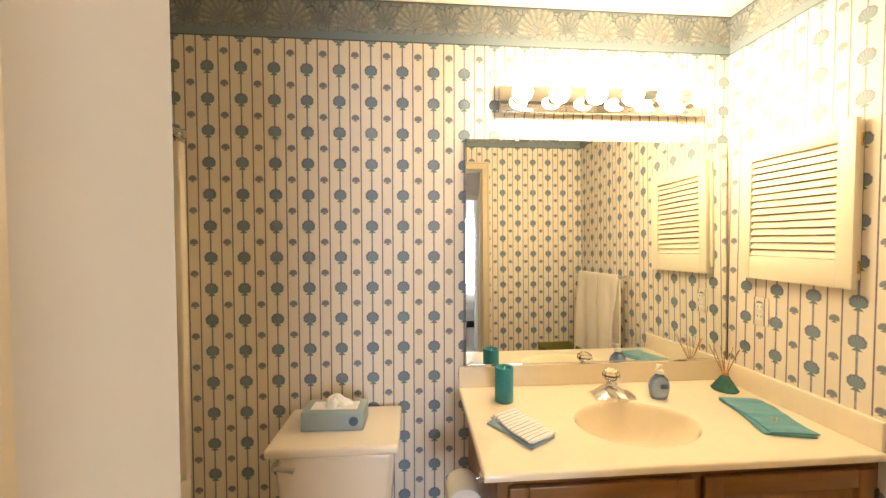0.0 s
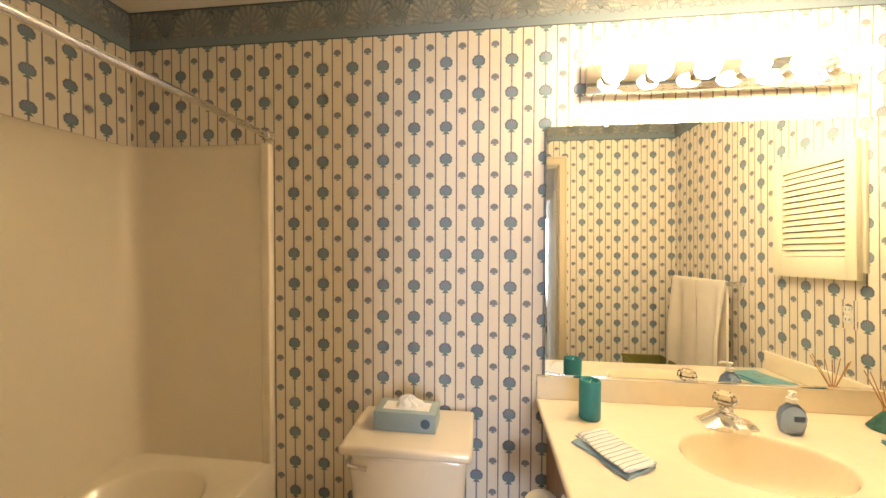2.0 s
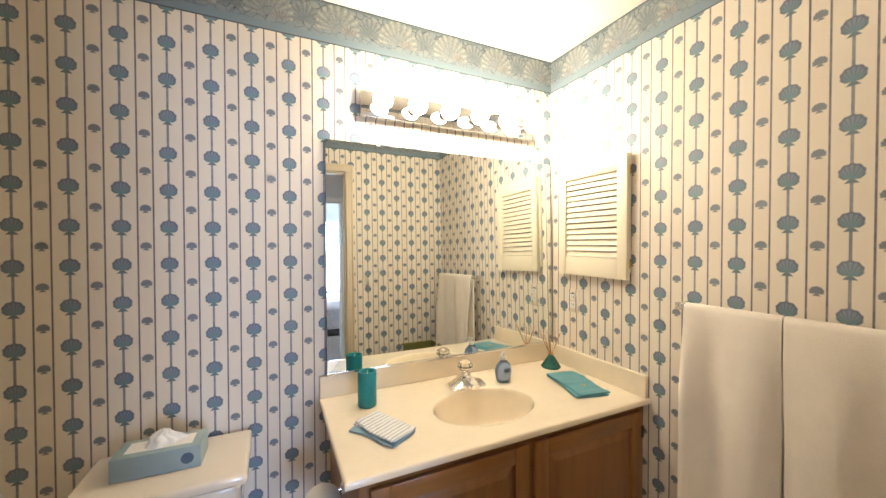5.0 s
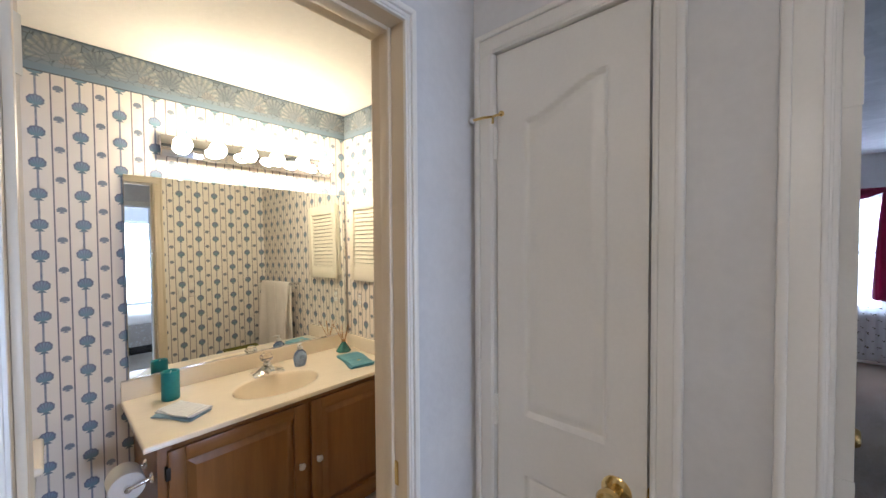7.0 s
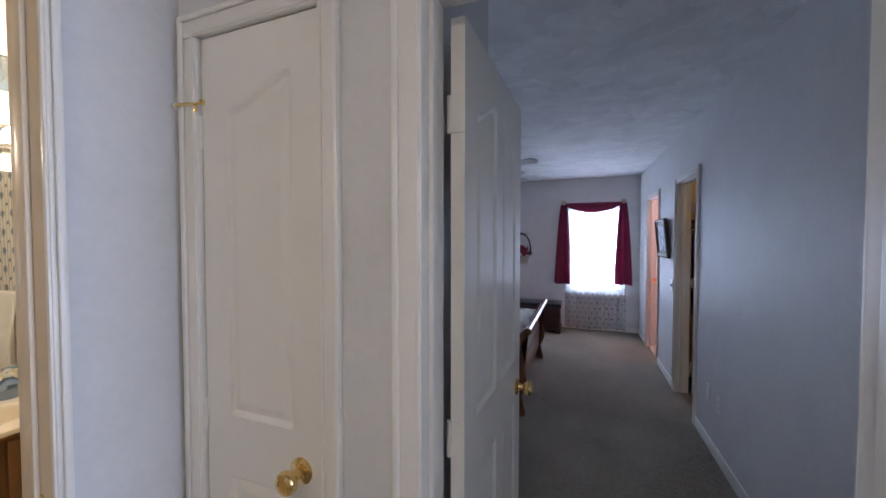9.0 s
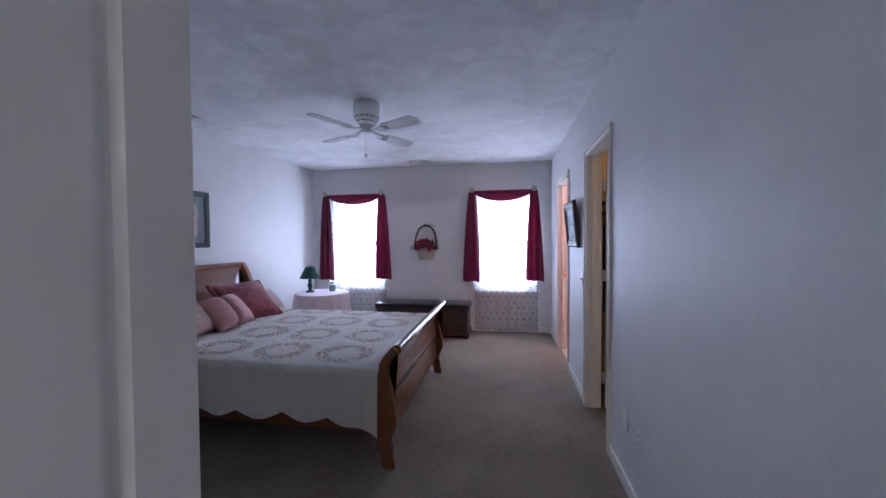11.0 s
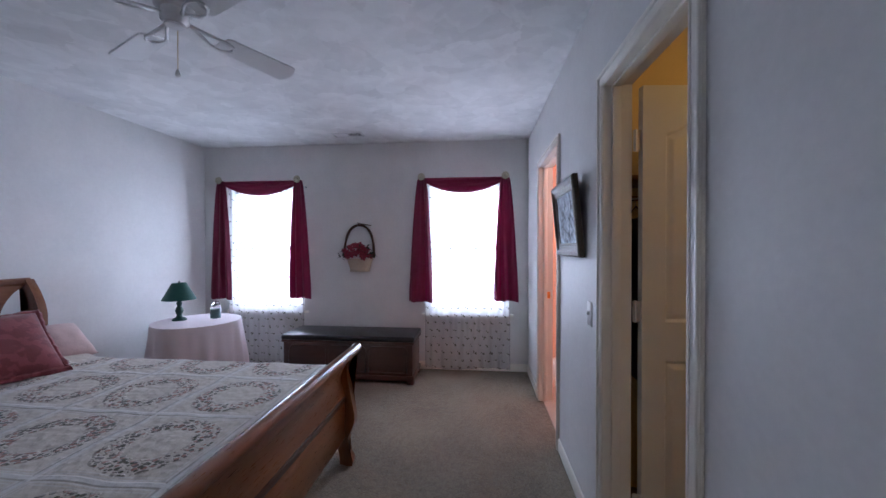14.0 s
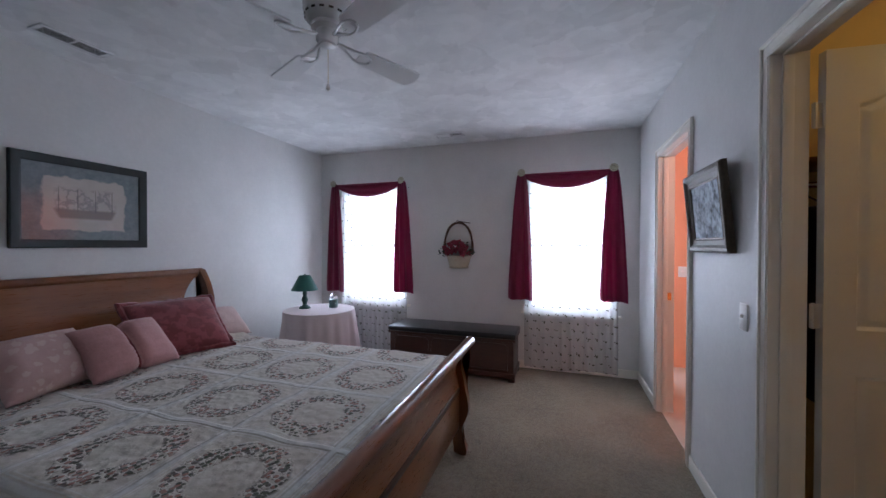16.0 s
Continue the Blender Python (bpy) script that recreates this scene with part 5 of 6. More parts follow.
def leg_profile(side, y0, zt, lean, roll):
    """The end bracket of a sleigh board: a scrolled S that ends in a small foot."""
    ctr = [(y0 + side * 0.015, 0.0), (y0 + side * 0.020, 0.03), (y0 + side * 0.0, 0.09), (y0 - side * 0.005, 0.18), (y0 + side * 0.012, 0.30 * zt / 0.74), (y0 + side * 0.0, 0.45 * zt / 0.74), (y0 - side * 0.012, 0.58 * zt / 0.74)]
    n = 8
    ctr += [(y0 - side * 0.012 + side * (lean + 0.012) * (i / n) ** 2, 0.58 * zt / 0.74 + (zt - 0.58 * zt / 0.74) * i / n) for i in range(1, n + 1)]
    w = [0.075, 0.085, 0.055, 0.075, 0.125, 0.10, 0.066] + [0.064, 0.060, 0.056, 0.054, 0.052, 0.052, 0.054, 0.060]
    # smooth by subdividing
    out, ws = [], []
    for i in range(len(ctr) - 1):
        p0, p1, p2, p3 = (Vector(ctr[max(0, min(len(ctr) - 1, i + k))]) for k in (-1, 0, 1, 2))
        for s in range(4):
            t = s / 4
            q = 0.5 * ((2 * p1) + (p2 - p0) * t + (2 * p0 - 5 * p1 + 4 * p2 - p3) * t * t + (3 * p1 - p0 - 3 * p2 + p3) * t ** 3)
            out.append(tuple(q))
            tt = t * t * (3 - 2 * t)
            ws.append(w[i] * (1 - tt) + w[i + 1] * tt)
    out.append(ctr[-1])
    ws.append(w[-1])
    return thick(out, ws)


BX0, BX1 = 4.40, 6.03


def bed():
    t = thing("sleigh_bed", (5.2, -0.2, 0), "cherry sleigh bed with a curved headboard and footboard", "bed")
    # footboard
    fy, ft = -1.262, 0.735
    for nm, side, y0, zt, lean, x0, x1 in (("footboard", -1, fy, ft, 0.075, BX0, BX1), ("headboard", 1, 0.93, 1.12, 0.085, BX0, BX1 + 0.03)):
        pts = sleigh_profile(side, 0.43, zt - 0.012, y0, lean, 0.03)
        ring = thick(pts, 0.026)
        z0_, z1_ = (0.49, zt - 0.07) if side < 0 else (0.62, zt - 0.035)
        bow = 0.042 if side < 0 else 0.18

        def edge(z):
            k = (z - z0_) / (z1_ - z0_)
            return 0.048 + (bow * math.sin(math.pi * k) ** 0.7 if 0 < k < 1 else 0.0)
        bm = bmesh.new()
        ra = [bm.verts.new((x0 + edge(z), y, z)) for y, z in ring]
        rb = [bm.verts.new((x1 - edge(z), y, z)) for y, z in ring]
        for i in range(len(ring)):
            j = (i + 1) % len(ring)
            bm.faces.new((ra[i], ra[j], rb[j], rb[i]))
        half = len(ring) // 2
        for r in (ra, rb):
            for i in range(half - 1):
                bm.faces.new((r[i], r[i + 1], r[-2 - i], r[-1 - i]))
        b = part(nm, bm, "cherry", t, smooth=50)
        bm = boxes([(x0 + 0.05, y0 - 0.016, 0.17, x1 - 0.05, y0 + 0.016, 0.400)], 0.004)
        part("lower_panel", bm, "cherry", b)
        bm = boxes([(x0 + 0.05, y0 - 0.020, 0.397, x1 - 0.05, y0 + 0.020, 0.432)], 0.006, 2)
        part("moulding", bm, "mahogany", b, "dark carved moulding")
        yr = y0 + side * (lean + 0.004)
        bm = tube(bmesh.new(), [(x0 + 0.012, yr, zt - 0.012), (x1 - 0.012, yr, zt - 0.012)], 0.030, 24)
        part("top_roll", bm, "cherry", b, smooth=50)
        for xx in (x0, x1 - 0.05):
            bm = sweep(bmesh.new(), leg_profile(side, y0, zt - 0.01, lean, 0.03), xx, xx + 0.05)
            part("leg", bm, "cherry_upright", b, smooth=45)
    for xx in (BX0 + 0.03, BX1 - 0.055):
        part("side_rail", boxes([(xx, fy + 0.02, 0.20, xx + 0.025, 0.915, 0.36)], 0.004), "cherry", t)
    m = thing("mattress", (5.2, -0.2, 0.2), "mattress and box spring under the quilt", "mattress")
    part("box_spring", boxes([(BX0 + 0.06, fy + 0.05, 0.215, BX1 - 0.06, 0.90, 0.40)], 0.02, 3), "plain_sheet", m)
    part("pad", boxes([(BX0 + 0.055, fy + 0.05, 0.40, BX1 - 0.055, 0.90, 0.605)], 0.035, 3), "plain_sheet", m)


bed()


def bedspread():
    """A quilt laid over the mattress with a scalloped hem on both long sides, lying flat at the foot."""
    t = thing("bedspread", (5.2, -0.2, 0.62), "off-white quilted bedspread with embroidered flower wreaths and scalloped hem", "bedspread")
    x0, x1, y0, y1, top = BX0 - 0.015, BX1 - 0.015, -1.235, 0.88, 0.622
    bm = bmesh.new()
    nu, nv = 150, 130
    drop, over = 0.305, 0.045

    def f(u, v):
        y = y0 + (y1 - y0) * v
        sc = 0.045 * abs(math.sin(math.pi * (y - y0) / 0.31)) - 0.02
        near_foot = max(0.0, 1 - (y - y0) / 0.16)
        d = drop + sc + 0.11 * near_foot ** 2
        width = x1 - x0
        L = width + 2 * d
        s = u * L - d
        puff = 0.003 * math.sin(21 * y) * math.sin(17 * s) + 0.006 * noise.noise((s * 2.2, y * 2.2, 0.3)) + 0.004 * noise.noise((s * 9, y * 9, 1.7))
        r = 0.045
        foot = -0.03 * max(0.0, 1 - (y - y0) / 0.05) ** 2
        k = max(0.0, min(1.0, (y - 0.42) / 0.16))
        pil = 0.10 * k * k * (3 - 2 * k)

        def side(k, sgn, base):
            """k: the way along the cloth from where the edge begins to round."""
            if k < r * math.pi / 2:
                a = k / r
                return Vector((base - sgn * r + sgn * (r * math.sin(a) + 0.012 * a), y, top - r + r * math.cos(a) + pil * (1 - a / 1.571) + puff * (1 - a / 1.571)))
            g = (k - r * math.pi / 2) / d
            out = 0.019 + 0.022 * g + (0.012 * math.sin(9 * y + 2 * sgn) + 0.007 * math.sin(23 * y)) * g
            return Vector((base + sgn * out, y, top - r - g * d))
        if s < r:
            return side(r - s, -1, x0)
        if s > width - r:
            return side(s - width + r, 1, x1)
        return Vector((x0 + s, y, top + puff + foot + pil))
    rows = sheet(bm, f, nu, nv)
    part("quilt", bm, "bedspread", t, smooth=180)
    # the quilt's end, tucked down behind the footboard
    bm = bmesh.new()
    sheet(bm, lambda u, v: Vector((x0 + 0.012 + (x1 - x0 - 0.024) * u, y0 + 0.002 - 0.006 * math.sin(math.pi * v) - 0.003 * math.sin(40 * u), 0.30 + 0.305 * v)), 80, 8)
    part("tucked_end", bm, "plain_sheet", t, smooth=180)
    # a plainer cover turned over the pillows at the head
    bm = bmesh.new()

    def g(u, v):
        ya = 0.33 + 0.26 * u
        y = ya + (0.90 - ya) * v
        s = u * 2 - 1
        w = (x1 - x0) / 2
        x = (x0 + x1) / 2 + s * (w + 0.075)
        hump = 0.15 * math.sin(math.pi * min(1, max(0, v)) ** 0.8) ** 0.7 * (1 - 0.9 * abs(s) ** 6)
        z = top + 0.012 + hump + 0.010 * noise.noise((x * 4, y * 4, 2.0))
        if abs(s) > 0.93:
            z -= (abs(s) - 0.93) / 0.07 * 0.38
            x += 0.01 * math.sin(20 * y)
        return Vector((x, y, z))
    sheet(bm, g, 90, 30)
    part("pillow_cover", bm, "sham_cloth", t, "taupe flowered cover over the pillows", smooth=180)


bedspread()


def cushion(name, c, w, h, d, yaw, lean, mat, label, trim=None, ruffle=0.0, pinch=False):
    """A stuffed cushion leaning on the headboard: w wide, h high, d thick; its base at c."""
    t = thing(name, c, label, "pillow", "pillows on the bed")
    m = Matrix.Translation(c) @ pose(0, 0, 0, 0, 0, yaw) @ pose(0, 0, 0, lean, 0, 0)
    bm = bmesh.new()

    def f(u, v, s):
        a, b = u * 2 - 1, v * 2 - 1
        k = max(0.0, (1 - abs(a) ** 3.0) * (1 - abs(b) ** 3.0)) ** 0.55
        cor = 1 - 0.07 * (1 - abs(a) ** 2) * abs(b) ** 6
        cor2 = 1 - 0.07 * (1 - abs(b) ** 2) * abs(a) ** 6
        pin = 1.0
        if pinch:
            pin = 1 - 0.55 * math.exp(-(a / 0.10) ** 2)
        wr = 0.006 * noise.noise((a * 3 + w, b * 3 + h, s)) * k + (0.004 * math.sin(40 * b + 3 * a) * k if pinch else 0)
        return m @ Vector((a * w / 2 * cor2, s * (d / 2 * k * pin + wr), h / 2 + b * h / 2 * cor * (1 - 0.12 * (1 - pin) / 0.55 if pinch else 1)))
    for s in (-1, 1):
        sheet(bm, lambda u, v: f(u, v, s), 28, 28)
    bmesh.ops.remove_doubles(bm, verts=bm.verts, dist=1e-4)
    part("cover", bm, mat, t, smooth=180)
    if trim:
        pts = []
        for i in range(80):
            q = i / 80 * 4
            e, r = int(q), q - int(q)
            a, b = [(-1 + 2 * r, -1), (1, -1 + 2 * r), (1 - 2 * r, 1), (-1, 1 - 2 * r)][e]
            pts.append(f((a + 1) / 2, (b + 1) / 2, 1))
        rnd = random.Random(7)
        part("fringe", tube(bmesh.new(), pts, [0.014 + 0.010 * rnd.random() for _ in pts], 7, True), trim, t, smooth=0)
    if pinch:
        pts = [m @ Vector((0.0, 0.0, 0.0)) + (m.to_3x3() @ Vector((0, -(d / 2 * 0.45 + 0.004) * math.sqrt(max(0, 1 - (k / 6) ** 2)), h / 2 + k / 6 * h / 2 * 0.86))) for k in range(-6, 7)]
        part("tie", tube(bmesh.new(), pts, 0.008, 8), "damask_red", t)
    return t


PZ = 0.632
cushion("pillow", (5.84, 0.50, PZ), 0.40, 0.31, 0.15, -10, -52, "pale_pink", "pale pink cushion leaning on the headboard pillows")
cushion("pillow", (4.86, 0.40, PZ), 0.43, 0.33, 0.17, 12, -42, "pale_print", "pale pink patterned cushion beside the rose cushion")
cushion("pillow", (5.48, 0.39, PZ), 0.54, 0.45, 0.16, -14, -46, "damask_red", "dark red damask cushion with a fringe", "damask_red")
cushion("pillow", (5.16, 0.33, PZ), 0.46, 0.34, 0.17, 4, -44, "rose_cloth", "rose pink cushion gathered at the middle by a dark tie", None, 0, True)


def nightstand():
    x0, x1, y0, y1, h = 3.72, 4.275, 0.60, 1.075, 0.965
    t = thing("chest_of_drawers", ((x0 + x1) / 2, 0.84, 0), "near-black wooden chest with a thick overhanging top", "chest")
    part("body", boxes([(x0 + 0.02, y0 + 0.02, 0.0, x1 - 0.02, y1, h - 0.05)], 0.004), "black_wood", t)
    part("top", boxes([(x0, y0 - 0.005, h - 0.05, x1, y1 + 0.005, h - 0.022), (x0 - 0.015, y0 - 0.02, h - 0.022, x1 + 0.015, y1 + 0.01, h)], 0.010, 3), "black_wood", t)
    for i in range(3):
        z = 0.10 + i * 0.27
        d = part("drawer", boxes([(x0 + 0.05, y0 + 0.005, z, x1 - 0.05, y0 + 0.024, z + 0.25)], 0.006), "black_wood", t)
        for kx in (x0 + 0.17, x1 - 0.17):
            part("knob", lathe(bmesh.new(), [(0.006, 0), (0.006, 0.01), (0.014, 0.018), (0.010, 0.026), (0.003, 0.028)], kx, y0 + 0.006, z + 0.125, 16, pose(0, 0, 0, 90, 0, 0)), "brass", d)


nightstand()


def cedar_chest():
    x0, x1, y0, y1, h = 7.28, 7.715, -1.475, -0.115, 0.468
    t = thing("blanket_chest", (7.5, -0.84, 0), "mahogany blanket chest with a padded black top", "chest")
    part("body", boxes([(x0 + 0.02, y0 + 0.02, 0.055, x1 - 0.005, y1 - 0.02, h - 0.075)], 0.004), "mahogany", t)
    part("plinth", boxes([(x0 + 0.005, y0 + 0.005, 0.035, x1, y1 - 0.005, 0.085)], 0.006), "mahogany", t)
    for yy in (y0 + 0.005, y1 - 0.075):
        for xx in (x0 + 0.005, x1 - 0.075):
            part("foot", boxes([(xx, yy, 0, xx + 0.07, yy + 0.07, 0.036)], 0.008), "mahogany", t)
    part("lid", boxes([(x0 + 0.005, y0 + 0.003, h - 0.078, x1, y1 - 0.003, h - 0.05)], 0.006), "mahogany", t)
    bm = boxes([(x0, y0, h - 0.052, x1, y1, h)], 0.016, 4)
    part("cushion", bm, "black_vinyl", t, "padded black vinyl cushion")
    n = 3
    for i in range(n):
        a = y0 + 0.06 + i * (y1 - y0 - 0.12) / n + 0.015
        b = y0 + 0.06 + (i + 1) * (y1 - y0 - 0.12) / n - 0.015
        za, zb = 0.11, h - 0.105
        bm = bmesh.new()
        ring = [(x0 + 0.017, a, za), (x0 + 0.017, b, za), (x0 + 0.017, b, zb - 0.03), (x0 + 0.017, b - 0.03, zb), (x0 + 0.017, a + 0.03, zb), (x0 + 0.017, a, zb - 0.03)]
        tube(bm, ring, 0.008, 6, True)
        part("panel_moulding", bm, "mahogany", t)


cedar_chest()


def side_table():
    cx, cy, r, h = 6.98, 0.53, 0.352, 0.655
    t = thing("round_table", (cx, cy, 0), "round side table under a floor-length cloth", "table")
    part("tabletop", lathe(bmesh.new(), [(r - 0.01, 0), (r, 0.006), (r, 0.014), (r - 0.006, 0.018)], cx, cy, h - 0.022, 48), "oak", t)
    part("pedestal", lathe(bmesh.new(), [(0.20, 0), (0.20, 0.02), (0.05, 0.05), (0.04, 0.62), (0.09, h - 0.022)], cx, cy, 0, 24), "oak", t)
    c = thing("tablecloth", (cx, cy, h), "pale pink tablecloth in soft folds to the floor", "tablecloth")
    bm = bmesh.new()

    def f(u, v):
        a = 2 * math.pi * u
        if v < 0.3:
            rr = (r + 0.002) * max(0.002, v / 0.3)
            z = h + 0.004
        else:
            k = (v - 0.3) / 0.7
            fold = (0.022 * math.sin(13 * a) + 0.014 * math.sin(22 * a + 1)) * min(1, 1.6 * k)
            rr = r + 0.008 + 0.05 * k + fold
            z = h + 0.003 - (h - 0.012) * k - 0.004 * (1 if k > 0 else 0)
            if k < 0.04:
                rr = r + 0.004
        return Vector((cx + rr * math.cos(a), cy + rr * math.sin(a), z))
    sheet(bm, f, 160, 30, wrap=True)
    part("cloth", bm, "table_linen", c, smooth=70)
    lx, ly, z0 = 6.965, 0.705, h + 0.005
    L = thing("table_lamp", (lx, ly, z0), "dark green turned table lamp with a green cone shade", "table lamp")
    part("base", lathe(bmesh.new(), [(0.058, 0), (0.060, 0.008), (0.050, 0.020), (0.030, 0.030), (0.020, 0.045), (0.026, 0.065), (0.034, 0.090), (0.026, 0.115), (0.017, 0.135), (0.022, 0.15), (0.024, 0.165), (0.014, 0.18), (0.012, 0.215), (0.008, 0.22), (0.008, 0.30)], lx, ly, z0, 28), "lamp_green", L)
    bm = bmesh.new()
    sheet(bm, lambda u, v: Vector((lx + (0.138 - 0.08 * v) * math.cos(2 * math.pi * u), ly + (0.138 - 0.08 * v) * math.sin(2 * math.pi * u), z0 + 0.195 + 0.155 * v)), 48, 4, wrap=True)
    solid(bm, 0.003)
    part("shade", bm, "shade_green", L, "green fabric cone shade", 50)
    part("finial", lathe(bmesh.new(), [(0.004, 0.29), (0.008, 0.345), (0.009, 0.355), (0.005, 0.368)], lx, ly, z0, 14), "lamp_green", L)
    bm = bmesh.new()
    for k in range(3):
        a = 2 * math.pi * k / 3
        tube(bm, [(lx, ly, z0 + 0.30), (lx + 0.068 * math.cos(a), ly + 0.068 * math.sin(a), z0 + 0.333)], 0.002, 6)
    part("harp", bm, "brass", L)
    jx, jy = 7.095, 0.44
    j = thing("jar_candle", (jx, jy, z0), "glass jar with a pale green candle and lid", "candle jar")
    part("wax", lathe(bmesh.new(), [(0.038, 0.004), (0.038, 0.088)], jx, jy, z0, 24), "jar_wax", j)
    part("jar", lathe(bmesh.new(), [(0.040, 0), (0.046, 0.004), (0.046, 0.100), (0.036, 0.118), (0.036, 0.126)], jx, jy, z0, 28), "clear_glass", j)
    part("lid", lathe(bmesh.new(), [(0.040, 0.126), (0.040, 0.136), (0.022, 0.142), (0.028, 0.158), (0.004, 0.164)], jx, jy, z0, 24), "clear_glass", j)


side_table()


# ---------- windows and curtains ----------
def window(name, y0, y1):
    t = structure(name, boxes([(RE + 0.03, y0, WZ0, RE + T, y0 + 0.03, WZ1), (RE + 0.03, y1 - 0.03, WZ0, RE + T, y1, WZ1), (RE + 0.03, y0 + 0.03, WZ1 - 0.03, RE + T, y1 - 0.03, WZ1), (RE + 0.03, y0 + 0.03, WZ0, RE + T, y1 - 0.03, WZ0 + 0.03)], 0.003), "vinyl_white", "white vinyl double-hung window, bright with daylight", "window")
    mid = (WZ0 + WZ1) / 2
    for za, zb, dx in ((WZ0 + 0.03, mid + 0.018, 0.045), (mid - 0.018, WZ1 - 0.03, 0.075)):
        a, b, x = y0 + 0.03, y1 - 0.03, RE + dx
        s = part("sash", boxes([(x, a, za, x + 0.026, a + 0.036, zb), (x, b - 0.036, za, x + 0.026, b, zb), (x, a + 0.036, za, x + 0.026, b - 0.036, za + 0.036), (x, a + 0.036, zb - 0.036, x + 0.026, b - 0.036, zb)], 0.003), "vinyl_white", t)
        p = part("pane", boxes([(x + 0.010, a + 0.034, za + 0.034, x + 0.016, b - 0.034, zb - 0.034)]), "clear_glass", s)
        p.visible_shadow = False
    structure("window_sill", boxes([(RE - 0.035, y0 - 0.05, WZ0 - 0.022, RE + 0.03, y1 + 0.05, WZ0)], 0.005), "trim_paint", "white painted window sill", "window sill")


window("window_1", *WL)
window("window_2", *WR)
tagged(mesh_ob("backdrop", boxes([(8.9, -4.2, -1.0, 8.91, 3.0, 4.0)]), "sky_glow"), "plain white overcast daylight outside the windows", "sky", kind="structure")
tagged(mesh_ob("backdrop_guest", boxes([(1.0, -6.6, -1.0, 4.4, -6.59, 4.0)]), "sky_glow"), "plain white overcast daylight outside the guest window", "sky", kind="structure")


def sheer_material():
    m, n = fresh("sheer")
    nt = n.nt
    x, y, z = n.split(n.world())
    p = n.world()
    # rows of small sprigs, each set off by half a step
    row = n.math("DIVIDE", z, 0.080)
    odd = n.math("MODULO", n.math("FLOOR", row), 2.0)
    cu = n.math("SUBTRACT", n.math("FRACT", n.math("ADD", n.math("DIVIDE", y, 0.088), n.math("MULTIPLY", odd, 0.5))), 0.5)
    cv = n.math("SUBTRACT", n.math("FRACT", row), 0.5)
    w = n.noise(p, 13, 2)
    du = n.math("ADD", cu, n.math("MULTIPLY_ADD", w, 0.9, -0.45))
    dv = n.math("ADD", cv, n.math("MULTIPLY_ADD", n.noise(p, 17, 2), 0.9, -0.45))
    d1 = n.math("SQRT", n.math("ADD", n.math("MULTIPLY", du, du), n.math("MULTIPLY", dv, dv)))
    dot = n.less(d1, 0.115, 0.03)
    e = n.math("SQRT", n.math("ADD", n.math("MULTIPLY", n.math("SUBTRACT", du, 0.20), n.math("SUBTRACT", du, 0.20)), n.math("MULTIPLY", n.math("SUBTRACT", dv, 0.14), n.math("SUBTRACT", dv, 0.14))))
    dot = n.math("MAXIMUM", dot, n.less(e, 0.07, 0.03))
    col = n.mix(dot, (0.80, 0.80, 0.79), (0.10, 0.095, 0.07))
    n.set(Base_Color=col, Roughness=0.9)
    tr = nt.nodes.new("ShaderNodeBsdfTranslucent")
    n.put(tr.inputs[0], col)
    clear = nt.nodes.new("ShaderNodeBsdfTransparent")
    a = nt.nodes.new("ShaderNodeMixShader")
    a.inputs[0].default_value = 0.5
    nt.links.new(n.bsdf.outputs[0], a.inputs[1])
    nt.links.new(tr.outputs[0], a.inputs[2])
    b = nt.nodes.new("ShaderNodeMixShader")
    n.put(b.inputs[0], n.math("MULTIPLY_ADD", dot, -0.40, 0.50))
    nt.links.new(a.outputs[0], b.inputs[1])
    nt.links.new(clear.outputs[0], b.inputs[2])
    nt.links.new(b.outputs[0], nt.nodes["Material Output"].inputs[0])


sheer_material()


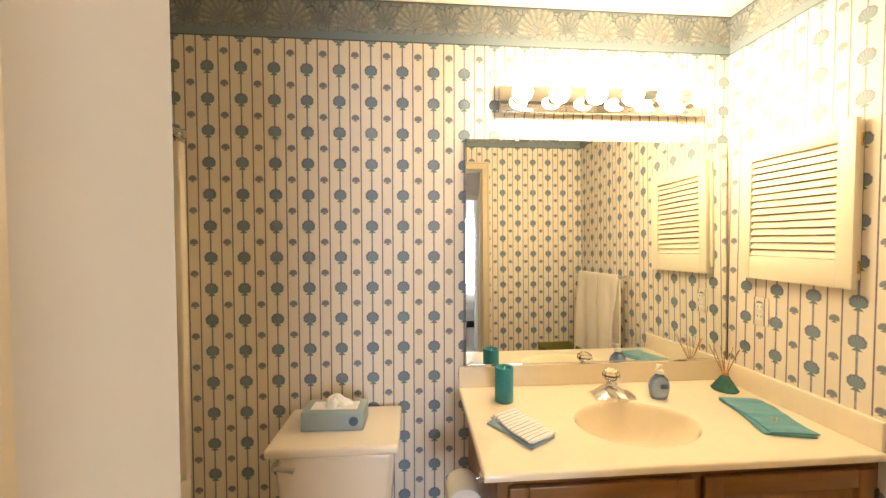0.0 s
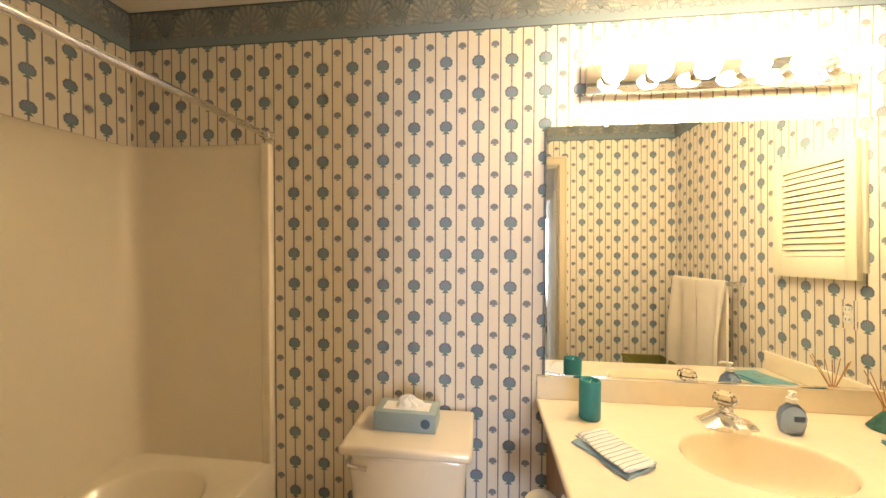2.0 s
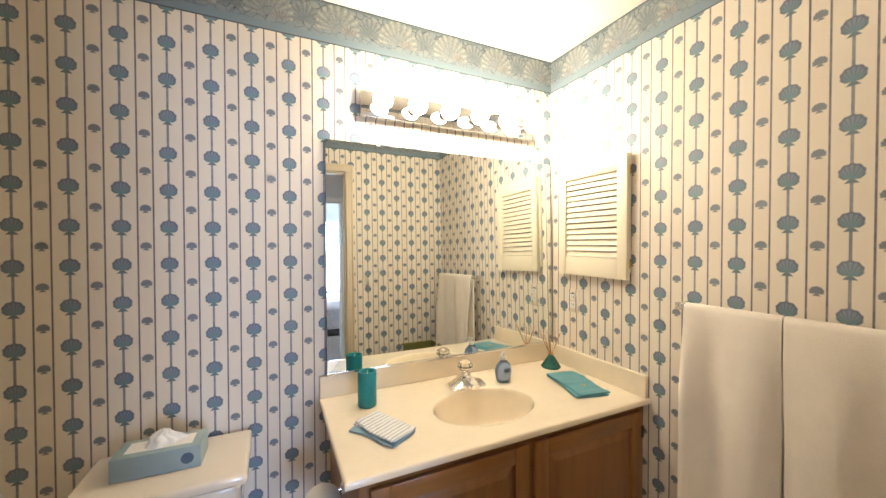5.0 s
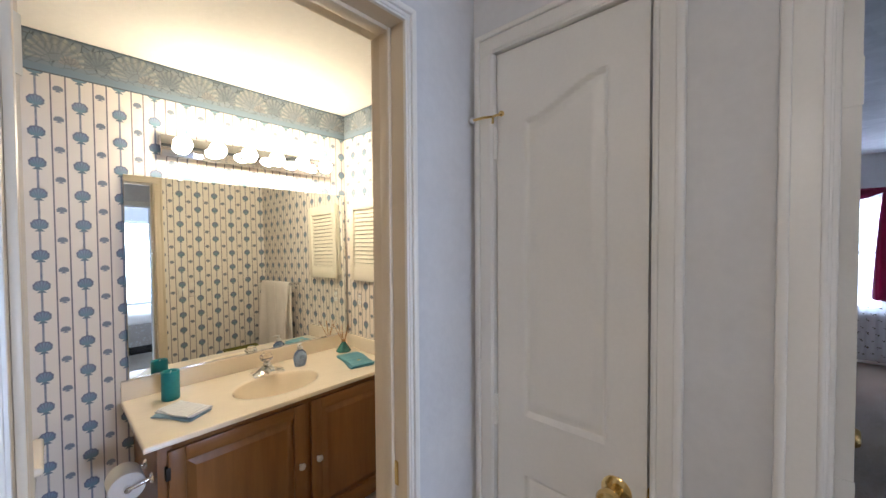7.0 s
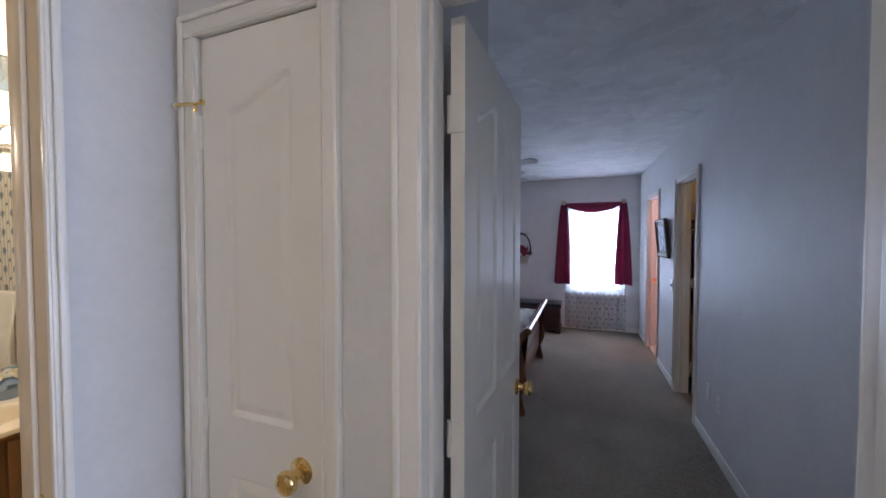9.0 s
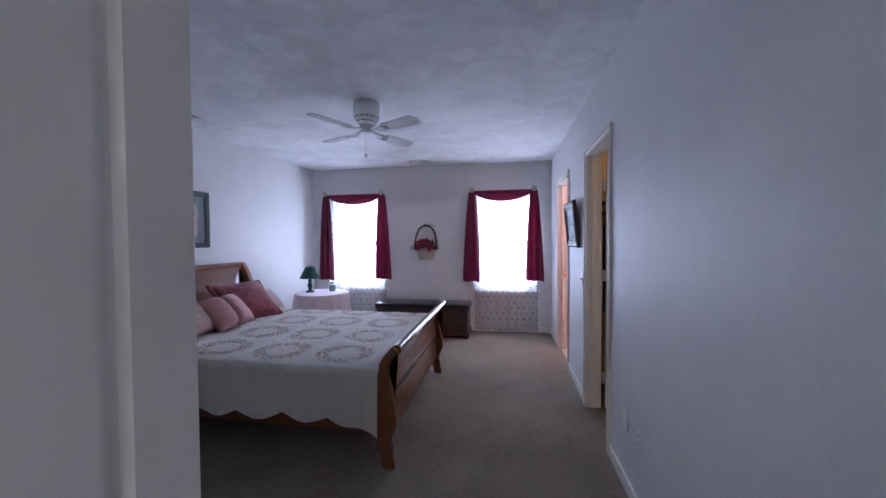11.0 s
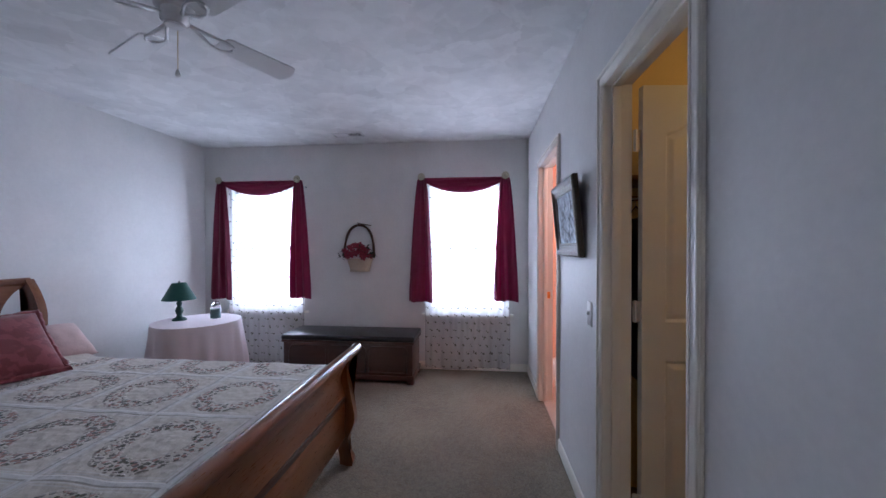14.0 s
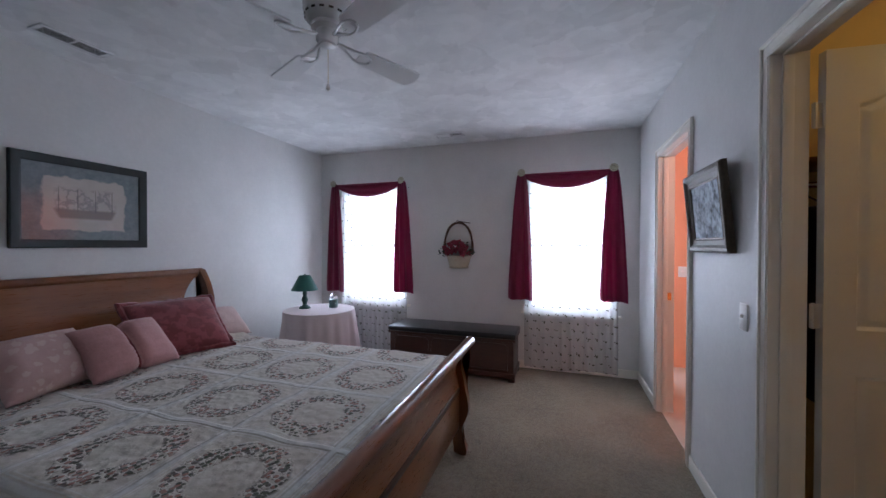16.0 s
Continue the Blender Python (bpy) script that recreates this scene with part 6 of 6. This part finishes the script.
def curtains(w0, w1, y0, y1):
    """A wine-red scarf over two rosettes at y0 and y1, and a sheer before the opening w0 to w1 that hangs to the floor."""
    ya, yb = w0 + 0.005, w1 - 0.005
    s = thing("sheer_curtain", (RE - 0.05, (y0 + y1) / 2, 0), "sheer white curtain with small sprigs hanging to the carpet", "curtain", "sheer curtains")
    bm = bmesh.new()
    sheet(bm, lambda u, v: Vector((RE - 0.048 + 0.010 * math.sin(40 * u + 2 * v) * (0.3 + 0.7 * (1 - v)) + 0.004 * math.sin(95 * u), ya - 0.02 + (yb - ya + 0.04) * u, 0.03 + 0.012 * math.sin(7 * u) + (2.02 - 0.03) * v)), 120, 30)
    part("panel", bm, "sheer", s, smooth=180)
    part("rod", tube(bmesh.new(), [(RE - 0.048, ya - 0.03, 2.025), (RE - 0.048, yb + 0.03, 2.025)], 0.006, 10), "vinyl_white", s)
    for yy in (ya - 0.03, yb + 0.03):
        part("bracket", boxes([(RE - 0.052, yy - 0.006, 2.015, RE, yy + 0.006, 2.035)], 0.002), "vinyl_white", s)
    c = thing("scarf_valance", (RE - 0.08, (y0 + y1) / 2, 2.1), "wine-red scarf swagged between two rosettes, tails hanging at both sides", "curtain", "scarf valances")
    top = 2.095
    bm = bmesh.new()

    def swag(u, v):
        sag = 0.115 * v + 0.03
        w = 4 * u * (1 - u)
        z = top + 0.012 - 0.030 * (1 - w) * v - sag * w * (v * 1.15) - 0.012
        x = RE - 0.075 - 0.035 * math.sin(math.pi * v) * w - 0.008 * math.sin(22 * v) * w
        return Vector((x, y0 + (y1 - y0) * u, z))
    sheet(bm, swag, 50, 30)
    solid(bm, 0.002)
    part("swag", bm, "wine_silk", c, smooth=180)
    for sgn, yc in ((-1, y0), (1, y1)):
        bm = bmesh.new()
        zb = 0.772 if sgn < 0 else 0.752

        def tail(u, v):
            k = v
            wid = 0.075 + 0.165 * min(1.0, k * 1.1) ** 0.55 + 0.02 * k
            a = (u - 0.5)
            yy = yc + sgn * 0.012 * k + a * wid
            x = RE - 0.085 + 0.016 * math.sin(3 * 2 * math.pi * u + 0.8 * sgn + 1.2 * k) * min(1.0, 0.25 + k) + 0.006 * math.sin(23 * u + 3 * k)
            z = top - (top - zb) * k - 0.025 * k * abs(a) * math.cos(9 * u)
            return Vector((x, yy, z))
        sheet(bm, tail, 60, 40)
        solid(bm, 0.002)
        part("tail", bm, "wine_silk", c, smooth=180)
        r = part("rosette", lathe(bmesh.new(), [(0.012, -0.05), (0.012, 0.0), (0.036, 0.002), (0.040, 0.010), (0.030, 0.016), (0.022, 0.014), (0.016, 0.020), (0.004, 0.024)], RE - 0.115 + 0.05, yc, top + 0.005, 24, pose(-0.048, 0, 0, 0, -90, 0)), "wicker_pale", c, "antique gold rosette")
        bm = bmesh.new()
        for i in range(10):
            a = 2 * math.pi * i / 10
            bmesh.ops.create_uvsphere(bm, u_segments=8, v_segments=6, radius=0.010, matrix=Matrix.Translation((RE - 0.123, yc + 0.030 * math.cos(a), top + 0.005 + 0.030 * math.sin(a))))
        part("petals", bm, "wicker_pale", r)
        part("pin", tube(bmesh.new(), [(RE, yc, top + 0.005), (RE - 0.11, yc, top + 0.005)], 0.006, 8), "brass", c)


curtains(*WL, -0.092, 0.836)
curtains(*WR, -2.378, -1.486)


def basket():
    x, y = RE - 0.06, -0.772
    t = thing("hanging_basket", (RE, y, 1.07), "hanging wall basket of dark red flowers with a twig handle", "flower basket")
    bm = bmesh.new()

    def f(u, v):
        a = math.pi * u
        r = 0.105 + 0.040 * v
        return Vector((RE - 0.004 - 0.085 * math.sin(a) * (0.8 + 0.2 * v) + 0.003 * math.sin(60 * a) * math.sin(50 * v), y + r * math.cos(a), 1.075 + 0.135 * v))
    sheet(bm, f, 48, 24)
    bm2 = bm
    solid(bm2, 0.006)
    b = part("basket", bm2, "wicker_pale", t, "pale woven half-round basket")
    for z, r in ((1.08, 0.108), (1.212, 0.148)):
        part("braid", tube(bmesh.new(), [(RE - 0.006 - 0.088 * math.sin(math.pi * i / 20) * (0.8 if z < 1.1 else 1), y + r * math.cos(math.pi * i / 20), z) for i in range(21)], 0.008, 8), "wicker_pale", b)
    bm = bmesh.new()
    for k, (o, ph) in enumerate(((0.0, 0), (0.008, 2), (-0.008, 4))):
        tube(bm, [(RE - 0.03 + 0.010 * math.sin(14 * a + ph), y + (0.168 + 0.03 * math.sin(math.pi * a) + o * math.cos(9 * a + ph)) * math.cos(math.pi * a), 1.23 + (0.365 + o * math.sin(8 * a + ph)) * math.sin(math.pi * a)) for a in [i / 40 for i in range(41)]], 0.0105, 7)
    part("handle", bm, "wicker_dark", t, "dark twisted twig handle")
    part("bow", tube(bmesh.new(), [(RE - 0.04, y - 0.14, 1.585), (RE - 0.045, y - 0.05, 1.60), (RE - 0.04, y + 0.02, 1.615), (RE - 0.04, y + 0.01, 1.59)], 0.005, 6), "wicker_dark", t)
    rnd = random.Random(3)
    for i in range(24):
        fy = y + rnd.uniform(-0.165, 0.165)
        fz = 1.245 + rnd.uniform(-0.015, 0.135) * (1 - (fy - y) ** 2 / 0.05)
        fx = RE - 0.05 - rnd.uniform(0, 0.05)
        bm = bmesh.new()
        for q in range(9):
            a = q * 2.4
            rr = 0.010 + 0.020 * q / 9
            bmesh.ops.create_uvsphere(bm, u_segments=8, v_segments=5, radius=1.0, matrix=pose(fx - 0.012 + 0.001 * q, fy + rr * math.cos(a), fz + rr * math.sin(a), 0, rnd.uniform(-30, 30), math.degrees(a)) @ Matrix.Diagonal((0.008, 0.018, 0.016, 1)))
        part("flower", bm, "petal_red", t)
    for i in range(60):
        a = rnd.uniform(-0.25, math.pi + 0.25)
        ly, lz = y + 0.20 * math.cos(a) * rnd.uniform(0.75, 1.05), 1.245 + 0.15 * math.sin(a) * rnd.uniform(0.2, 1.15)
        bm = bmesh.new()
        L = rnd.uniform(0.04, 0.07)
        m = pose(RE - 0.080 - rnd.uniform(0, 0.045), ly, lz, rnd.uniform(0, 360), rnd.uniform(-40, 40), rnd.uniform(0, 360))
        vs = [bm.verts.new(m @ Vector(p)) for p in ((-L / 2, 0, 0), (-L / 6, L / 5, 0.004), (L / 2, 0, 0), (-L / 6, -L / 5, 0.004))]
        bm.faces.new(vs)
        part("leaf", bm, "leaf_dark", t)


basket()


def ceiling_fan():
    x, y = 5.205, -0.855
    t = thing("ceiling_fan", (x, y, RC), "white four-blade ceiling fan close under the ceiling", "ceiling fan")
    part("housing", lathe(bmesh.new(), [(0.098, 0.0), (0.104, -0.01), (0.108, -0.05), (0.106, -0.10), (0.098, -0.135), (0.085, -0.15), (0.060, -0.155)], x, y, RC, 48), "fan_white", t)
    bm = bmesh.new()
    for i in range(16):
        a = 2 * math.pi * i / 16
        box(bm, -0.010, -0.002, -0.004, 0.010, 0.002, 0.004)
        bmesh.ops.transform(bm, matrix=pose(x + 0.100 * math.cos(a), y + 0.100 * math.sin(a), RC - 0.128, 0, 0, math.degrees(a) + 90), verts=bm.verts[-8:])
    part("vents", bm, "dark_metal", t)
    part("hub", lathe(bmesh.new(), [(0.060, 0), (0.072, -0.006), (0.072, -0.022), (0.058, -0.030), (0.050, -0.034), (0.050, -0.075), (0.040, -0.088), (0.020, -0.092)], x, y, RC - 0.155, 36), "fan_white", t)
    part("cap", lathe(bmesh.new(), [(0.034, 0), (0.034, -0.004), (0.012, -0.007), (0.003, -0.008)], x, y, RC - 0.246, 24), "fan_white", t)
    zb = RC - 0.235
    for k in range(4):
        ang = -26 + 90 * k
        m = pose(x, y, zb, 0, 0, ang) @ pose(0, 0, 0, -10, 0, 0)
        bm = bmesh.new()
        n = 12
        outline = [(0.185, -0.045), (0.20, -0.055), (0.49, -0.066)] + [(0.49 + 0.048 * math.cos(a), 0.066 * math.sin(a)) if abs(a) < 1 else (0.505 + 0.033 * math.cos(a), 0.066 * math.sin(a)) for a in [(-0.5 + i / n) * math.pi for i in range(1, n)]] + [(0.49, 0.066), (0.20, 0.055), (0.185, 0.045)]
        lo = [bm.verts.new((a, b, -0.004)) for a, b in outline]
        hi = [bm.verts.new((a, b, 0.004)) for a, b in outline]
        bm.faces.new(list(reversed(lo))), bm.faces.new(hi)
        for i in range(len(lo)):
            j = (i + 1) % len(lo)
            bm.faces.new((lo[i], lo[j], hi[j], hi[i]))
        bm.transform(m)
        bl = part("blade", bm, "fan_white", t, smooth=20)
        bm = bmesh.new()
        for s in (-1, 1):
            tube(bm, [(0.055, 0.0, 0.018), (0.10, s * 0.012, 0.006), (0.15, s * 0.030, -0.008), (0.19, s * 0.034, -0.008), (0.225, s * 0.020, -0.008), (0.235, 0, -0.008)], [0.008, 0.007, 0.006, 0.006, 0.006, 0.006], 8)
        box(bm, 0.165, -0.03, -0.009, 0.215, 0.03, -0.004, 0.002)
        bm.transform(m)
        part("blade_iron", bm, "fan_white", bl, "white scrolled blade bracket")
    bm = tube(bmesh.new(), [(x + 0.046, y + 0.03, RC - 0.225), (x + 0.05, y + 0.032, RC - 0.235), (x + 0.05, y + 0.032, RC - 0.40)], 0.0014, 6)
    part("pull_chain", bm, "brass", t)
    part("pull_weight", lathe(bmesh.new(), [(0.002, 0.0), (0.006, -0.008), (0.011, -0.026), (0.006, -0.034), (0.001, -0.036)], x + 0.05, y + 0.032, RC - 0.398, 16), "steel_hinge", t)


ceiling_fan()


def vent(x, y, lx, ly, label):
    t = thing("ceiling_vent", (x, y, RC), label, "vent", "ceiling vents")
    w, h = lx / 2, ly / 2
    part("frame", boxes([(x - w, y - h, RC - 0.008, x + w, y - h + 0.022, RC - 0.0005), (x - w, y + h - 0.022, RC - 0.008, x + w, y + h, RC - 0.0005), (x - w, y - h + 0.022, RC - 0.008, x - w + 0.022, y + h - 0.022, RC - 0.0005), (x + w - 0.022, y - h + 0.022, RC - 0.008, x + w, y + h - 0.022, RC - 0.0005)] + ([(x - 0.006, y - h + 0.02, RC - 0.008, x + 0.006, y + h - 0.02, RC - 0.0005)] if lx > ly else [(x - w + 0.02, y - 0.006, RC - 0.008, x + w - 0.02, y + 0.006, RC - 0.0005)]), 0.002), "fan_white", t)
    # black sheet below the uncut ceiling stands in for the duct's shade
    part("throat_shade", boxes([(x - w + 0.02, y - h + 0.02, RC - 0.0058, x + w - 0.02, y + h - 0.02, RC - 0.0008)]), "black_vinyl", t)
    n = 7
    for i in range(n):
        if lx > ly:
            yy = y - h + 0.028 + (ly - 0.056) * i / (n - 1)
            bm = boxes([(x - w + 0.02, -0.0034, -0.0006, x + w - 0.02, 0.0034, 0.0006)])
            bm.transform(pose(0, yy, RC - 0.0066, 24, 0, 0))
            part("slat", bm, "fan_white", t)
            continue
        xx = x - w + 0.028 + (lx - 0.056) * i / (n - 1)
        for ya, yb, tilt in ((y - h + 0.02, y - 0.004, -18), (y + 0.004, y + h - 0.02, 45)):
            bm = boxes([(-0.0040, ya, -0.0006, 0.0040, yb, 0.0006)])
            bm.transform(pose(xx, 0, RC - 0.0066, 0, tilt, 0))
            part("slat", bm, "fan_white", t)


vent(5.10, 0.79, 0.33, 0.13, "white louvred ceiling register near the headboard wall")
vent(7.43, -0.765, 0.13, 0.31, "white louvred ceiling register near the windows")


def ship_print():
    m, n = fresh("ship_print")
    x, y, z = n.split(n.world())
    p = n.world()
    u = n.math("DIVIDE", n.math("SUBTRACT", x, 5.308), 0.30)
    v = n.math("DIVIDE", n.math("SUBTRACT", z, 1.592), 0.225)
    w1, w2 = n.noise(p, 9, 4), n.noise(p, 28, 4, 0.65)
    au, av = n.math("ABSOLUTE", u), n.math("ABSOLUTE", v)
    edge = n.math("MAXIMUM", n.math("ADD", au, n.math("MULTIPLY_ADD", w1, 0.3, -0.15)), n.math("ADD", av, n.math("MULTIPLY_ADD", w1, 0.35, -0.2)))
    border = n.mix(w2, (0.10, 0.14, 0.16), (0.30, 0.32, 0.32))
    paper = n.mix(w1, (0.42, 0.36, 0.32), (0.55, 0.49, 0.44))
    col = n.mix(n.less(edge, 0.72, 0.02), border, paper)
    hull = n.math("MULTIPLY", n.less(n.math("ABSOLUTE", n.math("ADD", v, 0.28)), 0.13, 0.03), n.less(n.math("ADD", au, n.math("MULTIPLY", v, -0.35)), 0.60, 0.03))
    col = n.mix(n.math("MULTIPLY", hull, 0.75), col, (0.19, 0.15, 0.14))
    sail = n.math("MULTIPLY", n.less(n.math("ABSOLUTE", n.math("SUBTRACT", v, 0.12)), 0.32, 0.05), n.less(au, 0.52, 0.05))
    cloth = n.less(n.math("ABSOLUTE", n.math("SUBTRACT", n.noise(p, 17, 3), 0.5)), 0.05, 0.03)
    col = n.mix(n.math("MULTIPLY", n.math("MULTIPLY", sail, cloth), 0.6), col, (0.22, 0.20, 0.20))
    mast = n.less(n.math("ABSOLUTE", n.math("SUBTRACT", n.math("FRACT", n.math("MULTIPLY", u, 3.2)), 0.5)), 0.03, 0.01)
    col = n.mix(n.math("MULTIPLY", n.math("MULTIPLY", sail, mast), 0.6), col, (0.15, 0.13, 0.13))
    n.set(Base_Color=col, Roughness=0.08, Specular_IOR_Level=0.6, Coat_Weight=1.0, Coat_Roughness=0.01)


ship_print()


def landscape_print():
    m, n = fresh("landscape_print")
    p = n.coords()
    a, b = n.noise(p, 14, 5, 0.65), n.noise(p, 50, 3)
    f = n.math("ADD", n.math("MULTIPLY", a, 0.7), n.math("MULTIPLY", b, 0.3))
    # the pale blue puts the window's reflection into the picture's colour
    n.set(Base_Color=n.mix(n.math("MULTIPLY_ADD", f, 4.0, -1.5), (0.015, 0.02, 0.026), (0.45, 0.51, 0.60)), Roughness=0.6, Specular_IOR_Level=0.12)


landscape_print()


def framed(name, m, w, h, fw, depth, fmat, pmat, label, rings):
    """A picture. Local: x across, z up from the lower edge, -y out of the wall."""
    t = thing(name, m.translation, label, "picture")
    bm = bmesh.new()
    loops = []
    for inset, d in rings:
        loops.append([bm.verts.new((X, -d, Z)) for X, Z in ((inset - w / 2, inset), (w / 2 - inset, inset), (w / 2 - inset, h - inset), (inset - w / 2, h - inset))])
    for a, b in zip(loops, loops[1:]):
        for i in range(4):
            bm.faces.new((a[i], a[(i + 1) % 4], b[(i + 1) % 4], b[i]))
    bm.transform(m)
    part("frame", bm, fmat, t, smooth=20)
    bm = boxes([(-w / 2 + fw - 0.002, -depth * 0.45, fw - 0.002, w / 2 - fw + 0.002, -depth * 0.30, h - fw + 0.002)])
    bm.transform(m)
    part("print", bm, pmat, t, smooth=0)
    bm = boxes([(-w / 2 + 0.004, -0.004, 0.004, w / 2 - 0.004, -0.001, h - 0.004)])
    bm.transform(m)
    part("backing", bm, "wicker_dark", t)


framed("ship_picture", pose(5.308, RN, 1.312, 0, 0, 180) @ pose(0, 0, 0, 0, 0, 180), 0.715, 0.57, 0.052, 0.03, "frame_green", "ship_print", "framed print of a sailing ship in a dark green frame", [(0, 0.0005), (0, 0.024), (0.006, 0.028), (0.040, 0.022), (0.052, 0.016), (0.053, 0.008)])
framed("small_picture", pose(5.950, RS + 0.003, 1.300, 0, 0, 180) @ pose(0, 0, 0, 5.5, 0, 0), 0.51, 0.425, 0.075, 0.034, "frame_gilt", "landscape_print", "small painting in a carved dark gilt frame, tilted off the wall", [(0, 0.0005), (0, 0.024), (0.010, 0.032), (0.026, 0.033), (0.040, 0.022), (0.060, 0.018), (0.068, 0.021), (0.075, 0.018), (0.076, 0.008)])
switch("wall_switch", pose(5.63, RS, 1.03, 0, 0, 180), "white single light switch beside the closet door")
bm = boxes([(4.425, RS, 0.335, 4.495, RS + 0.006, 0.450)], 0.003)
single("wall_plate", bm, "white_plastic", "white blank cover plate low on the bedroom wall", "wall plate")
outlet("wall_outlet", pose(4.25, RS, 0.385, 0, 0, 180), "white duplex outlet low on the bedroom wall")

# ---------- rooms behind the doorways ----------


def walk_in_contents():
    s = thing("closet_shelf", (5.6, -4.2, 1.75), "wooden closet shelf with folded dark clothes", "shelf")
    part("board", boxes([(5.66, -4.55, 1.68, 5.945, -2.80, 1.70)], 0.003), "oak", s)
    part("rail", tube(bmesh.new(), [(5.78, -4.6, 1.60), (5.78, -2.78, 1.60)], 0.014, 12), "chrome", s)
    rnd = random.Random(11)
    for i in range(9):
        y = -2.90 - 0.11 * i
        g = thing("hanging_garment", (5.78, y, 1.5), "dark garment hanging on the closet rail", "clothes", "clothes in the closet")
        bm = boxes([(5.60, y - 0.03, 0.55 + 0.3 * rnd.random(), 5.93, y + 0.03, 1.50)], 0.02, 2)
        part("cloth", bm, ["black_vinyl", "damask_red", "wicker_dark", "blue_cloth"][i % 4], g)
        part("hanger", tube(bmesh.new(), [(5.62, y, 1.49), (5.78, y, 1.56), (5.94, y, 1.49)], 0.004, 6), "wicker_dark", g)
        part("hook", tube(bmesh.new(), [(5.78, y, 1.555), (5.78, y, 1.60), (5.785, y, 1.614)], 0.002, 6), "chrome", g)


walk_in_contents()
switch("wall_switch", pose(8.3, -3.16, 1.05, 0, 0, -90), "white double light switch on the orange wall", 2)
structure("floor_ensuite", boxes([(6.10, -4.6, 0, 8.3, RS - T, 0.006), (D2A, RS - T, 0, D2B, RS - 0.03, 0.006)]), "bath_floor", "pale vinyl ensuite floor", "floor")


def guest_room():
    t = thing("guest_bed", (2.4, -4.8, 0), "low bed with a white cover and mauve skirt", "bed")
    part("skirt", boxes([(1.65, -5.5, 0.12, 3.2, -4.0, 0.46)], 0.02, 2), "sham_cloth", t)
    part("cover", boxes([(1.63, -5.52, 0.44, 3.22, -3.98, 0.60)], 0.06, 4), "terry", t)
    part("frame", boxes([(1.68, -5.48, 0.0, 3.18, -4.03, 0.125)], 0.01), "black_wood", t)
    c = thing("sheer_curtain", (2.5, -5.86, 0.5), "white curtain at the guest room window", "curtain")
    bm = bmesh.new()
    sheet(bm, lambda u, v: Vector((1.40 + 0.45 * u, -5.84 + 0.03 * math.sin(30 * u), 0.5 + 1.65 * v)), 60, 8)
    sheet(bm, lambda u, v: Vector((2.75 + 0.5 * u, -5.84 + 0.03 * math.sin(30 * u), 0.5 + 1.65 * v)), 60, 8)
    part("panel", bm, "table_linen", c, smooth=180)
    part("rod", tube(bmesh.new(), [(1.35, -5.84, 2.15), (3.3, -5.84, 2.15)], 0.01, 10), "vinyl_white", c)


guest_room()
